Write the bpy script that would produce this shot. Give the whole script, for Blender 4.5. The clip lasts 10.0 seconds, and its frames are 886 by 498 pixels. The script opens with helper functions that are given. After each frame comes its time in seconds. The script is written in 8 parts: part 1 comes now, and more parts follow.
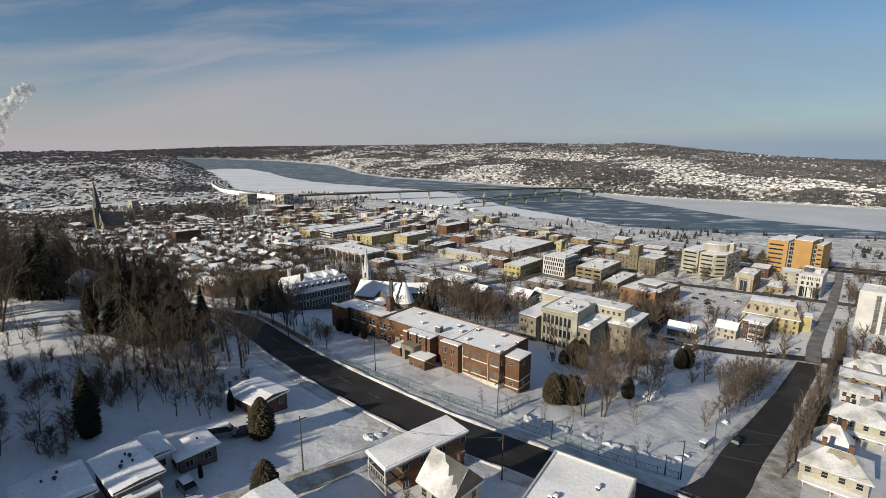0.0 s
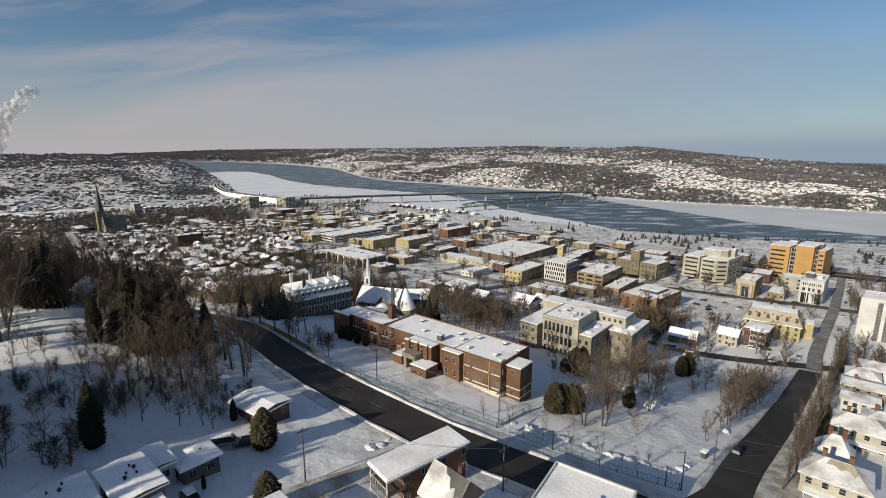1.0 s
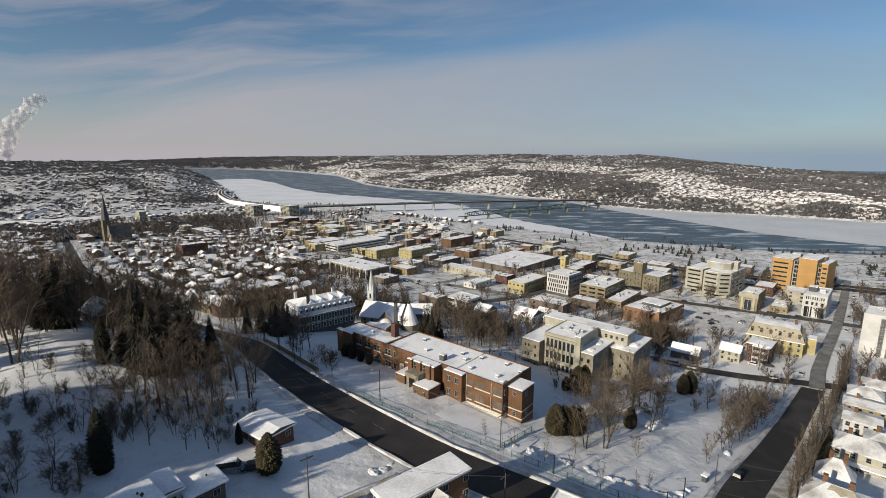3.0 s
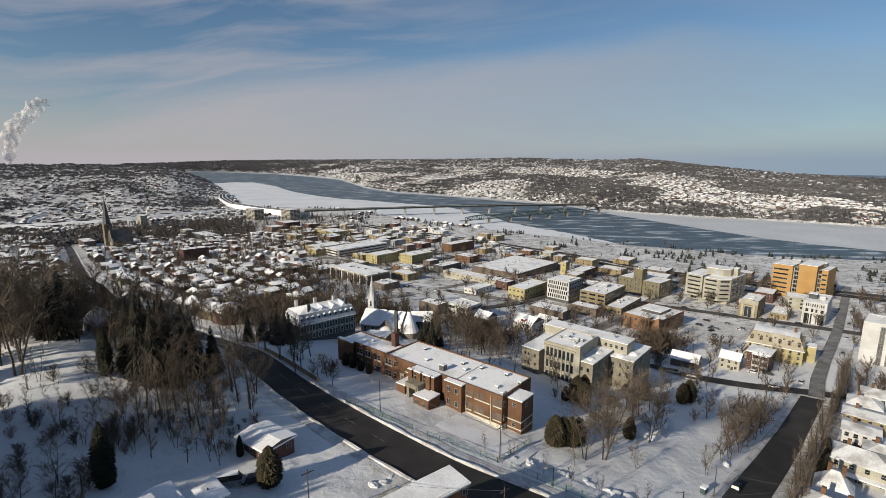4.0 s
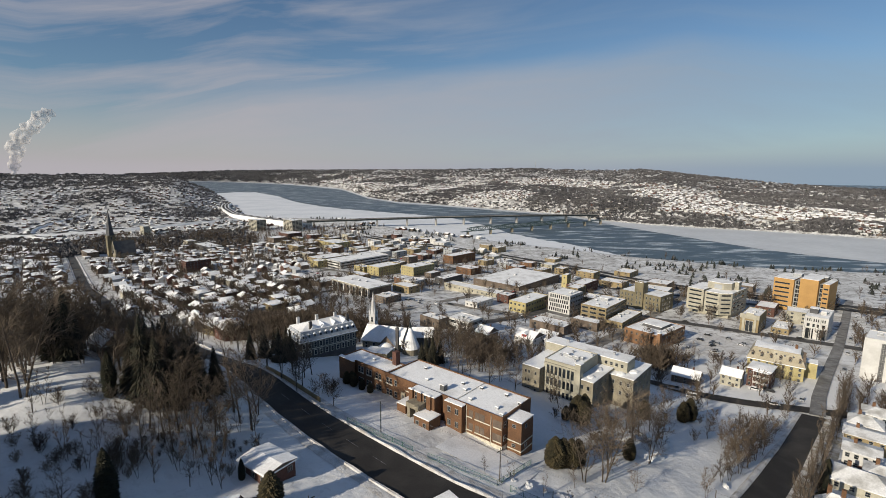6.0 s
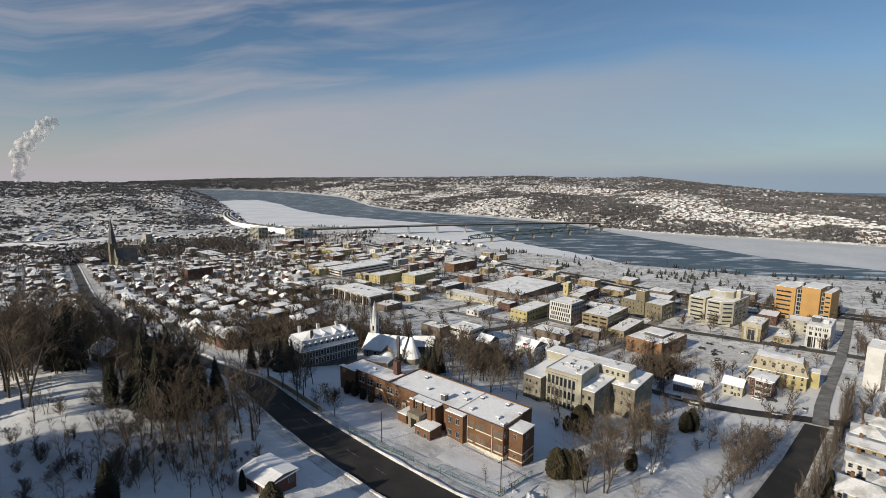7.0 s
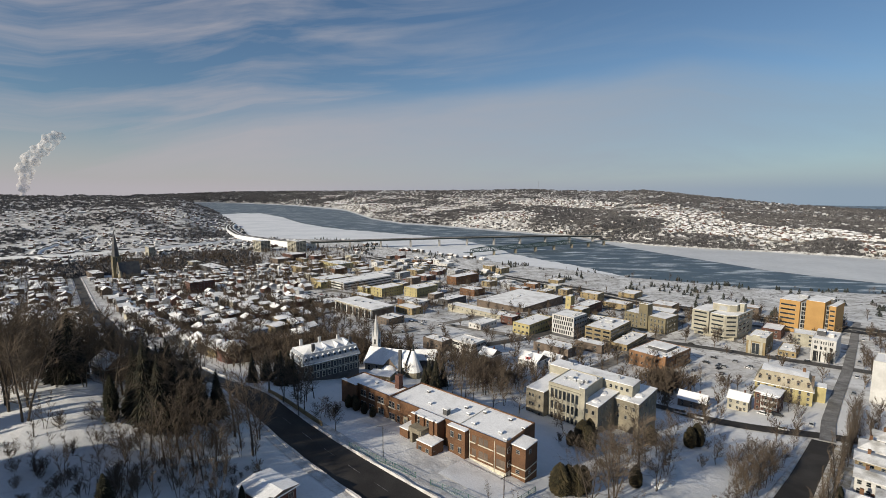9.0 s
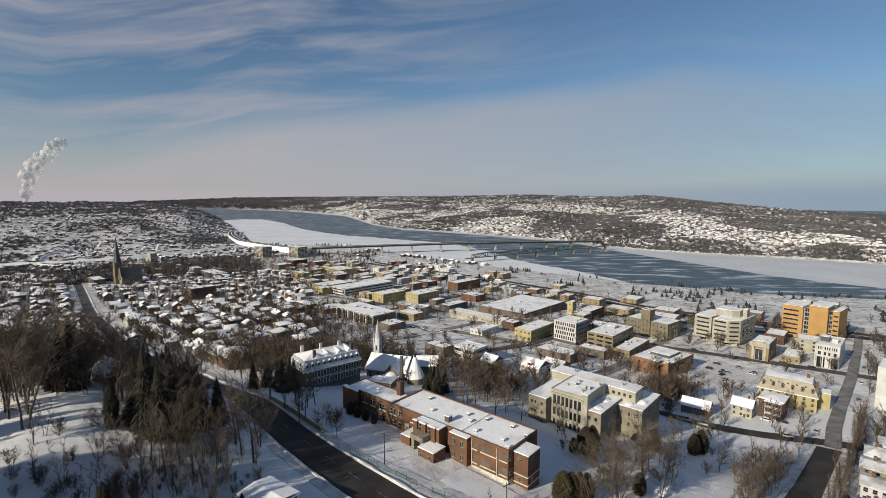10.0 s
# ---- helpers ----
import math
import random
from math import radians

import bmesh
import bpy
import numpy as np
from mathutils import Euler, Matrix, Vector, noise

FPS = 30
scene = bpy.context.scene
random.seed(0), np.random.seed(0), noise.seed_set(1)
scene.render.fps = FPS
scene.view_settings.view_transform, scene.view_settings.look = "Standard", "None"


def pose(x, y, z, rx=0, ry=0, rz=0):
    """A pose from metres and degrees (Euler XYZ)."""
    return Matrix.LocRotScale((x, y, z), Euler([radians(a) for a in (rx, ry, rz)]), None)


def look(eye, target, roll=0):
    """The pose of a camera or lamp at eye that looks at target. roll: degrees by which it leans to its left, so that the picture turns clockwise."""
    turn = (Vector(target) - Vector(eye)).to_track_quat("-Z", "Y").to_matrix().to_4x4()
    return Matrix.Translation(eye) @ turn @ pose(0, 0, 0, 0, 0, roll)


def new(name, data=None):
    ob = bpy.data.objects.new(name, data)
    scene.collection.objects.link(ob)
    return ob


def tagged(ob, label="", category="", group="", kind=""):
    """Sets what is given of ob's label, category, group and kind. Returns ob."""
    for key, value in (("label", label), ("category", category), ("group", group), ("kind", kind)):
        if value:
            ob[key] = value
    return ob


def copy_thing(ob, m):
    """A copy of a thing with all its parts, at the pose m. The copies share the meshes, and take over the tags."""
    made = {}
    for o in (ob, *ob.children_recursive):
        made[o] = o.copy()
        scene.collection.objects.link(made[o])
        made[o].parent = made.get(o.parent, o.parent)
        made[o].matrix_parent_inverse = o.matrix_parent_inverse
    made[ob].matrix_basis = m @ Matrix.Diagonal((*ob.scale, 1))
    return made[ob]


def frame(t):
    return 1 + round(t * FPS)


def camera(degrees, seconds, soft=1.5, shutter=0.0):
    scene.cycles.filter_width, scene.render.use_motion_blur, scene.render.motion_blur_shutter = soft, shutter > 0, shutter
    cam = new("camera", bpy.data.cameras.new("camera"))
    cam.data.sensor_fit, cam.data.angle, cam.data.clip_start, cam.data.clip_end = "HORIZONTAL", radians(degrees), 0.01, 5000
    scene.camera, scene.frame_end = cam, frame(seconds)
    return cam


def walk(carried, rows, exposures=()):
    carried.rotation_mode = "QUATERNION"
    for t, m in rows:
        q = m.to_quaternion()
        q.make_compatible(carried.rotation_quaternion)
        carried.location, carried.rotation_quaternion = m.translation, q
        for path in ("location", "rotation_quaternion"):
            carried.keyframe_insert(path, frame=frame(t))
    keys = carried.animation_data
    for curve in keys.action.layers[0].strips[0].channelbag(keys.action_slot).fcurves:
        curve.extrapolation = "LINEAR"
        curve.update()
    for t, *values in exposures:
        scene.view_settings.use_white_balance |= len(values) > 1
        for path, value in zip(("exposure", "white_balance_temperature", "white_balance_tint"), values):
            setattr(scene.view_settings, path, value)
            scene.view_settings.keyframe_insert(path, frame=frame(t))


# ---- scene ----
# ---- camera and its walk ----
cam = camera(86.05, 10.0, soft=0.5)
ROWS = [
    (0.0, -0.811, 0.779, 130.22, -0.338, -11.96, 0.019),
    (0.5, -0.862, 0.64, 131.022, -0.275, -11.801, 0.077),
    (1.0, -0.901, 0.47, 131.924, -0.176, -11.615, 0.109),
    (1.5, -0.926, 0.275, 132.897, -0.058, -11.41, 0.125),
    (2.0, -0.93, 0.071, 133.924, 0.057, -11.194, 0.139),
    (2.5, -0.907, -0.144, 135.007, 0.138, -10.992, 0.16),
    (4.0, -0.736, -0.816, 138.431, 0.263, -10.407, 0.247),
    (4.5, -0.665, -1.042, 139.534, 0.299, -10.204, 0.269),
    (5.0, -0.59, -1.277, 140.551, 0.339, -9.969, 0.283),
    (5.5, -0.52, -1.522, 141.345, 0.394, -9.668, 0.287),
    (7.0, -0.318, -2.283, 142.689, 0.648, -8.371, 0.257),
    (7.5, -0.277, -2.425, 142.816, 0.718, -7.933, 0.248),
    (8.0, -0.268, -2.452, 142.794, 0.777, -7.524, 0.245),
    (8.5, -0.285, -2.395, 142.744, 0.832, -7.146, 0.236),
    (9.0, -0.325, -2.275, 142.7, 0.898, -6.801, 0.224),
    (9.5, -0.364, -2.125, 142.665, 0.983, -6.456, 0.195),
    (10.0, -0.375, -1.991, 142.698, 1.065, -6.119, 0.114),
]


def aim(x, y, z, yaw, pitch, lean):
    a, p = radians(yaw), radians(pitch)
    way = Vector((-math.sin(a) * math.cos(p), math.cos(a) * math.cos(p), math.sin(p)))
    eye = Vector((x, y, z))
    return look(eye, eye + way * 100, lean)


walk(cam, [(t, aim(*row)) for t, *row in ROWS], [(0.0, 0.0), (10.0, 0.0)])

# ---- world and sun ----
SUN_AZ, SUN_EL = 228.0, 23.5          # compass degrees from +y towards +x
world = bpy.data.worlds.new("sky")
scene.world = world
world.use_nodes = True
wt = world.node_tree
wt.nodes.clear()


def wnode(kind, **sets):
    n = wt.nodes.new(kind)
    for key, value in sets.items():
        n.inputs[key].default_value = value
    return n


def wmath(op, a, b=None, c=None, clamp=False):
    n = wt.nodes.new("ShaderNodeMath")
    n.operation, n.use_clamp = op, clamp
    for i, v in enumerate((a, b, c)):
        if v is None:
            continue
        if isinstance(v, (int, float)):
            n.inputs[i].default_value = v
        else:
            wt.links.new(v, n.inputs[i])
    return n.outputs[0]


sky = wt.nodes.new("ShaderNodeTexSky")
sky.sky_type = "NISHITA"
sky.sun_disc = False
sky.sun_elevation = radians(SUN_EL)
sky.sun_rotation = radians(SUN_AZ)
sky.air_density, sky.dust_density, sky.ozone_density = 1.0, 0.3, 3.0
tex = wt.nodes.new("ShaderNodeTexCoord")
sep = wt.nodes.new("ShaderNodeSeparateXYZ")
wt.links.new(tex.outputs["Generated"], sep.inputs[0])
el = wmath("MULTIPLY", wmath("ARCSINE", sep.outputs[2]), 57.2958)
az = wmath("MULTIPLY", wmath("ARCTAN2", sep.outputs[0], sep.outputs[1]), 57.2958)


def wspan(v, lo, hi):
    """0 at lo to 1 at hi."""
    return wmath("MULTIPLY", wmath("SUBTRACT", v, lo), 1.0 / (hi - lo), clamp=True)


def wnoise(along, across, scale, detail, rough, warp=0.0):
    c = wt.nodes.new("ShaderNodeCombineXYZ")
    wt.links.new(wmath("MULTIPLY", az, along), c.inputs[0])
    wt.links.new(wmath("MULTIPLY", slant, across), c.inputs[1])
    n = wnode("ShaderNodeTexNoise", Scale=scale, Detail=detail, Roughness=rough, Distortion=warp)
    wt.links.new(c.outputs[0], n.inputs["Vector"])
    return n.outputs[0]


# a broad sheet of thin cloud under a slanting edge, wisps above it on the left
rim = wmath("ADD", wmath("ADD", wmath("MULTIPLY", wspan(az, -40.0, -22.0), 5.0), wmath("MULTIPLY", wspan(az, -22.0, 24.0), 4.2)),
            wmath("SUBTRACT", 4.3, wmath("MULTIPLY", wspan(az, 26.0, 44.0), 4.5)))
slant = wmath("SUBTRACT", el, rim)
streak = wnoise(0.020, 0.17, 1.7, 7.0, 0.55, 0.4)
puff = wnoise(0.06, 0.30, 2.0, 8.0, 0.6)
fibre = wnoise(0.035, 0.9, 1.6, 6.0, 0.6, 0.3)
edge = wmath("MULTIPLY", wmath("SUBTRACT", streak, 0.5), 5.0)
veil = wmath("MULTIPLY", wspan(wmath("SUBTRACT", edge, slant), -1.2, 2.6), wmath("ADD", 0.62, wmath("MULTIPLY", puff, 0.36)))
veil = wmath("MULTIPLY", veil, wmath("SUBTRACT", 1.0, wmath("MULTIPLY", wspan(az, 14.0, 40.0), 0.30)))
wisps = wmath("MULTIPLY", wmath("MULTIPLY", wspan(streak, 0.44, 0.62), wmath("ADD", 0.24, wmath("MULTIPLY", fibre, 0.55))), wmath("SUBTRACT", 1.0, wmath("MULTIPLY", wspan(az, -14.0, 14.0), 0.72)))
mask = wmath("MAXIMUM", veil, wisps)
haze = wmath("ADD", wmath("MULTIPLY", wspan(el, 8.0, 0.5), 0.86), wmath("MULTIPLY", wspan(el, 2.0, 0.2), 0.14))
mask = wmath("MAXIMUM", mask, haze, clamp=True)
tint = wt.nodes.new("ShaderNodeMix")
tint.data_type = "RGBA"
wt.links.new(wspan(az, -25.0, 38.0), tint.inputs["Factor"])
tint.inputs["A"].default_value = (0.445, 0.42, 0.445, 1)
tint.inputs["B"].default_value = (0.275, 0.355, 0.44, 1)
scaled = wt.nodes.new("ShaderNodeVectorMath")
scaled.operation = "SCALE"
scaled.inputs["Scale"].default_value = 0.074
cool = wt.nodes.new("ShaderNodeVectorMath")
cool.operation = "MULTIPLY"
cool.inputs[1].default_value = (0.92, 1.0, 1.05)
wt.links.new(sky.outputs[0], cool.inputs[0])
wt.links.new(cool.outputs[0], scaled.inputs[0])
mix = wt.nodes.new("ShaderNodeMix")
mix.data_type = "RGBA"
wt.links.new(mask, mix.inputs["Factor"])
wt.links.new(scaled.outputs[0], mix.inputs["A"])
wt.links.new(tint.outputs["Result"], mix.inputs["B"])
back = wt.nodes.new("ShaderNodeBackground")
wt.links.new(mix.outputs["Result"], back.inputs[0])
out = wt.nodes.new("ShaderNodeOutputWorld")
wt.links.new(back.outputs[0], out.inputs[0])

lamp = bpy.data.lights.new("sun", "SUN")
lamp.energy, lamp.angle, lamp.color = 4.9, radians(0.6), (1.0, 0.90, 0.73)
sun = new("sun", lamp)
a, e = radians(SUN_AZ), radians(SUN_EL)
from_sun = Vector((math.sin(a) * math.cos(e), math.cos(a) * math.cos(e), math.sin(e)))
sun.matrix_world = look(from_sun * 300, (0, 0, 0))


# ---- materials ----
def material(name, colour, rough=0.8, second=None, scale=1.0, detail=6.0, low=0.4, high=0.6, bump=0.0, bump_scale=None,
             metal=0.0, island=0.0, randomise=0.0, spec=0.4, stretch=(1, 1, 1), fine=0.12, fine_scale=None):
    """A surface of two colours mixed by noise, with finer grain over it and relief."""
    m = bpy.data.materials.new(name)
    m.use_nodes = True
    nt = m.node_tree
    b = nt.nodes["Principled BSDF"]
    b.inputs["Roughness"].default_value, b.inputs["Metallic"].default_value = rough, metal
    b.inputs["Specular IOR Level"].default_value = spec
    tc = nt.nodes.new("ShaderNodeNewGeometry")
    mp = nt.nodes.new("ShaderNodeMapping")
    mp.inputs["Scale"].default_value = stretch
    nt.links.new(tc.outputs["Position"], mp.inputs[0])
    n1 = nt.nodes.new("ShaderNodeTexNoise")
    n1.inputs["Scale"].default_value, n1.inputs["Detail"].default_value = scale, detail
    nt.links.new(mp.outputs[0], n1.inputs["Vector"])
    r = nt.nodes.new("ShaderNodeMapRange")
    r.inputs["From Min"].default_value, r.inputs["From Max"].default_value = low, high
    nt.links.new(n1.outputs[0], r.inputs["Value"])
    mx = nt.nodes.new("ShaderNodeMix")
    mx.data_type = "RGBA"
    nt.links.new(r.outputs[0], mx.inputs["Factor"])
    mx.inputs["A"].default_value = (*colour, 1)
    mx.inputs["B"].default_value = (*(second or [c * 0.8 for c in colour]), 1)
    col = mx.outputs["Result"]
    n2 = nt.nodes.new("ShaderNodeTexNoise")
    n2.inputs["Scale"].default_value, n2.inputs["Detail"].default_value = fine_scale or scale * 9, 4
    nt.links.new(mp.outputs[0], n2.inputs["Vector"])
    hsv = nt.nodes.new("ShaderNodeHueSaturation")
    rr = nt.nodes.new("ShaderNodeMapRange")
    rr.inputs["From Min"].default_value, rr.inputs["From Max"].default_value = 0.3, 0.7
    rr.inputs["To Min"].default_value, rr.inputs["To Max"].default_value = 1 - fine, 1 + fine
    nt.links.new(n2.outputs[0], rr.inputs["Value"])
    value = rr.outputs[0]
    for amount, source in ((island, "geo"), (randomise, "info")):
        if amount:
            src = tc.outputs["Random Per Island"] if source == "geo" else nt.nodes.new("ShaderNodeObjectInfo").outputs["Random"]
            q = nt.nodes.new("ShaderNodeMapRange")
            q.inputs["To Min"].default_value, q.inputs["To Max"].default_value = 1 - amount, 1 + amount
            nt.links.new(src, q.inputs["Value"])
            mu = nt.nodes.new("ShaderNodeMath")
            mu.operation = "MULTIPLY"
            nt.links.new(value, mu.inputs[0])
            nt.links.new(q.outputs[0], mu.inputs[1])
            value = mu.outputs[0]
    nt.links.new(value, hsv.inputs["Value"])
    nt.links.new(col, hsv.inputs["Color"])
    nt.links.new(hsv.outputs[0], b.inputs["Base Color"])
    if bump:
        n3 = nt.nodes.new("ShaderNodeTexNoise")
        n3.inputs["Scale"].default_value, n3.inputs["Detail"].default_value = bump_scale or scale * 4, 6
        nt.links.new(mp.outputs[0], n3.inputs["Vector"])
        bp = nt.nodes.new("ShaderNodeBump")
        bp.inputs["Strength"].default_value, bp.inputs["Distance"].default_value = min(1.0, bump), 0.3
        nt.links.new(n3.outputs[0], bp.inputs["Height"])
        nt.links.new(bp.outputs[0], b.inputs["Normal"])
    return m


SNOW = material("snow", (0.83, 0.83, 0.83), 0.7, (0.72, 0.72, 0.72), 0.05, low=0.35, high=0.7, bump=0.35, bump_scale=0.7, fine=0.05, fine_scale=1.3)
ROOF_SNOW = material("roof_snow", (0.90, 0.90, 0.90), 0.7, (0.56, 0.55, 0.54), 0.12, low=0.48, high=0.8, bump=0.2, bump_scale=1.5, fine=0.1, fine_scale=2.5)
DIRTY_SNOW = material("dirty_snow", (0.62, 0.61, 0.60), 0.8, (0.34, 0.31, 0.28), 0.45, low=0.45, high=0.75, bump=0.5, bump_scale=2, fine=0.15)
FROST = material("frosted_stone", (0.60, 0.60, 0.60), 0.8, (0.40, 0.39, 0.37), 0.3, fine=0.12, fine_scale=2)
PACKED = material("packed_street", (0.26, 0.255, 0.25), 0.9, (0.13, 0.125, 0.12), 0.2, low=0.35, high=0.65, fine=0.2, fine_scale=1.5)
SLUSH = material("slush", (0.27, 0.25, 0.22), 0.85, (0.14, 0.125, 0.11), 0.35, low=0.4, high=0.7, bump=0.3, fine=0.2)
ASPHALT = material("asphalt", (0.036, 0.032, 0.029), 0.8, (0.062, 0.056, 0.05), 0.12, low=0.4, high=0.7, fine=0.2, fine_scale=4, spec=0.25)
GREY_ROAD = material("grey_road", (0.075, 0.073, 0.071), 0.9, (0.12, 0.116, 0.112), 0.15, low=0.4, high=0.7, fine=0.2, fine_scale=2, spec=0.2)
DRY_ROAD = material("dry_road", (0.045, 0.045, 0.047), 0.95, (0.08, 0.08, 0.08), 0.1, fine=0.2, fine_scale=2, spec=0.1)
BRICK = material("red_brick", (0.165, 0.085, 0.043), 0.9, (0.105, 0.056, 0.031), 0.25, low=0.35, high=0.7, fine=0.25, fine_scale=3.5, bump=0.2, bump_scale=8)
DARK_BRICK = material("dark_brick", (0.115, 0.055, 0.042), 0.9, (0.08, 0.04, 0.03), 0.25, fine=0.22, fine_scale=3.5)
ORANGE_BRICK = material("orange_brick", (0.25, 0.135, 0.07), 0.9, (0.18, 0.10, 0.055), 0.25, fine=0.2, fine_scale=3)
BUFF = material("buff_brick", (0.285, 0.22, 0.12), 0.9, (0.215, 0.17, 0.098), 0.2, fine=0.18, fine_scale=3)
YELLOW = material("yellow_paint", (0.42, 0.355, 0.17), 0.8, (0.34, 0.29, 0.145), 0.2, fine=0.1, fine_scale=2)
ORANGE = material("orange_panel", (0.43, 0.25, 0.085), 0.7, (0.38, 0.22, 0.075), 0.15, fine=0.06, fine_scale=2)
CREAM = material("cream_stone", (0.40, 0.375, 0.30), 0.85, (0.32, 0.30, 0.24), 0.2, fine=0.14, fine_scale=2.5)
STONE = material("grey_stone", (0.26, 0.23, 0.17), 0.9, (0.19, 0.168, 0.128), 0.3, fine=0.2, fine_scale=3, bump=0.25, bump_scale=5)
WHITE = material("white_paint", (0.56, 0.55, 0.53), 0.7, (0.48, 0.47, 0.45), 0.2, fine=0.06)
GREY = material("grey_panel", (0.34, 0.35, 0.36), 0.7, (0.28, 0.29, 0.30), 0.2, fine=0.1)
DARK = material("dark_panel", (0.06, 0.06, 0.065), 0.6, (0.09, 0.09, 0.09), 0.2, fine=0.15)
BROWN = material("brown_siding", (0.11, 0.085, 0.067), 0.85, (0.155, 0.12, 0.094), 0.3, fine=0.15)
RED_ROOF = material("red_metal", (0.35, 0.05, 0.05), 0.6, (0.28, 0.04, 0.04), 0.3)
GLASS = material("window_glass", (0.016, 0.02, 0.024), 0.15, (0.03, 0.034, 0.038), 0.4, spec=0.45, randomise=0.5)
FRAME = material("window_frame", (0.42, 0.41, 0.38), 0.6, fine=0.05)
TRIM = material("pale_trim", (0.60, 0.56, 0.46), 0.8, fine=0.08)
STEEL = material("dark_steel", (0.05, 0.06, 0.06), 0.5, metal=0.6)
GREEN_STEEL = material("green_steel", (0.05, 0.085, 0.08), 0.6, (0.07, 0.10, 0.095), 0.3)
CONCRETE = material("concrete", (0.34, 0.33, 0.31), 0.85, (0.26, 0.25, 0.24), 0.3, fine=0.12)
THIN_SNOW = material("thin_roof_snow", (0.70, 0.70, 0.70), 0.75, (0.34, 0.33, 0.31), 0.22, low=0.45, high=0.68, bump=0.3, bump_scale=2, fine=0.12, fine_scale=2.5)
TAN_VERGE = material("tan_verge", (0.34, 0.30, 0.23), 0.9, (0.62, 0.60, 0.57), 0.3, low=0.4, high=0.62, bump=0.4, bump_scale=2, fine=0.2)
WOOD = material("weathered_wood", (0.10, 0.08, 0.065), 0.9, (0.07, 0.06, 0.05), 0.6, fine=0.2)
BARK = material("bark", (0.06, 0.047, 0.036), 0.95, (0.10, 0.078, 0.058), 0.8, fine=0.2, randomise=0.3)
TWIG = material("twig", (0.085, 0.064, 0.046), 0.95, (0.14, 0.108, 0.078), 0.2, fine=0.2, randomise=0.3)
NEEDLE = material("needle", (0.014, 0.015, 0.009), 0.85, (0.034, 0.029, 0.017), 0.5, fine=0.3, island=0.4, randomise=0.25)
ARBOR_GREEN = material("arbor_green", (0.013, 0.015, 0.008), 0.85, (0.030, 0.027, 0.014), 0.5, fine=0.3, island=0.4, randomise=0.25)
CEDAR = material("cedar", (0.024, 0.021, 0.010), 0.85, (0.055, 0.043, 0.020), 0.6, fine=0.3, island=0.4, randomise=0.25)
# lighter and bluer than bare twigs: distance haze is mixed into this colour
HAZED_WOODS = material("hazed_bare_woods", (0.075, 0.074, 0.080), 0.95, (0.13, 0.125, 0.128), 0.008, low=0.35, high=0.65, fine=0.3, island=0.5)
TOWN_TWIG = material("town_twig", (0.075, 0.056, 0.042), 0.95, (0.115, 0.088, 0.063), 0.05, fine=0.2, island=0.3)
SPRUCE_FAR = material("far_spruce", (0.030, 0.034, 0.030), 0.9, (0.05, 0.054, 0.045), 0.02, island=0.5)


# ---- ground ----
def smooth(lo, hi, v):
    u = np.clip((np.asarray(v, float) - lo) / (hi - lo), 0, 1)
    return u * u * (3 - 2 * u)


SLOPE_Y = [-300, 60, 80, 105, 140, 200, 260, 350, 500, 700, 900, 1000]
SLOPE_Z = [80, 77, 75, 73, 70, 60, 49, 35, 22, 11, 3, 2]
# by azimuth from the camera: the near shore, the far shore, the ridge and its height
NEAR_AZ = [-60, -33, -30, -27, -25.1, -23.3, -12.8, -6.1, 0.7, 7.6, 14.2, 20.5, 26.4, 31.7, 36.5, 43.4, 60, 90]
NEAR_R = [5300, 5300, 4600, 3700, 2600, 1615, 1482, 1234, 1084, 988, 936, 870, 852, 834, 843, 885, 1000, 1500]
FAR_AZ = [-60, -34, -30, -24.7, -18.9, -12.6, -9.4, -6.1, 0.7, 7.5, 14.0, 17.9, 23.3, 28.8, 36.1, 42.9, 60, 90]
FAR_R = [5200, 5200, 4970, 4600, 4150, 3500, 2600, 2230, 1980, 1770, 1640, 1474, 1402, 1387, 1400, 1408, 1500, 2200]
RIDGE_AZ = [-60, -43, -40.7, -38.8, -32.5, -24.7, -18.9, -12.6, 0, 5, 8.6, 13.8, 18.7, 21.7, 24.5, 28.3, 33.3, 37.8, 42.4, 60, 90]
RIDGE_R = [5600, 5600, 5600, 5600, 5600, 5250, 4900, 4600, 3700, 3300, 3100, 2950, 2900, 2900, 2700, 2550, 2450, 2350, 2250, 2300, 3200]
RIDGE_Z = [96, 96, 122, 88, 108, 141, 148, 153, 158, 160, 164, 156, 153, 160, 146, 126, 104, 93, 84, 86, 90]


def level(r):
    """The river's height: it comes down a little from far upstream."""
    return 45 * smooth(2400, 4900, r)


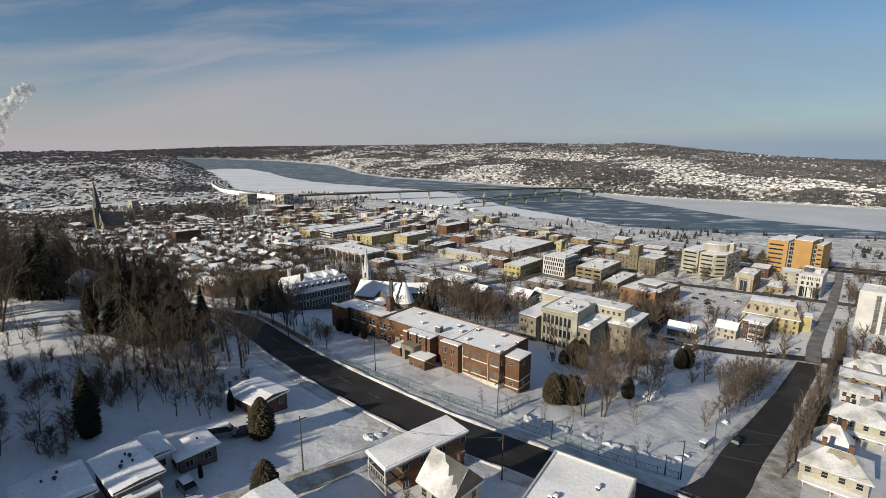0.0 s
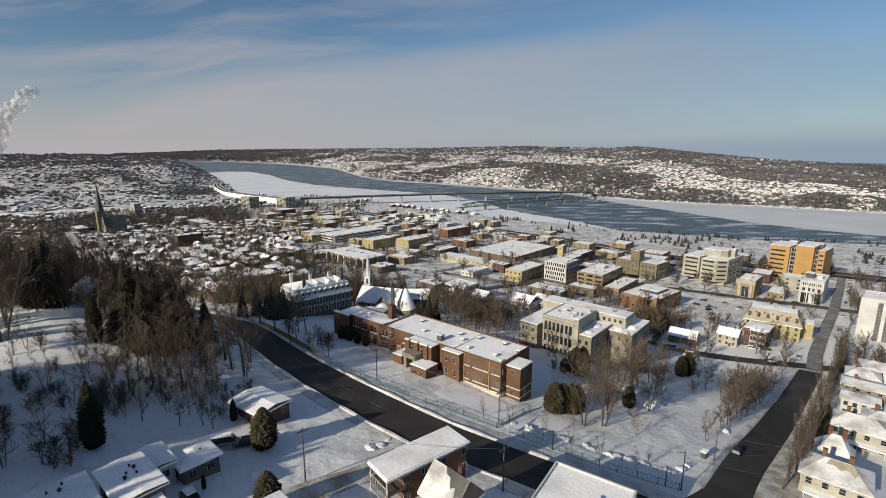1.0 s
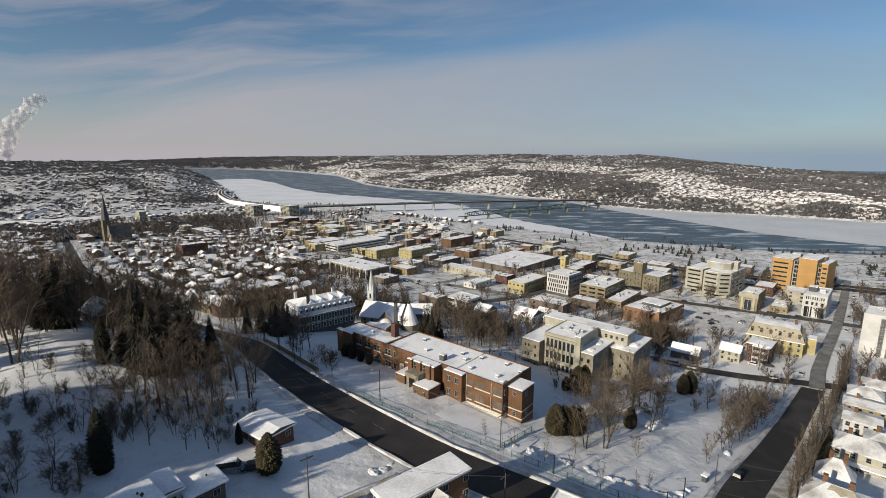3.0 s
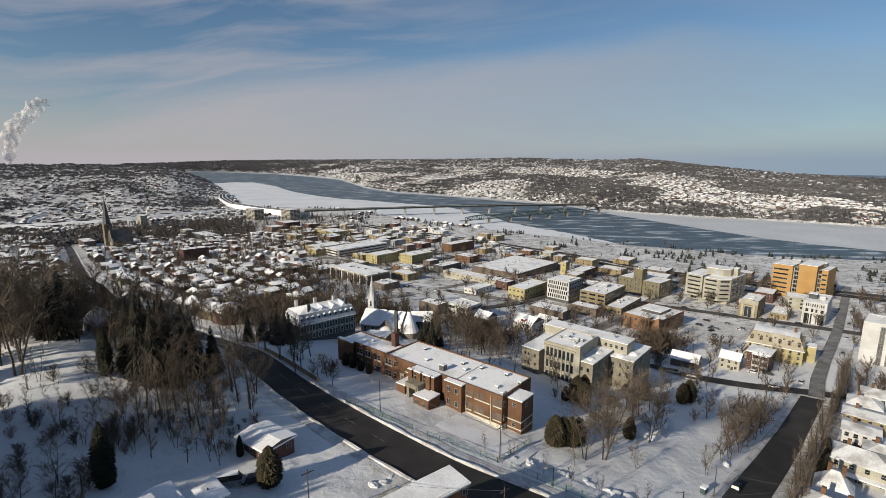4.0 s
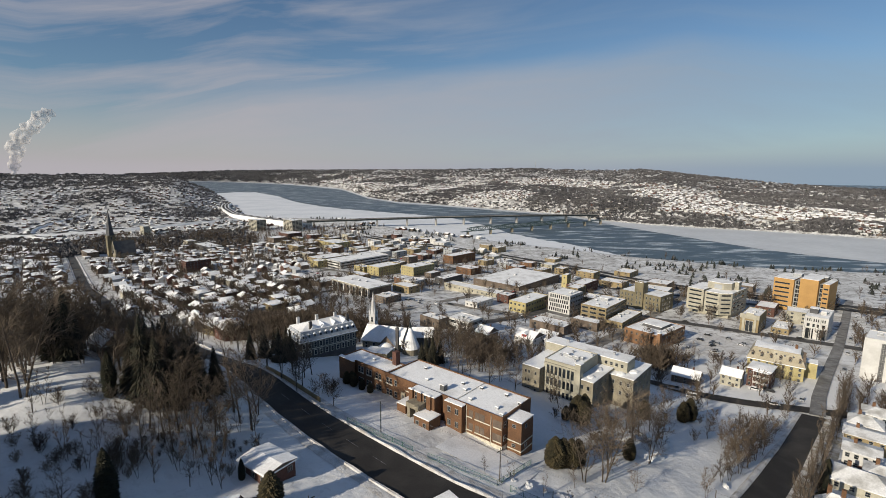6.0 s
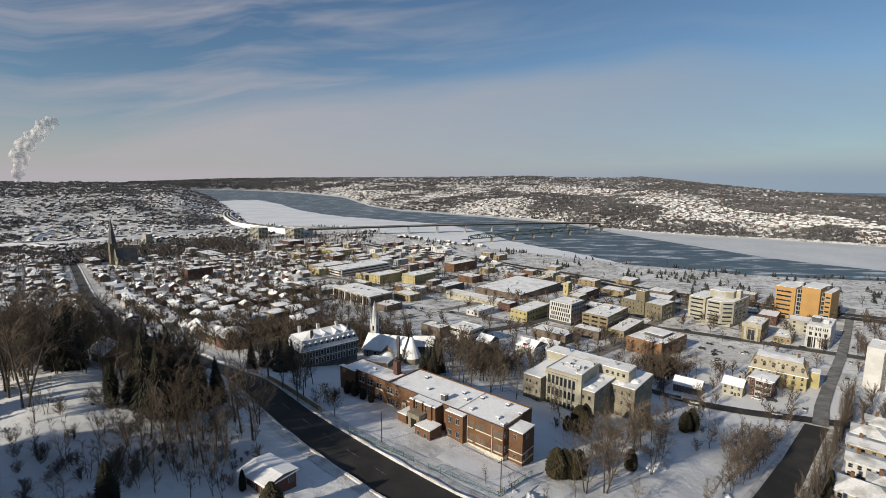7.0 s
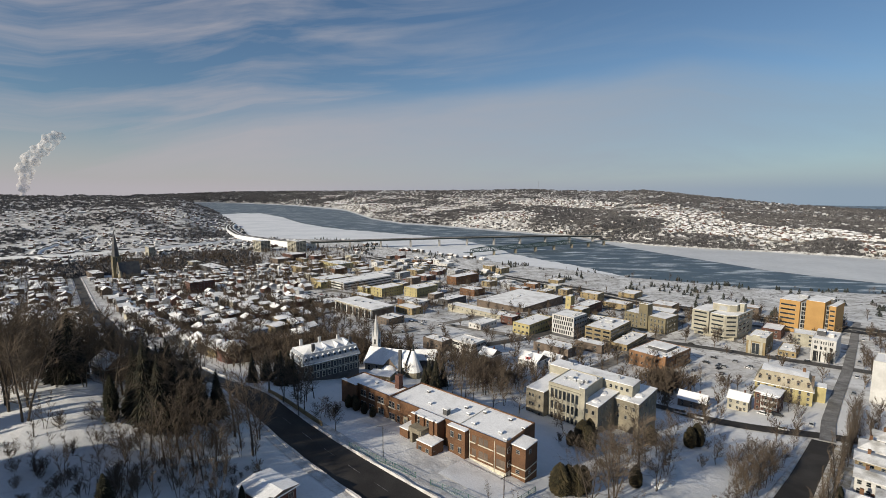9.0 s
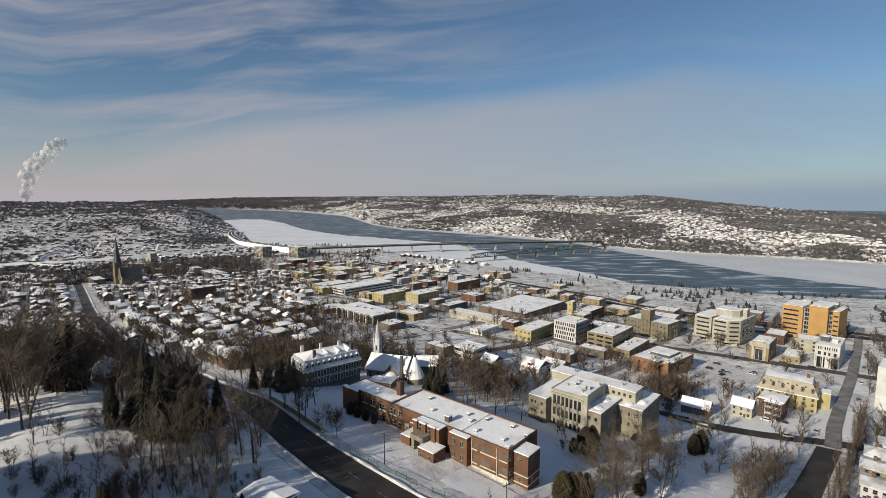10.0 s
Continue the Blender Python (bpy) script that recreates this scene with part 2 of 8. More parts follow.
def ground(x, y):
    x, y = np.asarray(x, float), np.asarray(y, float)
    r, az = np.hypot(x, y), np.degrees(np.arctan2(x, y))
    z = np.interp(y, SLOPE_Y, SLOPE_Z)
    z = z + (1 - smooth(150, 420, y)) * np.where(x > 0, -0.17, -0.09) * np.clip(x, -60, 110)
    z = z + 17 * np.exp(-((x + 100) / 38) ** 2 - ((y - 112) / 38) ** 2)
    # unseen rise left of the view, added to shade the near yards
    z = z + 24 * np.exp(-((x + 118) / 38) ** 2 - ((y - 28) / 34) ** 2)
    left = smooth(-24.5, -31, az)
    z = z + left * (60 * smooth(1250, 2300, r) + 40 * smooth(2600, 5200, r))
    roll = 5 * np.sin(x * 0.011 + 1.3) * np.sin(y * 0.009) + 3 * np.sin(x * 0.023 + y * 0.017)
    z = z + left * smooth(1200, 2000, r) * roll
    nb, fb = np.interp(az, NEAR_AZ, NEAR_R), np.interp(az, FAR_AZ, FAR_R)
    rr, rz = np.interp(az, RIDGE_AZ, RIDGE_R), np.interp(az, RIDGE_AZ, RIDGE_Z)
    u = np.clip((r - fb) / (rr - fb), 0, 2.5)
    lev = level(r)
    rz = rz - level(rr)
    far = rz * (0.2 * smooth(0, 0.07, u) + 0.8 * np.minimum(u, 1)) - 3.0 * rz * np.clip(u - 1, 0, 1.5)
    far = far + roll * smooth(0.03, 0.2, u) * (1 - smooth(0.75, 0.98, u))
    shore = smooth(-70, 6, r - nb)
    z = z * (1 - shore) + shore * (lev - 4)
    wet = smooth(-4, 14, r - fb)
    return np.where(r > nb, np.where(az < -34, z, lev - 4 + (far + 4) * wet), z)


def gz(x, y):
    return float(ground(x, y))


def mesh_object(name, verts, faces, mat, parent=None, label="", shade=False, mats=None, ids=None):
    me = bpy.data.meshes.new(name)
    me.from_pydata(verts, [], faces)
    for m in (mats or [mat]):
        me.materials.append(m)
    if ids is not None:
        me.polygons.foreach_set("material_index", ids)
    if shade:
        me.polygons.foreach_set("use_smooth", [True] * len(me.polygons))
    me.update()
    ob = new(name, me)
    if parent is not None:
        ob.parent = parent
    if label:
        ob["label"] = label
    return ob


MAIN = [(-766, 924), (-538, 664), (-353, 447), (-293, 387), (-205, 285), (-157, 236), (-110, 190), (-72, 148), (-45, 123), (-23, 105), (-2, 88.5), (20, 79), (38, 71), (70, 55), (120, 28)]
SIDE = [(36, 68), (54, 80.5), (66, 94), (90, 118), (123, 152), (147, 176.5)]
UP = [(148, 176), (165, 197), (194, 229), (242, 280), (292, 336), (359, 412), (432, 498), (560, 640)]
BACK = [(85, 219), (107, 205), (118, 197), (131, 189.5), (145, 185), (158, 179), (190, 168)]


def sheet():
    az = np.radians(np.concatenate([np.arange(-180, -60, 5), np.arange(-60, 60, 0.4), np.arange(60, 180, 5)]))
    r = np.concatenate([[0.5], 14 * 1.0235 ** np.arange(269)])
    A, R = np.meshgrid(az, r)
    X, Y = R * np.sin(A), R * np.cos(A)
    Z = ground(X, Y)
    bumps = np.zeros_like(Z)
    for k in np.argwhere((R > 30) & (R < 320) & (np.abs(A) < 1.1)):
        p = Vector((X[tuple(k)] * 0.16, Y[tuple(k)] * 0.16, 0.0))
        bumps[tuple(k)] = noise.noise(p) + 0.6 * noise.noise(p * 3.1)
    for line in (MAIN, SIDE, BACK):
        for (ax, ay), (bx, by) in zip(line, line[1:]):
            q = np.clip(((X - ax) * (bx - ax) + (Y - ay) * (by - ay)) / ((bx - ax) ** 2 + (by - ay) ** 2), 0, 1)
            gap = np.hypot(X - ax - q * (bx - ax), Y - ay - q * (by - ay))
            bumps = bumps * smooth(8, 13, gap) - 0.5 * (1 - smooth(4, 7, gap)) * (R < 320)
    Z = Z + 0.28 * bumps * (1 - smooth(200, 320, R)) * smooth(30, 50, R)
    n, k = A.shape[1], A.shape[0]
    verts = np.stack([X, Y, Z], -1).reshape(-1, 3)
    i, j = np.meshgrid(np.arange(k - 1), np.arange(n), indexing="ij")
    q = np.stack([i * n + j, i * n + (j + 1) % n, (i + 1) * n + (j + 1) % n, (i + 1) * n + j], -1).reshape(-1, 4)
    return verts, q[:, ::-1]


def ground_material():
    m = bpy.data.materials.new("winter_ground")
    m.use_nodes = True
    nt = m.node_tree
    b = nt.nodes["Principled BSDF"]
    b.inputs["Roughness"].default_value = 0.75
    geo = nt.nodes.new("ShaderNodeNewGeometry")

    def noise_at(scale, detail=8.0, rough=0.6):
        n = nt.nodes.new("ShaderNodeTexNoise")
        n.inputs["Scale"].default_value, n.inputs["Detail"].default_value, n.inputs["Roughness"].default_value = scale, detail, rough
        nt.links.new(geo.outputs["Position"], n.inputs["Vector"])
        return n.outputs[0]

    def ramp(v, lo, hi):
        r = nt.nodes.new("ShaderNodeMapRange")
        r.inputs["From Min"].default_value, r.inputs["From Max"].default_value = lo, hi
        nt.links.new(v, r.inputs["Value"])
        return r.outputs[0]

    def blend(f, a, b2):
        x = nt.nodes.new("ShaderNodeMix")
        x.data_type = "RGBA"
        nt.links.new(f, x.inputs["Factor"])
        for key, v in (("A", a), ("B", b2)):
            if isinstance(v, tuple):
                x.inputs[key].default_value = (*v, 1)
            else:
                nt.links.new(v, x.inputs[key])
        return x.outputs["Result"]

    part_of = nt.nodes.new("ShaderNodeSeparateXYZ")
    nt.links.new(geo.outputs["Position"], part_of.inputs[0])

    def both(a, b2):
        q = nt.nodes.new("ShaderNodeMath")
        q.operation = "MULTIPLY"
        nt.links.new(a, q.inputs[0])
        nt.links.new(b2, q.inputs[1])
        return q.outputs[0]

    snow = blend(ramp(noise_at(0.06), 0.35, 0.7), (0.81, 0.81, 0.81), (0.70, 0.70, 0.70))
    snow = blend(ramp(noise_at(1.1), 0.55, 0.85), snow, (0.62, 0.62, 0.62))
    near_y = ramp(part_of.outputs[1], 150.0, 60.0)
    track = nt.nodes.new("ShaderNodeTexNoise")
    track.inputs["Scale"].default_value, track.inputs["Detail"].default_value, track.inputs["Distortion"].default_value = 0.22, 5.0, 2.5
    nt.links.new(geo.outputs["Position"], track.inputs["Vector"])
    snow = blend(both(near_y, ramp(track.outputs[0], 0.56, 0.63)), snow, (0.66, 0.655, 0.65))
    # brush, slush and bare soil that poke through
    snow = blend(ramp(noise_at(0.02, 10.0, 0.7), 0.55, 0.72), snow, (0.36, 0.34, 0.32))
    # trodden, gritted ground of the town
    town = ramp(part_of.outputs[1], 210.0, 330.0)
    snow = blend(both(town, ramp(noise_at(0.045, 12.0, 0.75), 0.44, 0.60)), snow, (0.43, 0.42, 0.40))
    snow = blend(both(town, ramp(noise_at(0.16, 10.0, 0.7), 0.525, 0.62)), snow, (0.13, 0.115, 0.10))
    # brush over the snow of the far bank
    afar = ramp(part_of.outputs[1], 1300.0, 1500.0)
    snow = blend(both(afar, ramp(noise_at(0.018, 12.0, 0.72), 0.46, 0.60)), snow, (0.15, 0.14, 0.135))
    # unbroken forest of the far country
    span = nt.nodes.new("ShaderNodeVectorMath")
    span.operation = "LENGTH"
    nt.links.new(geo.outputs["Position"], span.inputs[0])
    snow = blend(ramp(span.outputs["Value"], 3800.0, 5200.0), snow, (0.06, 0.06, 0.062))
    nt.links.new(snow, b.inputs["Base Color"])
    bp = nt.nodes.new("ShaderNodeBump")
    bp.inputs["Strength"].default_value, bp.inputs["Distance"].default_value = 0.6, 0.5
    nt.links.new(noise_at(0.4, 10.0, 0.58), bp.inputs["Height"])
    nt.links.new(bp.outputs[0], b.inputs["Normal"])
    return m


verts, faces = sheet()
ring = len([q for q in verts if math.hypot(q[0], q[1]) < 1.0])
ground_ob = mesh_object("ground", verts.tolist(), faces.tolist() + [list(range(ring))], ground_material(), shade=True)
tagged(ground_ob, "snow-covered ground sloping down to the river and far hills", "ground", kind="structure")


# ---- river ----
def water_material():
    m = bpy.data.materials.new("river_ice")
    m.use_nodes = True
    nt = m.node_tree
    b = nt.nodes["Principled BSDF"]
    geo = nt.nodes.new("ShaderNodeNewGeometry")
    mp = nt.nodes.new("ShaderNodeMapping")
    mp.inputs["Rotation"].default_value = (0, 0, radians(38))
    mp.inputs["Scale"].default_value = (0.0042, 0.016, 1)
    nt.links.new(geo.outputs["Position"], mp.inputs[0])
    n = nt.nodes.new("ShaderNodeTexNoise")
    n.inputs["Scale"].default_value, n.inputs["Detail"].default_value, n.inputs["Roughness"].default_value = 2.6, 8, 0.66
    nt.links.new(mp.outputs[0], n.inputs["Vector"])
    r = nt.nodes.new("ShaderNodeMapRange")
    r.inputs["From Min"].default_value, r.inputs["From Max"].default_value = 0.525, 0.60
    nt.links.new(n.outputs[0], r.inputs["Value"])
    mx = nt.nodes.new("ShaderNodeMix")
    mx.data_type = "RGBA"
    nt.links.new(r.outputs[0], mx.inputs["Factor"])
    mx.inputs["A"].default_value = (0.068, 0.095, 0.112, 1)
    mx.inputs["B"].default_value = (0.46, 0.50, 0.53, 1)
    nt.links.new(mx.outputs["Result"], b.inputs["Base Color"])
    b.inputs["Roughness"].default_value = 0.45
    return m


def polar(az, r):
    return r * math.sin(radians(az)), r * math.cos(radians(az))


def ribbon(name, inner, outer, z, mat, label, category="ice"):
    """A flat sheet between two rows of (azimuth, distance)."""
    verts, faces, steps = [], [], 9
    az = np.arange(max(inner[0][0], outer[0][0]), min(inner[-1][0], outer[-1][0]) + 0.01, 0.5)
    for k, q in enumerate(az):
        wob = 1 + 0.004 * math.sin(q * 3.1) + 0.003 * math.sin(q * 7.7 + 1)
        r0, r1 = (np.interp(q, [p[0] for p in row], [p[1] for p in row]) * f for row, f in ((inner, 1.0), (outer, wob)))
        for m in range(steps):
            r = r0 + (r1 - r0) * m / (steps - 1)
            verts.append((*polar(q, r), z + float(level(r)) * 1.01))
        if k:
            n = k * steps
            faces += [(n - steps + m, n - steps + m + 1, n + m + 1, n + m) for m in range(steps - 1)]
    ob = mesh_object(name, verts, faces, mat, shade=True)
    return tagged(ob, label, category, kind="structure")


grid_az, grid_r = np.arange(-60, 91, 1.5), np.concatenate([[600, 1500, 2400], np.arange(2500, 5300, 100)])
wv = [(*polar(q, r), float(level(r))) for q in grid_az for r in grid_r]
wn = len(grid_r)
water = mesh_object("water", wv, [(i * wn + k, i * wn + k + 1, (i + 1) * wn + k + 1, (i + 1) * wn + k) for i in range(len(grid_az) - 1) for k in range(wn - 1)], water_material(), shade=True)
tagged(water, "dark grey-blue river with drifting ice floes", "water", kind="structure")
ICE = material("river_snow_ice", (0.74, 0.76, 0.79), 0.7, (0.62, 0.65, 0.69), 0.01, low=0.4, high=0.7, fine=0.06, fine_scale=0.12)
GREY_ICE = material("grey_ice", (0.52, 0.54, 0.56), 0.6, (0.60, 0.62, 0.64), 0.008, low=0.4, high=0.65, fine=0.06, fine_scale=0.1)
near_row = list(zip(NEAR_AZ, [r - 40 for r in NEAR_R]))
far_row = list(zip(FAR_AZ, [r + 12 for r in FAR_R]))
ribbon("near_shore_ice", near_row, [(-26, 3100), (-24, 3174), (-21.9, 3141), (-19.6, 2768), (-17.8, 2293), (-15.3, 2012), (-12.7, 1845), (-6.1, 1625), (-2, 1539), (0.7, 1448), (3.4, 1323), (5.5, 1219), (7.5, 1110), (10.9, 1026), (14.2, 974), (18.1, 900), (21.8, 840)], 0.25, ICE, "white snow-covered shore ice along the near bank")
ribbon("far_shore_ice", [(-30, 4800), (-24.7, 4480), (-18.9, 4020), (-12.6, 3350), (-9.4, 2500), (-6.1, 2150), (0.7, 1910), (7.5, 1710), (14, 1580), (17.9, 1407), (20.3, 1326), (23.3, 1251), (26.2, 1189), (28.9, 1138), (34, 1061), (38.5, 1034), (43.2, 1028), (60, 1100)], far_row, 0.25, GREY_ICE, "grey-white ice shelf along the far bank")


# ---- roads ----
def resample(points, step):
    pts = [Vector(p) for p in points]
    res = [pts[0]]
    for a, b in zip(pts, pts[1:]):
        n = max(1, int((b - a).length / step))
        res += [a.lerp(b, (i + 1) / n) for i in range(n)]
    for _ in range(3):
        res = [res[0]] + [(res[i - 1] + res[i] * 2 + res[i + 1]) / 4 for i in range(1, len(res) - 1)] + [res[-1]]
    return res


def strip(name, points, offsets, mat, label, category, step=3.0, kind="structure"):
    """A draped band along a line: offsets are rows of (sideways, height)."""
    pts = resample(points, step)
    verts, faces, n = [], [], len(offsets)
    for i, p in enumerate(pts):
        d = (pts[min(i + 1, len(pts) - 1)] - pts[max(i - 1, 0)]).normalized()
        side = Vector((d.y, -d.x))
        for k, (s, h) in enumerate(offsets):
            q = p + side * s
            wob = h * (1 + 0.25 * math.sin(i * 1.7 + k)) if h > 0.3 else h
            verts.append((q.x, q.y, gz(q.x, q.y) + wob))
        if i:
            faces += [((i - 1) * n + k, (i - 1) * n + k + 1, i * n + k + 1, i * n + k) for k in range(n - 1)]
    ob = mesh_object(name, verts, faces, mat, shade=category != "snowbank")
    return tagged(ob, label, category, kind=kind)


def flat_band(w, lift):
    k = max(2, int(w / 2.5))
    return [(-w / 2 + w * i / k, lift) for i in range(k + 1)]


strip("road", MAIN[:8], flat_band(9.0, 0.2), GREY_ROAD, "grey slushy street running through the old town", "road")
strip("road", MAIN[7:], flat_band(12.5, 0.16), ASPHALT, "wet dark asphalt street cleared of snow", "road")
strip("road", SIDE, flat_band(7.6, 0.20), ASPHALT, "dark asphalt side street beside the park", "road")
strip("road", UP[:6], flat_band(5.2, 0.6), PACKED, "asphalt street running down to the river", "road")
strip("road", BACK, flat_band(8.0, 0.24), ASPHALT, "slushy street behind the park", "road")
strip("road", [(-180, 1010), (-10, 845), (64, 756), (159, 621), (207, 515), (256, 454), (298, 398), (347, 362), (430, 310)], flat_band(11, 0.8), DRY_ROAD, "riverside boulevard, near lanes", "road", 8)
strip("road", [(-168, 1024), (2, 862), (78, 770), (173, 631), (222, 525), (270, 462), (312, 406), (361, 370), (445, 317)], flat_band(10, 0.8), DRY_ROAD, "riverside boulevard, far lanes", "road", 8)
strip("pavement", MAIN, [(-10.2, 0.12), (-8.8, 0.2), (-8.0, 0.2), (-7.0, 0.14)], DIRTY_SNOW, "trodden snowy sidewalk", "pavement")
strip("pavement", MAIN, [(6.4, 0.14), (7.2, 0.2), (8.2, 0.2), (9.2, 0.12)], DIRTY_SNOW, "trodden dirty-snow sidewalk edge", "pavement")
strip("driveway", [(-33, 59), (-27, 63.5), (-21, 68.2), (-15.5, 72.3), (-11.5, 76.5), (-8.5, 81)], flat_band(5.0, 0.2), TAN_VERGE, "sandy driveway with packed brown snow", "driveway", 1.5)
strip("snowbank", MAIN, [(-7.2, 0.05), (-6.7, 0.55), (-6.2, 0.6), (-5.7, 0.05)], DIRTY_SNOW, "ploughed snow ridge along the kerb", "snowbank")
strip("snowbank", MAIN, [(5.9, 0.05), (6.3, 0.5), (6.8, 0.45), (7.2, 0.05)], DIRTY_SNOW, "ploughed snow ridge along the kerb", "snowbank")
strip("snowbank", SIDE[1:], [(-5.6, 0.05), (-4.9, 0.55), (-4.2, 0.45), (-3.7, 0.05)], DIRTY_SNOW, "ploughed snow ridge along the kerb", "snowbank")
strip("pavement", SIDE[1:], [(3.6, 0.16), (4.6, 0.32), (8.6, 0.3), (11.0, 0.1)], TAN_VERGE, "muddy verge with a snowy walk", "pavement")


WORN_PAINT = material("worn_road_paint", (0.30, 0.29, 0.28), 0.8, (0.07, 0.065, 0.06), 0.8, low=0.4, high=0.6, fine=0.2)
for k in range(7):
    u = 0.12 + 0.11 * k
    p, q = Vector((-72, 148)).lerp(Vector((-2, 88.5)), u), Vector((-72, 148)).lerp(Vector((-2, 88.5)), u + 0.05)
    strip("lane_marking", [tuple(p + Vector((-0.3, -0.4))), tuple(q + Vector((-0.3, -0.4)))], [(-0.08, 0.21), (0.08, 0.21)], WORN_PAINT, "worn white lane marking", "road marking", 1.0)


# ---- building blocks ----
def box(bm, x0, x1, y0, y1, z0, z1, mat=0):
    v = [bm.verts.new(p) for p in ((x0, y0, z0), (x1, y0, z0), (x1, y1, z0), (x0, y1, z0), (x0, y0, z1), (x1, y0, z1), (x1, y1, z1), (x0, y1, z1))]
    for f in ((3, 2, 1, 0), (4, 5, 6, 7), (0, 1, 5, 4), (1, 2, 6, 5), (2, 3, 7, 6), (3, 0, 4, 7)):
        bm.faces.new([v[i] for i in f]).material_index = mat


def link(name, bm, mats, parent=None, label="", shade=False):
    me = bpy.data.meshes.new(name)
    bm.to_mesh(me)
    bm.free()
    for m in (mats if isinstance(mats, (list, tuple)) else [mats]):
        me.materials.append(m)
    if shade:
        me.polygons.foreach_set("use_smooth", [True] * len(me.polygons))
    ob = new(name, me)
    if parent is not None:
        ob.parent = parent
    if label:
        ob["label"] = label
    return ob


def part(name, bm, mat, parent, label=""):
    return link(name, bm, mat, parent, label)


def box_part(name, parent, mat, x0, x1, y0, y1, z0, z1, label=""):
    bm = bmesh.new()
    box(bm, x0, x1, y0, y1, z0, z1)
    return part(name, bm, mat, parent, label)


def window_mesh(style):
    """A unit window looking to -y, 1 wide and 1 high about its centre: one frame with panes sunk into it."""
    xs = [-0.5, -0.455, 0.455, 0.5]
    zs = [-0.5, -0.455, 0.455, 0.5]
    if style == "sash":
        zs = [-0.5, -0.455, -0.02, 0.02, 0.455, 0.5]
    if style == "cross":
        xs = [-0.5, -0.455, -0.02, 0.02, 0.455, 0.5]
    if style == "plain":
        xs, zs = [-0.5, -0.485, 0.485, 0.5], [-0.5, -0.46, 0.475, 0.5]
    bm = bmesh.new()
    v = [[bm.verts.new((x, -0.07, z)) for x in xs] for z in zs]
    panes = []
    for a in range(len(zs) - 1):
        for b in range(len(xs) - 1):
            f = bm.faces.new((v[a][b], v[a][b + 1], v[a + 1][b + 1], v[a + 1][b]))
            f.material_index = 1
            if a % 2 and b % 2:
                panes.append(f)
    rim = [e for e in bm.edges if e.is_boundary]
    side = [g for g in bmesh.ops.extrude_edge_only(bm, edges=rim)["geom"] if isinstance(g, bmesh.types.BMVert)]
    for q in side:
        q.co.y = 0.06
    sunk = bmesh.ops.inset_individual(bm, faces=panes, thickness=0.004, depth=-0.05)
    for f in panes:
        f.material_index = 0
    for f in bm.faces:
        f.material_index = 0 if f in panes else 1
    bmesh.ops.recalc_face_normals(bm, faces=bm.faces)
    me = bpy.data.meshes.new("window")
    bm.to_mesh(me)
    bm.free()
    me.materials.append(GLASS)
    me.materials.append(FRAME)
    return me


WINDOW = {s: window_mesh(s) for s in ("sash", "cross", "plain")}


def window(parent, x, y, z, w, h, turn=0.0, style="sash", name="window"):
    ob = new(name, WINDOW[style])
    ob.parent = parent
    ob.matrix_local = Matrix.LocRotScale((x, y, z), Euler((0, 0, radians(turn))), (w, 1.0, h))
    return ob


def thing(name, x, y, yaw, label, category, z=None, group=""):
    ob = new(name)
    ob.matrix_world = pose(x, y, gz(x, y) if z is None else z, 0, 0, yaw)
    return tagged(ob, label, category, group)


def low(x, y, yaw, w, d):
    """How far the ground falls below the middle of a footprint."""
    c, s = math.cos(radians(yaw)), math.sin(radians(yaw))
    g = [gz(x + c * i * w / 2 - s * j * d / 2, y + s * i * w / 2 + c * j * d / 2) for i in (-1, 1) for j in (-1, 1)]
    return min(g) - gz(x, y) - 0.6


def facade(parent, side, w, d, z0, z1, storeys, cols, ww, wh, style, skip=0.0, out=0.0):
    """Rows of windows on one wall: front looks to -y, right to +x, left to -x, back to +y."""
    length = w if side in ("front", "back") else d
    for s in range(storeys):
        z = z0 + (z1 - z0) * (s + 0.55) / storeys
        for c in range(cols):
            if skip and random.random() < skip:
                continue
            u = -length / 2 + length * (c + 0.5) / cols
            if side == "front":
                window(parent, u, -d / 2 - 0.03 - out, z, ww, wh, 0, style)
            elif side == "back":
                window(parent, u, d / 2 + 0.03 + out, z, ww, wh, 180, style)
            elif side == "right":
                window(parent, w / 2 + 0.03 + out, u, z, ww, wh, 90, style)
            else:
                window(parent, -w / 2 - 0.03 - out, u, z, ww, wh, -90, style)


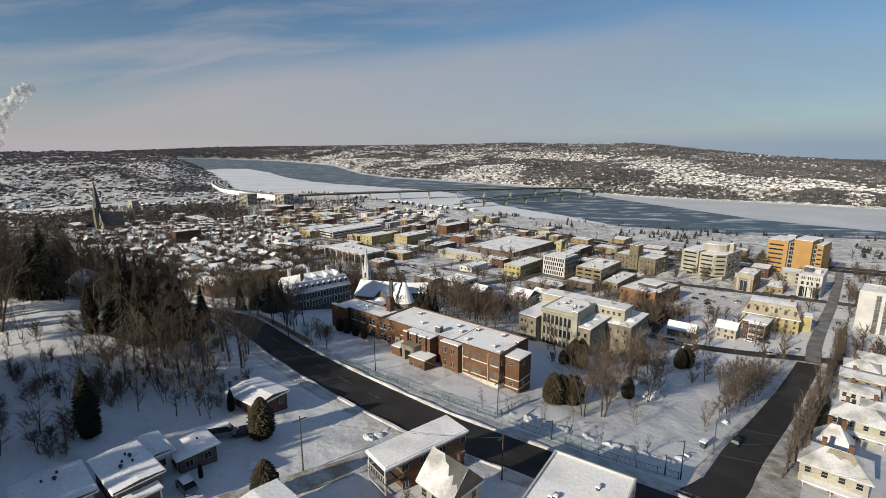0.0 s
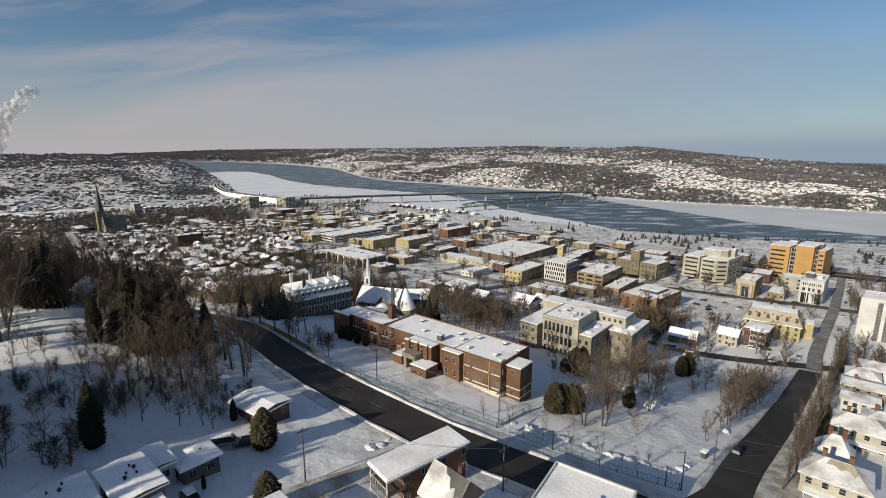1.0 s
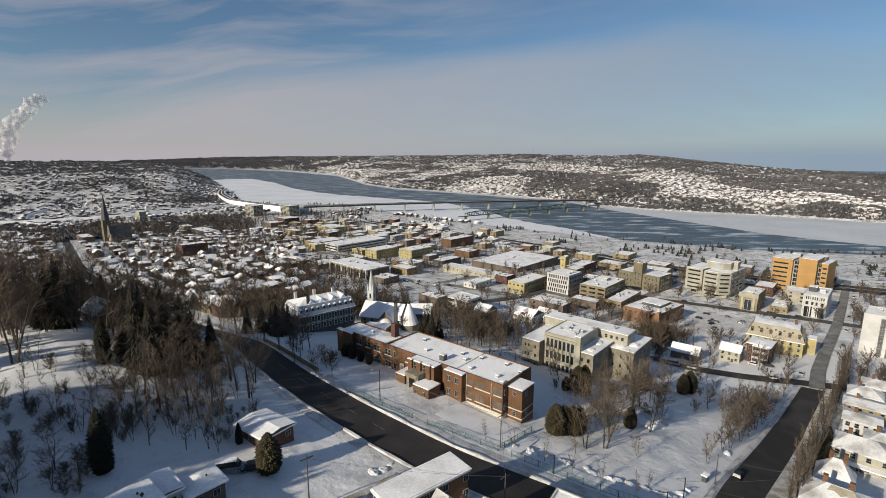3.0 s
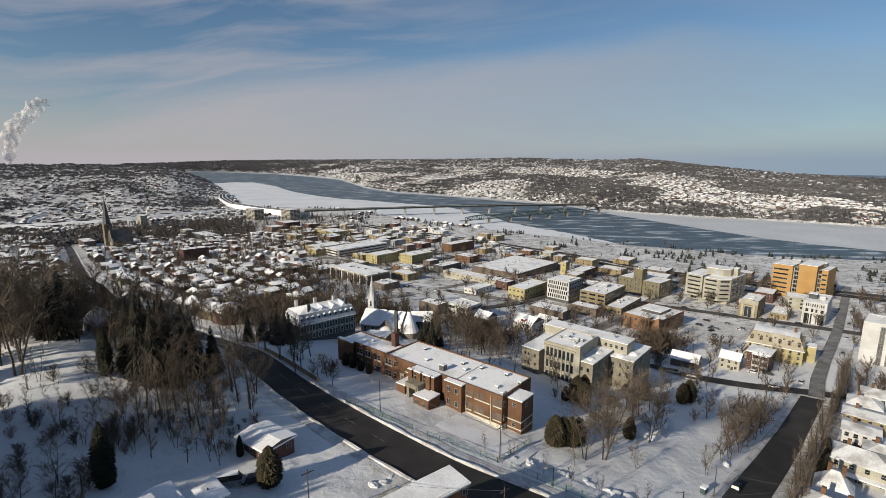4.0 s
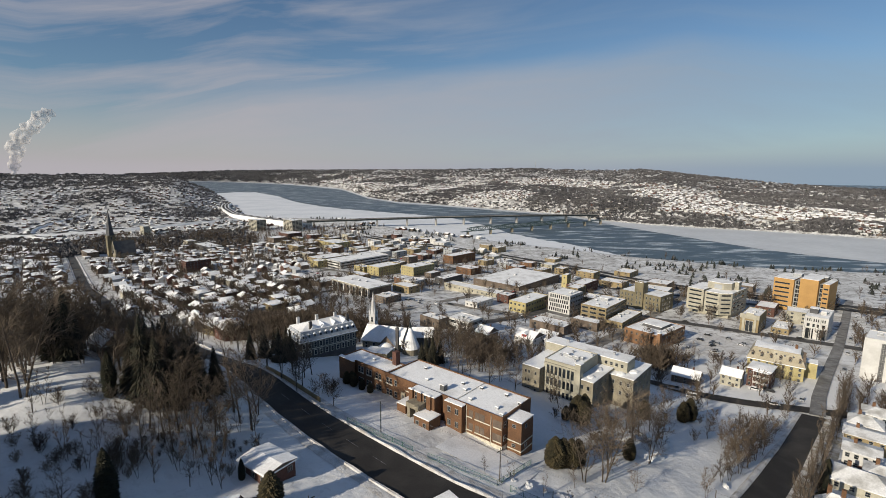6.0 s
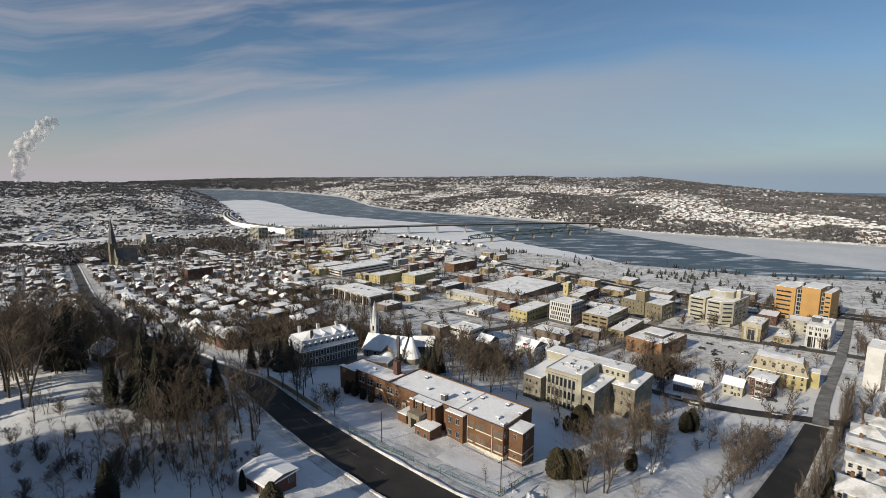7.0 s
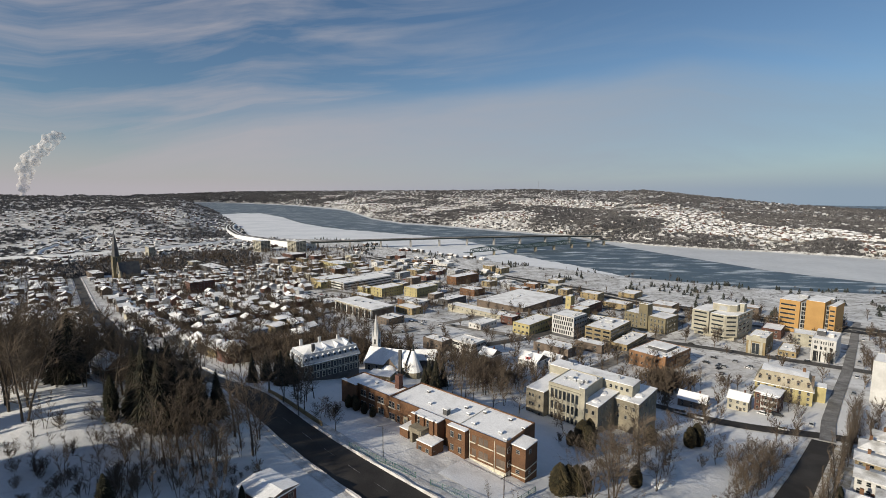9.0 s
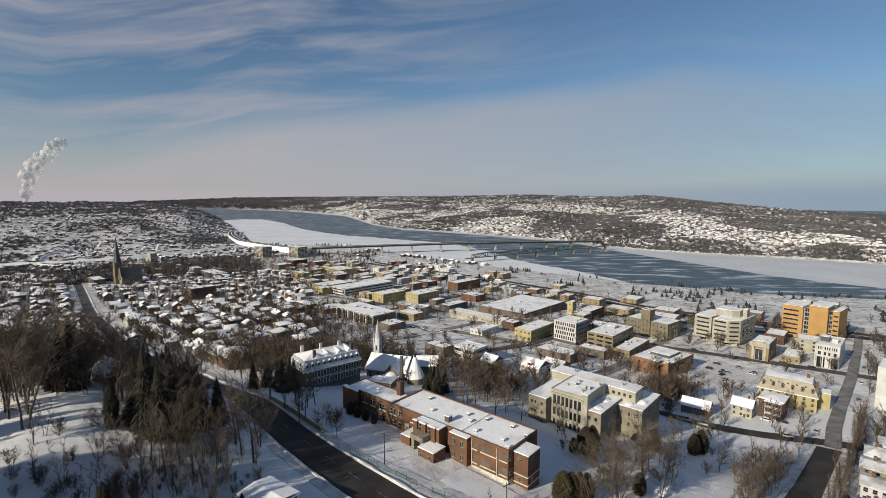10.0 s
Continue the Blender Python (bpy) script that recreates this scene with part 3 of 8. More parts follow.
def flat_roof(root, w, d, h, mat, trim=True, vents=3, x=0.0, y=0.0):
    bm = bmesh.new()
    box(bm, x - w / 2 + 0.3, x + w / 2 - 0.3, y - d / 2 + 0.3, y + d / 2 - 0.3, h - 0.25, h + 0.12)
    part("roof", bm, ROOF_SNOW, root, "flat roof under snow")
    bm = bmesh.new()
    p = 0.45
    for a in ((-w / 2, w / 2, -d / 2, -d / 2 + 0.3), (-w / 2, w / 2, d / 2 - 0.3, d / 2), (-w / 2, -w / 2 + 0.3, -d / 2 + 0.3, d / 2 - 0.3), (w / 2 - 0.3, w / 2, -d / 2 + 0.3, d / 2 - 0.3)):
        box(bm, x + a[0], x + a[1], y + a[2], y + a[3], h, h + p)
    part("parapet", bm, mat, root)
    for k in range(vents):
        s = random.uniform(0.5, 1.4)
        vx, vy = x + random.uniform(-0.35, 0.35) * w, y + random.uniform(-0.35, 0.35) * d
        bm = bmesh.new()
        box(bm, vx - s, vx + s, vy - s * 0.7, vy + s * 0.7, h + 0.12, h + 0.12 + s * 0.9, 0)
        box(bm, vx - s * 0.9, vx + s * 0.9, vy - s * 0.6, vy + s * 0.6, h + 0.12 + s * 0.9, h + 0.25 + s * 0.9, 1)
        part("roof_vent", bm, [GREY, ROOF_SNOW], root)


def block(name, label, x, y, yaw, w, d, h, mat, storeys=2, front=5, side=4, ww=1.3, wh=1.5, style="sash", category="building", vents=3, base=0.6, left=0, skip=0.0, ground_z=None):
    """A flat-roofed building with windows on its front, its right end and, if given, its left end."""
    root = thing(name, x, y, yaw, label, category, ground_z)
    drop = low(x, y, yaw, w, d)
    box_part("wall", root, mat, -w / 2, w / 2, -d / 2, d / 2, drop, h)
    flat_roof(root, w, d, h, mat, vents=vents)
    facade(root, "front", w, d, base, h, storeys, front, ww, wh, style, skip)
    facade(root, "right", w, d, base, h, storeys, side, ww, wh, style, skip)
    if left:
        facade(root, "left", w, d, base, h, storeys, left, ww, wh, style, skip)
    return root


def gable_roof(root, w, d, h, rise, over=0.4, mat=None, thick=0.35, hip=False, name="roof"):
    """A pitched roof, ridge along x, under a layer of snow."""
    bm = bmesh.new()
    W, D = w / 2 + over, d / 2 + over
    rx = W - D * 0.8 if hip else W
    rx = max(rx, 0.3)
    lo = [(-W, -D, h), (W, -D, h), (W, D, h), (-W, D, h)]
    hi = [(-W, -D, h + thick), (W, -D, h + thick), (W, D, h + thick), (-W, D, h + thick)]
    v = [bm.verts.new(p) for p in lo + hi + [(-rx, 0, h + thick + rise), (rx, 0, h + thick + rise)]]
    for f in ((3, 2, 1, 0), (0, 1, 5, 4), (1, 2, 6, 5), (2, 3, 7, 6), (3, 0, 4, 7), (4, 5, 9, 8), (6, 7, 8, 9), (5, 6, 9), (7, 4, 8)):
        face = bm.faces.new([v[i] for i in f])
        face.material_index = 1 if len(f) == 3 and not hip else 0
    return part(name, bm, [mat or ROOF_SNOW, BROWN], root, "snow-covered pitched roof")


def house(name, label, x, y, yaw, w, d, h, rise, mat, storeys=1, hip=False, cols=3, side=2, chimney=True, ground_z=None, category="house"):
    root = thing(name, x, y, yaw, label, category, ground_z)
    drop = low(x, y, yaw, w, d)
    bm = bmesh.new()
    box(bm, -w / 2, w / 2, -d / 2, d / 2, drop, h)
    part("wall", bm, mat, root)
    if not hip:
        bm = bmesh.new()
        for sx in (-1, 1):
            a = [bm.verts.new(p) for p in ((sx * w / 2, -d / 2, h), (sx * w / 2, d / 2, h), (sx * w / 2, 0, h + rise))]
            bm.faces.new(a if sx > 0 else a[::-1])
        part("gable", bm, mat, root)
    gable_roof(root, w, d, h, rise, hip=hip)
    facade(root, "front", w, d, 0.4, h, storeys, cols, 1.1, 1.3, "sash")
    facade(root, "right", w, d, 0.4, h, storeys, side, 1.0, 1.2, "sash")
    if side > 1:
        facade(root, "left", w, d, 0.4, h, storeys, side, 1.0, 1.2, "sash")
    bm = bmesh.new()
    box(bm, w * 0.1, w * 0.1 + 1.0, -d / 2 - 0.06, -d / 2 + 0.05, 0.1, 2.15)
    part("door", bm, WOOD, root)
    if chimney:
        bm = bmesh.new()
        cx = w * 0.22
        box(bm, cx - 0.35, cx + 0.35, -0.35 + d * 0.1, 0.35 + d * 0.1, h + 0.2, h + rise + 1.3)
        part("chimney", bm, DARK_BRICK, root)
    return root


TAKEN = []                            # footprints already built on: x, y, radius


def take(x, y, w, d):
    TAKEN.append((x, y, 0.5 * math.hypot(w, d)))


def is_free(x, y, r):
    return all(math.hypot(x - a, y - b) > r + c * 0.85 for a, b, c in TAKEN)


def volume(root, name, mat, x0, x1, y0, y1, z0, z1, cap=True, label=""):
    """A box-shaped wing with a lid of snow."""
    box_part(name, root, mat, x0, x1, y0, y1, z0, z1, label)
    if cap:
        bm = bmesh.new()
        box(bm, x0 - 0.12, x1 + 0.12, y0 - 0.12, y1 + 0.12, z1, z1 + 0.22)
        bmesh.ops.bevel(bm, geom=[e for e in bm.edges if all(v.co.z > z1 + 0.1 for v in e.verts)], offset=0.1, segments=1, affect="EDGES")
        part("snow_cap", bm, ROOF_SNOW, root)


def ridge(root, name, mat, p, q, radius, sides=8):
    """A straight round bar from p to q."""
    bm = bmesh.new()
    p, q = Vector(p), Vector(q)
    turn = (q - p).to_track_quat("Z", "Y").to_matrix().to_4x4()
    bmesh.ops.create_cone(bm, cap_ends=True, segments=sides, radius1=radius, radius2=radius, depth=(q - p).length, matrix=Matrix.Translation((p + q) / 2) @ turn)
    return part(name, bm, mat, root)


# ---- school ----
def school():
    x, y, yaw, w, d, h = -6.3, 138.3, -39.4, 65.0, 14.6, 9.0
    root = thing("school", x, y, yaw, "long red-brick school with a snowy flat roof beside the street", "school", z=69.9)
    take(x, y, w, 16)
    f = -d / 2
    drop = -4.5
    split = -10.5
    box_part("wall", root, BRICK, split, w / 2, f, d / 2, drop, h)
    box_part("wall", root, BRICK, -w / 2, split - 0.01, f, 1.0, drop, h)
    flat_roof(root, w / 2 - split, d, h, BRICK, vents=0, x=(w / 2 + split) / 2)
    flat_roof(root, w / 2 + split, 1.0 - f, h, BRICK, vents=0, x=(split - w / 2) / 2, y=(f + 1.0) / 2)
    box_part("plinth", root, TRIM, 20.8, w / 2 + 0.06, f - 0.06, d / 2 + 0.06, drop, 1.3, "pale stone plinth")
    volume(root, "end_bay", BRICK, -w / 2 - 0.4, -26.0, f - 1.3, f, drop, h + 0.5)
    volume(root, "pier", BRICK, -26.4, -24.6, f - 1.9, f - 1.3, drop, h + 0.8)
    # entrance bay with brick piers and tall stair windows
    volume(root, "centre_bay", BRICK, 2.8, 12.0, f - 3.2, f, drop, h + 0.3)
    for px in (2.6, 5.9, 9.4):
        volume(root, "pier", BRICK, px, px + 1.5, f - 3.8, f - 3.2, drop, h + 0.6)
    volume(root, "stair_bay", BRICK, 14.6, 20.6, f - 1.8, f, drop, h + 0.1)
    volume(root, "vestibule", BRICK, 8.6, 14.2, f - 8.0, f - 3.2, drop, 5.2)
    volume(root, "vestibule", BRICK, -0.4, 3.0, f - 5.6, f - 0.1, drop, 5.0)
    box_part("portal", root, STONE, 4.3, 5.3, f - 6.2, f - 3.2, drop, 5.6, "carved pale stone doorway surround")
    box_part("portal", root, STONE, 7.5, 8.5, f - 6.2, f - 3.2, drop, 5.6, "carved pale stone doorway surround")
    box_part("portal_lintel", root, STONE, 4.0, 8.8, f - 6.4, f - 3.2, 5.6, 7.0, "pale stone lintel over the doorway")
    box_part("door", root, DARK, 5.3, 7.5, f - 4.2, f - 4.0, drop, 5.6)
    box_part("side_portal", root, STONE, -4.0, -2.2, f - 0.5, f - 0.01, 0, 5.2, "pale stone side doorway")
    box_part("side_door", root, DARK, -3.6, -2.6, f - 0.56, f - 0.5, 0, 4.4)
    # end tower with its pale bands
    volume(root, "end_tower", BRICK, w / 2, w / 2 + 4.4, f + 2.2, f + 8.2, drop - 3, h - 0.6)
    for z in (0.4, 2.6):
        box_part("band", root, TRIM, w / 2 - 0.01, w / 2 + 4.5, f + 2.08, f + 2.19, z, z + 0.3)
        box_part("band", root, TRIM, w / 2 + 4.41, w / 2 + 4.52, f + 2.08, f + 8.2, z, z + 0.3)
    for z in (1.6, 7.0):
        window(root, w / 2 + 2.2, f + 2.14, z, 1.1, 1.0, 0, "sash")
        window(root, w / 2 + 4.45, f + 4.4, z, 1.0, 1.1, 90, "sash")
    box_part("chimney", root, DARK_BRICK, -14.4, -12.6, -1.2, 0.6, h, h + 4.6)
    volume(root, "penthouse", DARK, 9.5, 11.1, -5.2, -3.6, h + 0.1, h + 1.8)
    for k, (vx, vy) in enumerate(((2, -3), (-4, 3), (-22, -3), (12, 2), (15, -1), (18, 3), (19.6, -4.6), (26, 4), (28, -4), (31.5, 2), (31, -6.2))):
        volume(root, "roof_vent", DARK if k % 2 else GREY, vx, vx + 0.9, vy, vy + 0.7, h + 0.1, h + 0.7)
    ridge(root, "roof_seam", TRIM, (17, f + 0.4, h + 0.28), (17, d / 2 - 0.4, h + 0.28), 0.09)
    # storeys: bricked-in panels between stone lintels and sills
    for z in (3.3, 7.1):
        for u in (22.4, 24.6, 26.2, 30.2, 31.6):
            box_part("blind_panel", root, BROWN, u - 0.7, u + 0.7, f - 0.04, f - 0.01, z - 1, z + 1, "bricked-in window panel")
        for u, half in ((21.9, 0.9), (26.2, 2.5), (31, 1.3), (-23, 1.4), (-19, 1.4), (-14.5, 1.6), (-9.5, 1.6), (-1.2, 1.0)):
            box_part("sill", root, TRIM, u - half, u + half, f - 0.16, f - 0.02, z - 1.3, z - 1.02)
        for u in (-23.7, -22.3, -19.7, -18.3, -15.2, -13.8, -10.2, -8.8, -6.6):
            window(root, u, f - 0.05, z, 1.05, 1.9, 0, "sash")
        window(root, 16.2, f - 1.85, z, 1.1, 1.7, 0, "cross")
        window(root, 18.9, f - 1.85, z, 1.1, 1.7, 0, "cross")
        window(root, w / 2 + 0.05, f + 1.2, z, 1.2, 1.6, 90, "sash")
    for u in (4.95, 8.45):
        window(root, u, f - 3.25, 8.0, 0.8, 2.2, 0, "sash")
        box_part("key_panel", root, TRIM, u - 0.55, u + 0.55, f - 3.3, f - 3.21, 9.12, 9.3)
    for u in (9.9, 12.6):
        window(root, u, f - 8.05, 3.4, 1.1, 1.2, 0, "cross")
    for u in (20.9, 29.0):
        box_part("downpipe", root, TRIM, u, u + 0.13, f - 0.2, f - 0.02, -1, h)
    return root


school()


# ---- mansard buildings ----
def mansard(root, w, d, eave, steep, inset, slate, dormers_front, dormers_right, drop, wall, band=True, top=1.6, cheek=None):
    box_part("wall", root, wall, -w / 2, w / 2, -d / 2, d / 2, drop, eave)
    bm = bmesh.new()
    lo = [bm.verts.new(p) for p in ((-w / 2 - 0.5, -d / 2 - 0.5, eave + 0.25), (w / 2 + 0.5, -d / 2 - 0.5, eave + 0.25), (w / 2 + 0.5, d / 2 + 0.5, eave + 0.25), (-w / 2 - 0.5, d / 2 + 0.5, eave + 0.25))]
    hi = [bm.verts.new((v.co.x - math.copysign(inset, v.co.x), v.co.y - math.copysign(inset, v.co.y), eave + steep)) for v in lo]
    for i in range(4):
        bm.faces.new((lo[i], lo[(i + 1) % 4], hi[(i + 1) % 4], hi[i]))
    bm.faces.new(hi)
    bm.faces.new(lo[::-1])
    part("mansard", bm, slate, root, "steep slate mansard slope")
    cornice = bmesh.new()
    box(cornice, -w / 2 - 0.6, w / 2 + 0.6, -d / 2 - 0.6, d / 2 + 0.6, eave - 0.1, eave + 0.24)
    part("cornice", cornice, ROOF_SNOW, root, "snow-capped cornice")
    hipw, hipd = w - 2 * inset + 1.0, d - 2 * inset + 1.0
    bm = bmesh.new()
    long_x = hipw > hipd
    run = abs(hipw - hipd) / 2 + 0.2
    e = [(run, 0), (-run, 0)] if long_x else [(0, run), (0, -run)]
    base = [bm.verts.new((sx * hipw / 2, sy * hipd / 2, eave + steep + 0.05)) for sx, sy in ((-1, -1), (1, -1), (1, 1), (-1, 1))]
    r = [bm.verts.new((*p, eave + steep + top)) for p in e]
    if long_x:
        fs = ((base[0], base[1], r[0], r[1]), (base[1], base[2], r[0]), (base[2], base[3], r[1], r[0]), (base[3], base[0], r[1]))
    else:
        fs = ((base[0], base[1], r[1]), (base[1], base[2], r[0], r[1]), (base[2], base[3], r[0]), (base[3], base[0], r[1], r[0]))
    for f in fs:
        bm.faces.new(f)
    bm.faces.new(base[::-1])
    part("roof", bm, ROOF_SNOW, root, "low hipped roof under snow")
    for side, n, length, depth in (("front", dormers_front, w, d), ("right", dormers_right, d, w)):
        for k in range(n):
            u = -length / 2 + length * (k + 0.5) / n
            b2 = bmesh.new()
            zc = eave + steep * 0.48
            box(b2, -0.6, 0.6, 0.25, 1.9, zc - 0.9, zc + 0.75, 0)
            a = [b2.verts.new(p) for p in ((-0.75, 0.05, zc + 0.75), (0.75, 0.05, zc + 0.75), (0, 0.05, zc + 1.35), (-0.75, 2.1, zc + 0.75), (0.75, 2.1, zc + 0.75), (0, 2.1, zc + 1.35))]
            for f in ((0, 1, 2), (0, 2, 5, 3), (1, 4, 5, 2), (0, 3, 4, 1)):
                b2.faces.new([a[i] for i in f]).material_index = 1
            dm = part("dormer", b2, [cheek or WHITE, cheek or ROOF_SNOW], root)
            turn = 0 if side == "front" else 90
            dm.matrix_local = pose(u, -depth / 2 - 0.3, 0, 0, 0, 0) if side == "front" else pose(depth / 2 + 0.3, u, 0, 0, 0, turn)
            window(dm, 0, 0.24, zc - 0.05, 0.85, 1.3, 0, "sash", "pane")


def convent():
    x, y, yaw, w, d = -52.0, 186.7, -50.0, 13.0, 24.2
    root = thing("convent", x, y, yaw, "dark grey stone convent with white windows and a snowy mansard roof", "convent", z=69.0)
    take(x, y, w, d)
    mansard(root, w, d, 6.7, 4.0, 1.2, PALE_SLATE, 5, 10, low(x, y, yaw, w, d) - 5, DARK_STONE, top=1.7)
    for z in (1.7, 4.9):
        for k in range(10):
            v = -d / 2 + d * (k + 0.5) / 10
            box_part("window_surround", root, TRIM, w / 2 + 0.01, w / 2 + 0.06, v - 0.72, v + 0.72, z - 1.15, z + 1.15, "white-painted stone surround")
            window(root, w / 2 + 0.08, v, z, 1.05, 2.0, 90, "sash")
        for k in range(5):
            window(root, -w / 2 + w * (k + 0.5) / 5, -d / 2 - 0.05, z, 1.1, 2.0, 0, "sash")
    for z in (3.15, 6.25):
        box_part("string_course", root, TRIM, -w / 2 - 0.15, w / 2 + 0.15, -d / 2 - 0.15, d / 2 + 0.15, z, z + 0.35, "pale stone band")
    for cx, cy, mat in ((4.3, -7.6, DARK_STONE), (4.3, 8.6, DARK_STONE), (-3.2, -1.5, FROST), (-1.5, 6.0, FROST), (-4.5, -9.0, FROST)):
        box_part("chimney", root, mat, cx, cx + 0.9, cy, cy + 1.1, 9.8, 14.0)
    # cross gables that break the ridge
    for cy in (-6.0, -1.5, 3.5, 8.0):
        bm = bmesh.new()
        q = [bm.verts.new(p) for p in ((5.6, cy - 1.6, 10.6), (5.6, cy + 1.6, 10.6), (5.4, cy, 12.3), (-0.5, cy, 12.5))]
        for i in ((0, 1, 2), (1, 3, 2), (3, 0, 2), (0, 3, 1)):
            bm.faces.new([q[j] for j in i])
        bmesh.ops.recalc_face_normals(bm, faces=bm.faces)
        part("roof_gable", bm, ROOF_SNOW, root)
    return root


PALE_SLATE = material("pale_slate", (0.42, 0.44, 0.47), 0.7, (0.26, 0.29, 0.33), 0.5, low=0.4, high=0.65, fine=0.2, fine_scale=2)
OLIVE_STONE = material("olive_stone", (0.20, 0.17, 0.105), 0.9, (0.15, 0.13, 0.085), 0.3, fine=0.2, fine_scale=3, bump=0.25, bump_scale=5)
DARK_STONE = material("dark_stone", (0.105, 0.10, 0.098), 0.9, (0.075, 0.072, 0.07), 0.3, fine=0.2, fine_scale=3, bump=0.25, bump_scale=5)


def rectory():
    x, y, yaw, w, d = 169.7, 232.0, -38.0, 23.5, 16.0
    root = thing("rectory", x, y, yaw, "yellow-painted building with a beige snowy mansard roof", "building")
    take(x, y, w, d)
    mansard(root, w, d, 8.4, 6.0, 2.6, BEIGE_ROOF, 6, 3, low(x, y, yaw, w, d) - 1, YELLOW, top=0.6, cheek=BROWN)
    for z in (1.8, 4.6, 7.2):
        for k in range(7):
            window(root, -w / 2 + w * (k + 0.5) / 7, -d / 2 - 0.05, z, 1.1, 1.5, 0, "sash")
        for k in range(4):
            window(root, w / 2 + 0.05, -d / 2 + d * (k + 0.5) / 4, z, 1.1, 1.5, 90, "sash")
    for k in range(5):
        u = -w / 2 + 3 + (w - 6) * (k + 0.5) / 5
        bm = bmesh.new()
        bmesh.ops.create_cone(bm, cap_ends=True, segments=10, radius1=0.5, radius2=0.45, depth=0.5, matrix=pose(u, -d / 2 + 1.3, 12.6, 78))
        part("round_dormer", bm, DARK, root)
    box_part("chimney", root, BRICK, 7, 8.2, 2, 3.4, 13.5, 16.5)
    # gabled wing behind the right end
    volume(root, "wing", YELLOW, w / 2, w / 2 + 5, 2, 9, -4, 8.5)
    return root


BEIGE_ROOF = material("beige_shingle", (0.33, 0.29, 0.21), 0.85, (0.40, 0.36, 0.28), 0.25, low=0.4, high=0.65, fine=0.15, fine_scale=2)
convent()
rectory()


# ---- chapel with spire and conical turret ----
def cone_part(name, root, mat, x, y, z0, z1, r, sides=8, r2=0.05, turn=0.0, label=""):
    bm = bmesh.new()
    bmesh.ops.create_cone(bm, cap_ends=True, segments=sides, radius1=r, radius2=r2, depth=z1 - z0, matrix=pose(x, y, (z0 + z1) / 2, 0, 0, turn))
    return part(name, bm, mat, root, label)


def chapel():
    x, y, yaw = -28.2, 210.9, -17.0
    root = thing("chapel", x, y, yaw, "stone chapel with broad snowy roofs, slender spire and conical turret", "church", z=61.5)
    take(x, y, 26, 26)
    box_part("wall", root, STONE, -9.5, 9.5, -6.5, 6.5, -6, 3.6)
    gable_roof(root, 19, 13, 3.5, 5.4, over=0.6)
    bm = bmesh.new()
    for sx in (-9.5, 9.5):
        a = [bm.verts.new(p) for p in ((sx, -6.5, 3.5), (sx, 6.5, 3.5), (sx, 0, 8.9))]
        bm.faces.new(a if sx > 0 else a[::-1])
    part("gable", bm, STONE, root)
    for k in range(4):
        window(root, -7.5 + 3.8 * k, -6.55, 1.6, 1.1, 2.8, 0, "sash")
    # transept whose gable breaks the nave roof
    box_part("transept", root, STONE, 1.0, 8.0, -9.5, -6.5, -6, 3.4)
    arm = gable_roof(root, 10.5, 7.0, 3.4, 4.6, over=0.5, name="transept_roof")
    arm.matrix_local = pose(4.5, -5.0, 0, 0, 0, 90)
    # rounded apse under a dome of snow
    cone_part("apse", root, STONE, 4.5, -10.6, -6, 2.2, 3.4, 16, 3.4)
    bm = bmesh.new()
    bmesh.ops.create_uvsphere(bm, u_segments=20, v_segments=10, radius=1.0, matrix=Matrix.LocRotScale((4.5, -10.6, 2.2), None, (3.7, 3.7, 3.2)))
    part("apse_roof", bm, ROOF_SNOW, root, "smooth snow-covered dome")
    # rear wing with its own dark gable
    box_part("wing", root, DARK_STONE, 8.0, 18.0, 7.0, 15.0, -7, 2.6)
    rear = gable_roof(root, 11.0, 8.0, 2.6, 3.6, over=0.5, name="wing_roof")
    rear.matrix_local = pose(13.0, 11.0, 0, 0, 0, 18)
    # flat-roofed vestry on the near side
    volume(root, "vestry", BUFF, -0.5, 10.0, -22.5, -16.0, -3, 5.0)
    for k in range(4):
        window(root, 1.0 + 2.6 * k, -22.55, 3.2, 1.0, 1.5, 0, "sash")
    volume(root, "link", STONE, 3.0, 7.0, -16.0, -12.0, -4, 3.0)
    # frosted spire on a square tower
    sx, sy = -8.6, 3.6
    box_part("tower", root, FROST, sx - 1.5, sx + 1.5, sy - 1.5, sy + 1.5, -4, 13.2)
    for k in range(4):
        cone_part("pinnacle", root, FROST, sx + (-1.3 if k % 2 else 1.3), sy + (-1.3 if k // 2 else 1.3), 13.2, 16.6, 0.45, 6)
        window(root, *((sx, sy - 1.55, 10.8, 0.9, 2.4, 0), (sx - 1.55, sy, 10.8, 0.9, 2.4, 270), (sx, sy - 1.55, 6.8, 0.8, 1.6, 0), (sx + 1.55, sy, 10.8, 0.9, 2.4, 90))[k], "sash")
    cone_part("spire", root, FROST, sx, sy, 13.2, 24.2, 1.6, 8, turn=22.5, label="slender frosted spire")
    # round turret and a tall chimney
    tx, ty = 14.5, -7.1
    cone_part("turret", root, STONE, tx, ty, -5, 3.2, 3.6, 16, 3.6)
    cone_part("turret_roof", root, ROOF_SNOW, tx, ty, 3.1, 12.6, 4.3, 16, 0.35, label="snowy conical turret roof")
    cone_part("finial", root, STEEL, tx, ty, 11.6, 15.0, 0.7, 10, 0.05)
    box_part("chimney", root, DARK_STONE, 9.7, 10.9, -12.6, -11.4, -3, 13.3)
    return root


chapel()


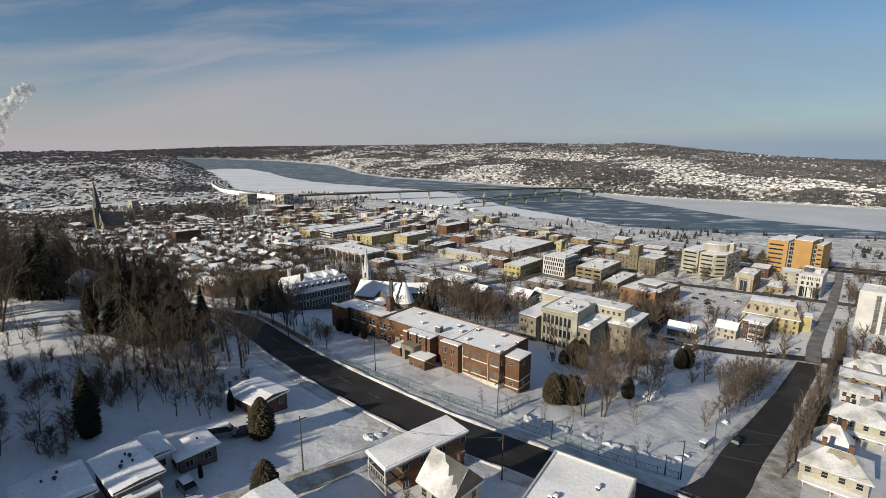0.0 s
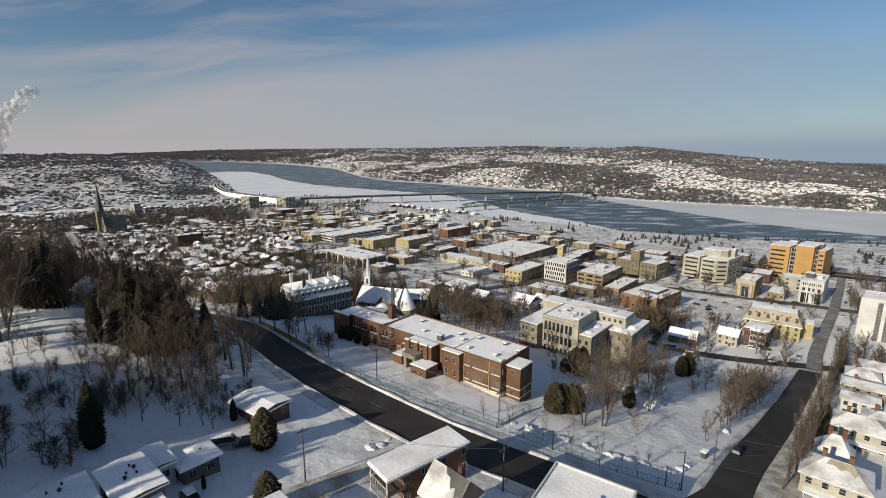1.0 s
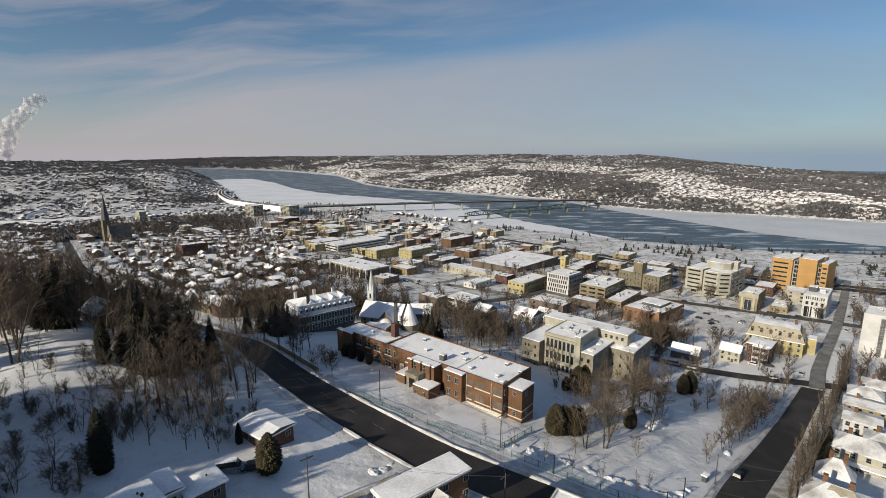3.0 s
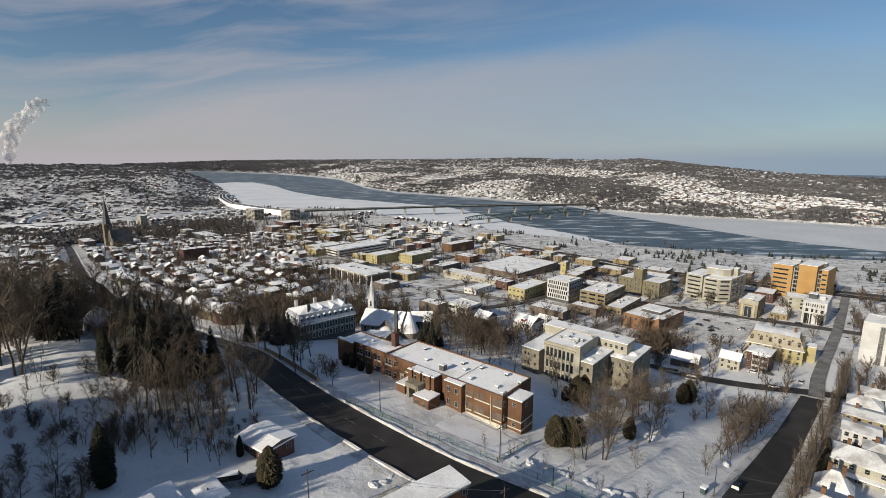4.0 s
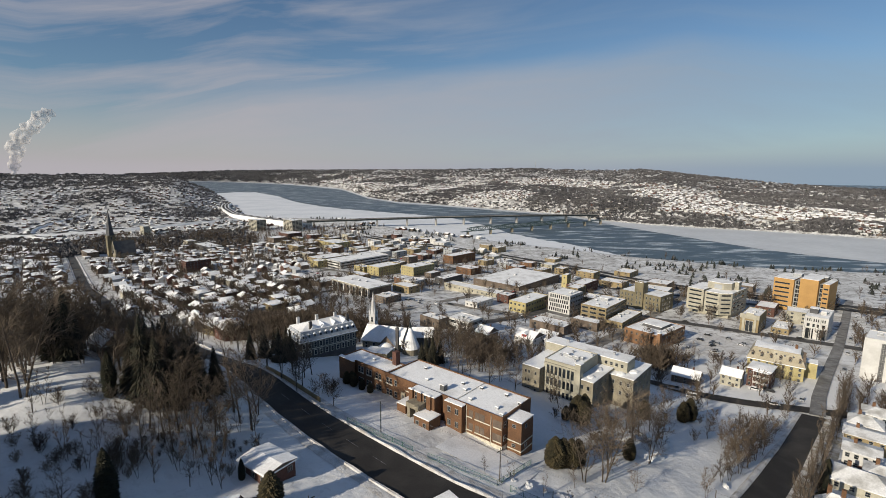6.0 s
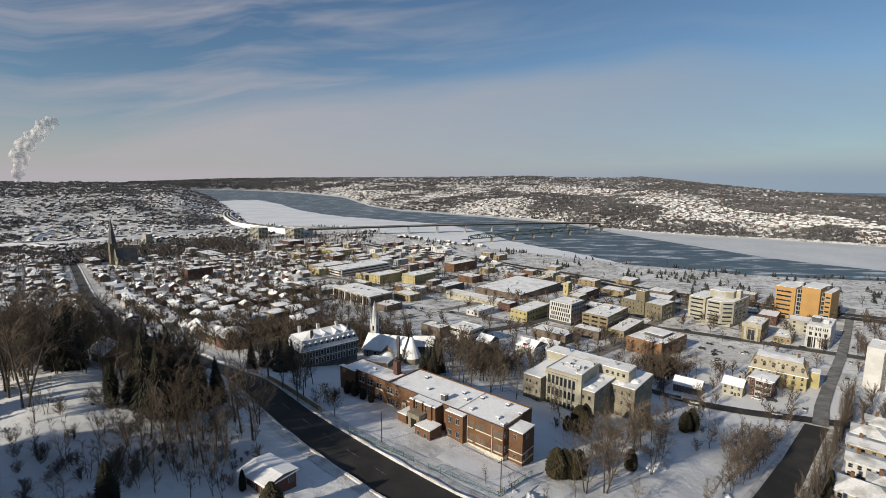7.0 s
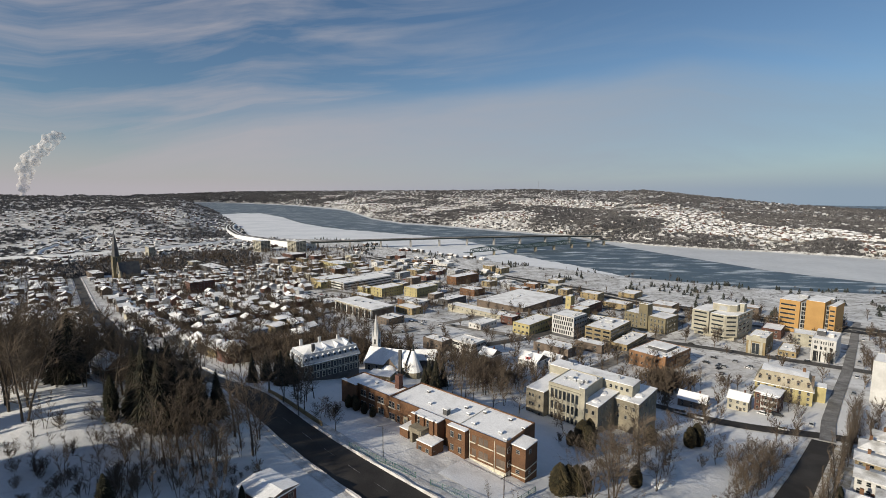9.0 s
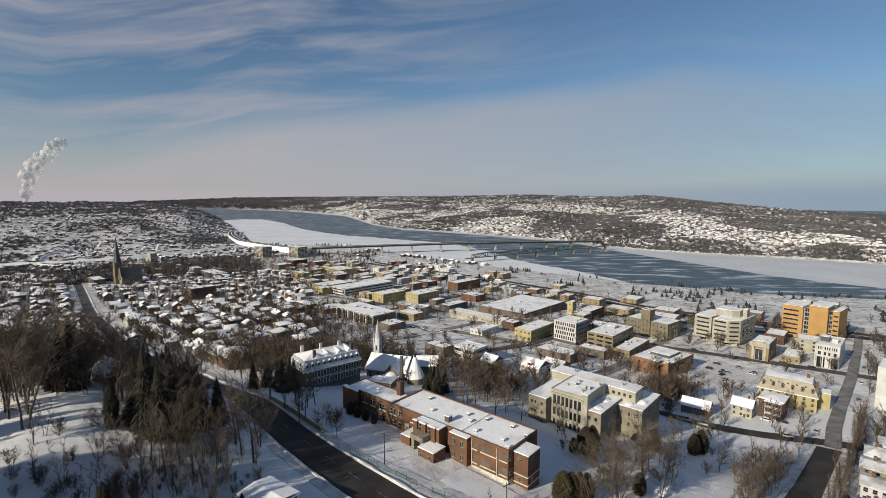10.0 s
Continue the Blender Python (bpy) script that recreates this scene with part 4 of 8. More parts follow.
# ---- courthouse of pale stone ----
def courthouse():
    x, y, yaw = 49.7, 172.6, -41.0
    root = thing("courthouse", x, y, yaw, "pale stone public building with tall pilastered windows and snowy roofs", "building", z=56.3)
    take(x + 6, y + 6, 34, 42)
    w, h, f, back = 13.4, 15.6, -10.6, 7.0
    ox = -1.0
    wall = bmesh.new()
    box(wall, ox - w / 2, ox + w / 2, f, back, -6, h)
    part("wall", wall, CREAM, root)
    flat_roof(root, w, back - f, h, CREAM, vents=4, x=ox, y=(back + f) / 2)
    for k in range(8):
        u = ox - w / 2 + 0.9 + (w - 1.8) * k / 7
        box_part("pilaster", root, CREAM, u - 0.28, u + 0.28, f - 0.3, f - 0.01, 0, h - 1.2)
    box_part("frieze", root, CREAM, ox - w / 2 + 0.3, ox + w / 2 - 0.3, f - 0.7, f - 0.01, h - 1.2, h - 0.7)
    for k in range(7):
        u = ox - w / 2 + 0.9 + (w - 1.8) * (k + 0.5) / 7
        for z, wh in ((12.2, 3.6), (7.6, 3.2), (3.6, 2.2)):
            window(root, u, f - 0.05, z, 1.15, wh, 0, "plain")
    volume(root, "left_wing", STONE, -15.2, ox - w / 2, f - 3.4, 2, -5, 12.7)
    for z in (10.4, 7.0, 3.6):
        for u in (-13.6, -12.2, -9.4):
            window(root, u, f - 3.45, z, 0.7, 1.3, 0, "plain")
    volume(root, "stack", CREAM, ox + w / 2 - 0.9, ox + w / 2 + 1.2, f - 0.3, f + 2.2, -6, h + 1.6)
    volume(root, "right_wing", STONE, ox + w / 2, 11.6, f + 0.6, 8, -6, 11.6)
    for z in (9.0, 5.0):
        for u in (7.4, 9.8):
            window(root, u, f + 0.55, z, 1.0, 1.6, 0, "plain")
        for v in (-7, -3, 1, 5):
            window(root, 11.65, v, z, 1.0, 1.6, 90, "sash")
    volume(root, "far_wing", STONE, 11.6, 20.6, 4.5, 24, -8, 10.4)
    for z in (8.0, 4.2):
        for u in (13.2, 16, 18.8):
            window(root, u, 4.45, z, 0.9, 1.5, 0, "sash")
        for v in (8, 12, 16, 20):
            window(root, 20.65, v, z, 0.9, 1.5, 90, "sash")
    volume(root, "rear_block", CREAM, -18, 16.6, back + 1.5, back + 9.5, -8, 14.9)
    for k in range(4):
        window(root, 8.4 + 2.1 * k, back + 1.45, 13.0, 1.1, 1.3, 0, "sash")
    volume(root, "low_block", STONE, -17, ox - w / 2, 2, back + 1.5, -6, 11.4)
    for u, v in ((-3, 2), (2, -6), (-5, -4), (4, 4), (10, 11), (-10, 12)):
        box_part("roof_vent", root, GREY, u, u + 0.8, v, v + 0.7, h + 0.1, h + 1.0)
    # loose heaps of shovelled snow on the lower roofs
    for u, v, z, r in ((9, -6, 11.7, 1.5), (8, 2, 11.7, 1.9), (15, 7, 10.5, 1.6), (18, 12, 10.5, 1.9)):
        bm = bmesh.new()
        bmesh.ops.create_icosphere(bm, subdivisions=2, radius=r, matrix=Matrix.LocRotScale((u, v, z), None, (1, 1.3, 0.45)))
        for q in bm.verts:
            q.co += Vector((math.sin(q.co.y * 3), math.cos(q.co.x * 3), math.sin(q.co.x * 4))) * 0.12
        part("snow_mound", bm, ROOF_SNOW, root)
    return root


courthouse()


# ---- downtown ----
def library():
    x, y, yaw, w, d, h = -82.1, 438.7, -43.0, 57.0, 26.5, 11.0
    root = thing("library", x, y, yaw, "brown hall behind a colonnade of white columns", "building")
    take(x, y, w, d)
    box_part("wall", root, BROWN, -w / 2, w / 2, -d / 2 + 2.5, d / 2, -6, h - 1)
    box_part("roof_slab", root, CREAM, -w / 2 - 0.5, w / 2 + 0.5, -d / 2 - 0.5, d / 2 + 0.5, h - 1, h)
    bm = bmesh.new()
    box(bm, -w / 2, w / 2, -d / 2, d / 2, h, h + 0.25)
    part("roof", bm, ROOF_SNOW, root)
    for k in range(7):
        u = -w / 2 + 0.6 + (w - 1.2) * k / 6
        box_part("column", root, WHITE, u - 0.6, u + 0.6, -d / 2 - 0.4, -d / 2 + 0.8, -6, h - 1)
    for k in range(6):
        window(root, -w / 2 + w * (k + 0.5) / 6, -d / 2 + 2.45, h * 0.45, 6.0, 7.0, 0, "cross")
    for k in range(3):
        volume(root, "roof_vent", GREY, -12 + 9 * k, -10.5 + 9 * k, -3 + 2 * k, -1 + 2 * k, h + 0.2, h + 1.4)
    return root


library()


def grid_office():
    x, y, yaw, w, d, h = 93.0, 360.5, -44.0, 18.8, 19.4, 17.0
    root = thing("office_building", x, y, yaw, "modern office tower with a white grid of narrow windows", "office building")
    take(x, y, w, d)
    box_part("wall", root, GREY, -w / 2, w / 2, -d / 2, d / 2, -2, h)
    flat_roof(root, w, d, h, GREY, vents=4)
    box_part("base", root, DARK, -w / 2 - 0.05, w / 2 + 0.05, -d / 2 - 0.05, d / 2 + 0.05, -2, 2.6, "dark glazed ground floor")
    box_part("panel", root, WHITE, -w / 2, w / 2, -d / 2 - 0.3, -d / 2 - 0.01, 2.7, h + 0.3)
    for s in range(4):
        for k in range(9):
            u = -w / 2 + 1.0 + (w - 2.0) * (k + 0.5 + (0.22 if s % 2 else -0.22)) / 9
            window(root, u, -d / 2 - 0.32, 4.7 + 3.5 * s, 1.15, 2.7, 0, "plain")
    for s in range(4):
        for k in range(5):
            window(root, w / 2 + 0.03, -d / 2 + d * (k + 0.5) / 5, 4.7 + 3.5 * s, 2.4, 1.3, 90, "plain")
    return root


grid_office()


def banded(name, label, x, y, yaw, w, d, h, mat, floors, z0=1.0, faces=("front", "right"), margin=0.8, category="office building", win_h=1.5, parts=1, ground_z=None):
    """A block with long ribbon windows on each floor."""
    root = thing(name, x, y, yaw, label, category, ground_z)
    take(x, y, w, d)
    box_part("wall", root, mat, -w / 2, w / 2, -d / 2, d / 2, low(x, y, yaw, w, d) - 1, h)
    flat_roof(root, w, d, h, mat, vents=4)
    for s in range(floors):
        z = z0 + (h - z0) * (s + 0.5) / floors
        for face in faces:
            length = w if face == "front" else d
            seg = length / parts
            for k in range(parts):
                u = -length / 2 + seg * (k + 0.5)
                if face == "front":
                    window(root, u, -d / 2 - 0.03, z, seg - 2 * margin, win_h, 0, "plain", "ribbon_window")
                else:
                    window(root, w / 2 + 0.03, u, z, seg - 2 * margin, win_h, 90, "plain", "ribbon_window")
    return root


beige = banded("office_building", "buff-brick office block with ribbon windows", 119.3, 348.4, -42, 19.6, 37.0, 13, BUFF, 4, 0.5, parts=3)
volume(beige, "penthouse", GREY, -4, 2, 2, 8, 13.1, 15)
banded("annex_building", "low buff-brick annex with a snowy roof", 130.2, 334.6, -42, 11.4, 37.2, 5, BUFF, 1, 0.5, parts=4, category="building")


def orange_block():
    root = block("commercial_building", "two-storey orange-brick block with a snowy flat roof", 133.0, 291.1, -50, 23.5, 32.3, 9, ORANGE_BRICK, 2, 7, 10, 1.3, 1.3, vents=5)
    take(132.7, 293.4, 24, 36)
    volume(root, "stair_tower", ORANGE_BRICK, 3, 6.5, -18.6, -14, -3, 10.6)
    volume(root, "corner_tower", ORANGE_BRICK, 10.6, 12.3, -18.4, -15.8, -3, 11.6)
    volume(root, "penthouse", DARK, -6, 6, -4, 10, 9.1, 10.9)
    return root


orange_block()


def college():
    x, y, yaw, w, d, h = 166.3, 384.4, -50.0, 34.7, 22.0, 13.0
    root = thing("college", x, y, yaw, "yellowish stone college with a square crenellated tower", "college")
    take(x, y, w, d)
    box_part("wall", root, OLIVE_STONE, -w / 2, w / 2, -d / 2, d / 2, -3, h)
    flat_roof(root, w, d, h, OLIVE_STONE, vents=3)
    volume(root, "tower", OLIVE_STONE, -4.0, 3.4, -d / 2 - 1.6, -d / 2 + 6, -3, 22.5)
    for k in range(4):
        box_part("merlon", root, OLIVE_STONE, -4.0 + 2.0 * k, -2.9 + 2.0 * k, -d / 2 - 1.6, -d / 2 - 0.9, 22.7, 23.7)
    for s in range(3):
        z = 2.6 + 3.9 * s
        for u in (-15.5, -12.5, -9.5, -6.5, 6, 9, 12, 15):
            window(root, u, -d / 2 - 0.05, z, 1.3, 2.2, 0, "sash")
        for v in (-7, -3, 1, 5):
            window(root, w / 2 + 0.05, v, z, 1.3, 2.2, 90, "sash")
        window(root, -1.8, -d / 2 - 1.65, z + 3, 1.0, 2.6, 0, "sash")
        window(root, 1.2, -d / 2 - 1.65, z + 3, 1.0, 2.6, 0, "sash")
    return root


college()


def prism(root, name, mat, pts, z0, z1, label=""):
    bm = bmesh.new()
    a = [bm.verts.new((px, py, z0)) for px, py in pts]
    b = [bm.verts.new((px, py, z1)) for px, py in pts]
    n = len(pts)
    for i in range(n):
        bm.faces.new((a[i], a[(i + 1) % n], b[(i + 1) % n], b[i]))
    bm.faces.new(b)
    bm.faces.new(a[::-1])
    return part(name, bm, mat, root, label)


def cream_office():
    x, y, yaw = 217.4, 368.9, -50.0
    root = thing("office_building", x, y, yaw, "cream five-storey office with chamfered corners and a rooftop block", "office building")
    take(x, y, 30, 40)
    h = 20.0
    left = [(-17, -18), (-4.5, -18), (-4.5, 10), (-17, 10)]
    main = [(-2.5, -21), (8, -21), (14.5, -14), (14.5, 16), (-2.5, 16)]
    prism(root, "wall", CREAM, [(-16, -15), (13, -15), (13, 14), (-16, 14)], -2, 3.4)
    prism(root, "left_wing", CREAM, left, 3.2, h)
    prism(root, "main_wing", CREAM, main, 3.2, h)
    prism(root, "link_wall", DARK, [(-4.6, -16.5), (-2.4, -16.5), (-2.4, 9), (-4.6, 9)], 3.2, h - 1)
    for poly in (left, main):
        c = (sum(p[0] for p in poly) / len(poly), sum(p[1] for p in poly) / len(poly))
        prism(root, "roof", ROOF_SNOW, [(c[0] + (p[0] - c[0]) * 0.96, c[1] + (p[1] - c[1]) * 0.96) for p in poly], h - 0.2, h + 0.25)
    prism(root, "penthouse", CREAM, [(-6, -8), (6, -8), (10, -4), (10, 6), (-6, 6)], h, h + 5.5)
    prism(root, "roof", ROOF_SNOW, [(-6.1, -8.1), (6, -8.1), (10.1, -4), (10.1, 6.1), (-6.1, 6.1)], h + 5.5, h + 5.8)
    volume(root, "stair_tower", CREAM, 10.5, 13.5, 0, 5, h, h + 6.5)
    box_part("vent", root, GREY, -1, 4.5, -8.15, -8.0, h + 0.8, h + 4.2)
    for s in range(5):
        z = 5.2 + 3.3 * s
        window(root, -10.7, -18.05, z, 9.5, 1.25, 0, "plain", "ribbon_window")
        window(root, 2.8, -21.05, z, 8.4, 1.25, 0, "plain", "ribbon_window")
        window(root, 11.35, -17.6, z, 7.0, 1.25, 47.1, "plain", "ribbon_window")
        for v in (-9, -1, 7):
            window(root, 14.55, v, z, 5.5, 1.25, 90, "plain", "ribbon_window")
    for s in (-11, 0, 5):
        window(root, s, -15.05, 1.6, 4.5, 2.2, 0, "plain")
    return root


cream_office()


def orange_office():
    x, y, yaw = 292.0, 380.0, -50.0
    root = thing("office_building", x, y, yaw, "seven-storey orange office block with black ribbon windows", "office building")
    take(x, y, 34, 30)
    f, h = -14.0, 26.0
    box_part("core", root, GREY, -16, 18, f + 3, 14, -2, h - 1, "dark glazed core")
    volume(root, "left_wing", ORANGE, -17, -3.2, f, 13, -2, h)
    volume(root, "centre_slab", ORANGE, 1.2, 13.0, f - 2.2, 12, -2, h + 2.4)
    volume(root, "right_wing", ORANGE, 15.4, 19.5, f, 12, -2, h)
    for s in range(6):
        z = 3.6 + 3.7 * s
        window(root, -11, f - 0.05, z, 10.5, 1.35, 0, "plain", "ribbon_window")
        window(root, 17.5, f - 0.05, z, 3.0, 1.35, 0, "plain", "ribbon_window")
    for u, ww in ((-1.0, 3.4), (14.2, 2.2)):
        for s in range(7):
            window(root, u, f + 2.95, 2.5 + 3.5 * s, ww, 3.0, 0, "cross")
    volume(root, "penthouse", GREY, -8, -2, 0, 6, h + 0.2, h + 2.6)
    volume(root, "penthouse", DARK, 13.2, 15.2, 0, 6, h, h + 3)
    return root


orange_office()


def deco_bank():
    x, y, yaw = 215.0, 321.0, -44.0
    root = thing("bank", x, y, yaw, "small pale-yellow deco building with tall columns", "building")
    take(x, y, 12, 26)
    w, d, h = 11.0, 24.0, 12.0
    box_part("wall", root, BUFF, -w / 2, w / 2, -d / 2, d / 2, -2, h)
    flat_roof(root, w, d, h, BUFF, vents=4)
    f = -d / 2
    box_part("pediment", root, CREAM, -w / 2 - 0.2, w / 2 + 0.2, f - 0.4, f + 0.3, h - 2.2, h + 0.9)
    volume(root, "crest", CREAM, -2.2, 2.2, f - 0.4, f + 0.4, h + 0.9, h + 2.0)
    for u in (-3.4, 3.4):
        box_part("column", root, CREAM, u - 0.7, u + 0.7, f - 0.7, f - 0.05, -2, h - 2.2)
    window(root, 0, f - 0.05, 4.6, 4.6, 8.0, 0, "cross")
    for v in (-8, -3, 2, 7):
        window(root, w / 2 + 0.05, v, 4, 2.0, 4.5, 90, "sash")
    return root


deco_bank()


def white_office():
    x, y, yaw = 249.0, 306.5, -44.0
    root = thing("office_building", x, y, yaw, "white four-storey office with an open loggia", "office building")
    take(x, y, 14, 30)
    w, d, h = 12.5, 28.0, 15.0
    box_part("wall", root, WHITE, -w / 2, w / 2, -d / 2, d / 2, -3, h)
    flat_roof(root, w, d, h, WHITE, vents=2)
    f = -d / 2
    volume(root, "penthouse", DARK, -5, -0.5, -4, 2, h, h + 3.4)
    volume(root, "tank", WHITE, 1.0, 4.0, -4, 0, h, h + 2.2)
    for k in range(9):
        window(root, -w / 2 + 1.2 + (w - 2.4) * (k + 0.5) / 9, f - 0.05, h - 1.9, 0.6, 2.0, 0, "plain")
    for k in range(4):
        window(root, -w / 2 + 1.0 + (w - 2.0) * (k + 0.5) / 4, f - 0.05, h - 5.4, 1.6, 2.2, 0, "plain")
    for u in (-3.0, 3.2):
        window(root, u, f - 0.05, 3.8, 4.4, 7.6, 0, "cross")
    for k in range(4):
        u = -w / 2 + 0.3 + (w - 0.6) * k / 3
        box_part("fin", root, WHITE, u - 0.3, u + 0.3, f - 0.8, f - 0.06, -3, h - 0.4)
    return root


white_office()


def triplex():
    x, y, yaw = 150.7, 214.5, -45.0
    root = thing("triplex", x, y, yaw, "dark-red brick triplex with stacked white balconies", "apartment house")
    take(x, y, 10, 12)
    w, d, h = 9.4, 10.5, 9.0
    box_part("wall", root, DARK_BRICK, -w / 2, w / 2, -d / 2, d / 2, -3, h)
    gable_roof(root, w, d, h, 0.6, hip=True)
    f = -d / 2
    for s in range(3):
        z = 0.1 + 2.9 * s
        b = bmesh.new()
        box(b, -2.0, 4.4, f - 1.9, f, z - 0.15, z)
        balcony = part("balcony", b, WHITE, root)
        box_part("railing", balcony, WHITE, -2.0, 4.4, f - 1.9, f - 1.82, z + 0.05, z + 0.95)
        window(root, -0.4, f - 0.05, z + 1.4, 1.3, 1.8, 0, "sash")
        window(root, 2.6, f - 0.05, z + 1.3, 1.0, 2.1, 0, "plain")
        window(root, -3.5, f - 0.05, z + 1.4, 1.0, 1.5, 0, "sash")
        window(root, w / 2 + 0.05, -2, z + 1.4, 1.0, 1.4, 90, "sash")
        window(root, w / 2 + 0.05, 2, z + 1.4, 1.0, 1.4, 90, "sash")
    for u in (-1.9, 1.2, 4.3):
        box_part("post", root, WHITE, u - 0.1, u + 0.1, f - 1.9, f - 1.7, -2, 8.6)
    volume(root, "porch_roof", WHITE, -2.2, 4.6, f - 2.1, f - 0.01, 8.6, 8.8)
    return root


triplex()


def white_tower():
    x, y, yaw = 222.0, 223.0, -46.0
    root = thing("apartment_tower", x, y, yaw, "white apartment tower with dark vertical window strips", "apartment tower")
    take(x, y, 26, 20)
    w, d, h = 24.0, 18.0, 21.0
    box_part("wall", root, WHITE, -w / 2, w / 2, -d / 2, d / 2, -6, h)
    flat_roof(root, w, d, h, WHITE, vents=3)
    f = -d / 2
    for u in (-4.5, -1.2, 4.0, 7.5):
        for s in range(7):
            window(root, u, f - 0.05, 0.8 + 2.95 * s, 1.5, 2.2, 0, "cross")
        box_part("strip", root, DARK, u - 0.95, u + 0.95, f - 0.1, f - 0.02, -2, h - 1.2)
    box_part("brick_panel", root, YELLOW, -3.0, 6.0, f - 0.12, f - 0.105, -6, 0.5)
    volume(root, "penthouse", DARK, -3, 4, -4, 4, h, h + 4)
    return root


white_tower()


def simple(name, label, x, y, w, d, h, mat, storeys, front, side, yaw=-42, category="building", **more):
    take(x, y, w, d)
    return block(name, label, x, y, yaw, w, d, h, mat, storeys, front, side, category=category, **more)


banded("apartment_tower", "cream balconied apartment tower near the bridge", -451.2, 1118.1, -42, 40, 24, 25, CREAM, 8, 1, parts=3, category="apartment tower")
banded("apartment_tower", "cream balconied apartment tower near the bridge", -366.8, 1117, -42, 40, 26, 25, CREAM, 8, 1, parts=3, category="apartment tower")
simple("apartment_block", "dark brown walk-up apartment block", -339.2, 930.3, 31, 28, 9, BROWN, 3, 7, 6)
simple("apartment_block", "dark square apartment block with snowy roof", -329.1, 983.9, 38, 33, 12, DARK_BRICK, 4, 8, 7)
simple("commercial_building", "narrow buff-brick commercial building", -254.2, 788.5, 32, 14, 10, BUFF, 3, 7, 3)
simple("commercial_building", "buff-brick building with yellow corner", -206.3, 856.7, 48, 33, 10, YELLOW, 3, 9, 6)
simple("commercial_building", "long flat beige hall with a white roof", -171.3, 663.8, 29, 46, 9, BUFF, 2, 5, 8)
banded("office_building", "white office building with black window bands", -122.8, 640.8, -42, 33.1, 82.5, 11, WHITE, 3, 0.5, parts=1)
simple("commercial_building", "small yellow-fronted commercial building", -171.1, 618.4, 17.4, 14.7, 9, YELLOW, 2, 4, 3)
simple("apartment_block", "low pale-yellow apartment wing", -103.6, 568.8, 18.9, 11.2, 9, YELLOW, 3, 4, 3)
simple("apartment_block", "pale-yellow three-storey apartment block", -77.2, 565.1, 21, 34, 11, YELLOW, 3, 4, 9)
simple("apartment_block", "bright yellow three-storey apartment block", -35.8, 567.7, 21.6, 35.8, 11, YELLOW, 3, 5, 8)
simple("warehouse", "long pale-grey flat warehouse", -114, 720, 24, 54, 8, WHITE, 1, 4, 8)
simple("commercial_building", "red-brick corner building with a flat roof", 18.3, 678.2, 18.2, 50.6, 12, BRICK, 2, 4, 8)
simple("commercial_building", "dark red-brick shop building", 26.7, 571.6, 23.3, 19.8, 8, BRICK, 2, 5, 4)
simple("shop", "black-clad low shop building", 2, 509, 14, 30.8, 7, DARK, 1, 3, 6)
simple("shop", "long low cream shopping row", 30.8, 438.7, 77.9, 13.4, 5, CREAM, 1, 14, 2)
simple("store", "large flat brown store with a snowy roof", 76.2, 502.3, 57.4, 80, 8, BROWN, 1, 6, 9, vents=9)
simple("commercial_building", "dark red-brick building behind the store", 133.7, 456.7, 14, 40, 9, DARK_BRICK, 2, 3, 8)
simple("elevator_house", "yellow rooftop-height brick box", 124.5, 483.6, 6, 8.5, 13, YELLOW, 2, 1, 2)
simple("commercial_building", "cream and yellow two-storey building", 66.8, 372.3, 15.3, 34.9, 9, YELLOW, 2, 4, 9, ww=1.8)
simple("office_building", "white two-storey office with wide dark windows", 10.9, 282.0, 17.2, 13, 8, WHITE, 2, 2, 3, ww=6.0, wh=1.7)
simple("office_building", "dark brick wing with a flat snowy roof", -8.1, 284, 16, 9, 7, BROWN, 1, 2, 2)
simple("shop", "small white flat-roofed shop", 26.9, 380.2, 12.4, 22, 5, WHITE, 1, 3, 5)
simple("apartment_block", "small brown brick flat-roofed block", -51.2, 393.5, 15.4, 17.2, 6, BROWN, 2, 4, 4)
simple("warehouse", "low brown shed beside the parking lot", 232, 316, 10, 22, 4, BUFF, 1, 3, 5)
simple("apartment_block", "tall red-brown brick block among houses", -313.4, 578.1, 16, 29.9, 14, DARK_BRICK, 4, 4, 8)
simple("apartment_block", "cream apartment slab among houses", -656.4, 1017.3, 26, 13, 20, CREAM, 6, 5, 3)
simple("commercial_building", "wide dark flat-roofed building", -550, 713.7, 40.5, 15.4, 8, BROWN, 2, 9, 4)
simple("commercial_building", "dark wide building with a white roof", -412.9, 806, 65.3, 24, 8, DARK, 2, 12, 5)
simple("commercial_building", "small cream building among houses", -482.5, 874.6, 25, 14.8, 8, CREAM, 2, 6, 4)


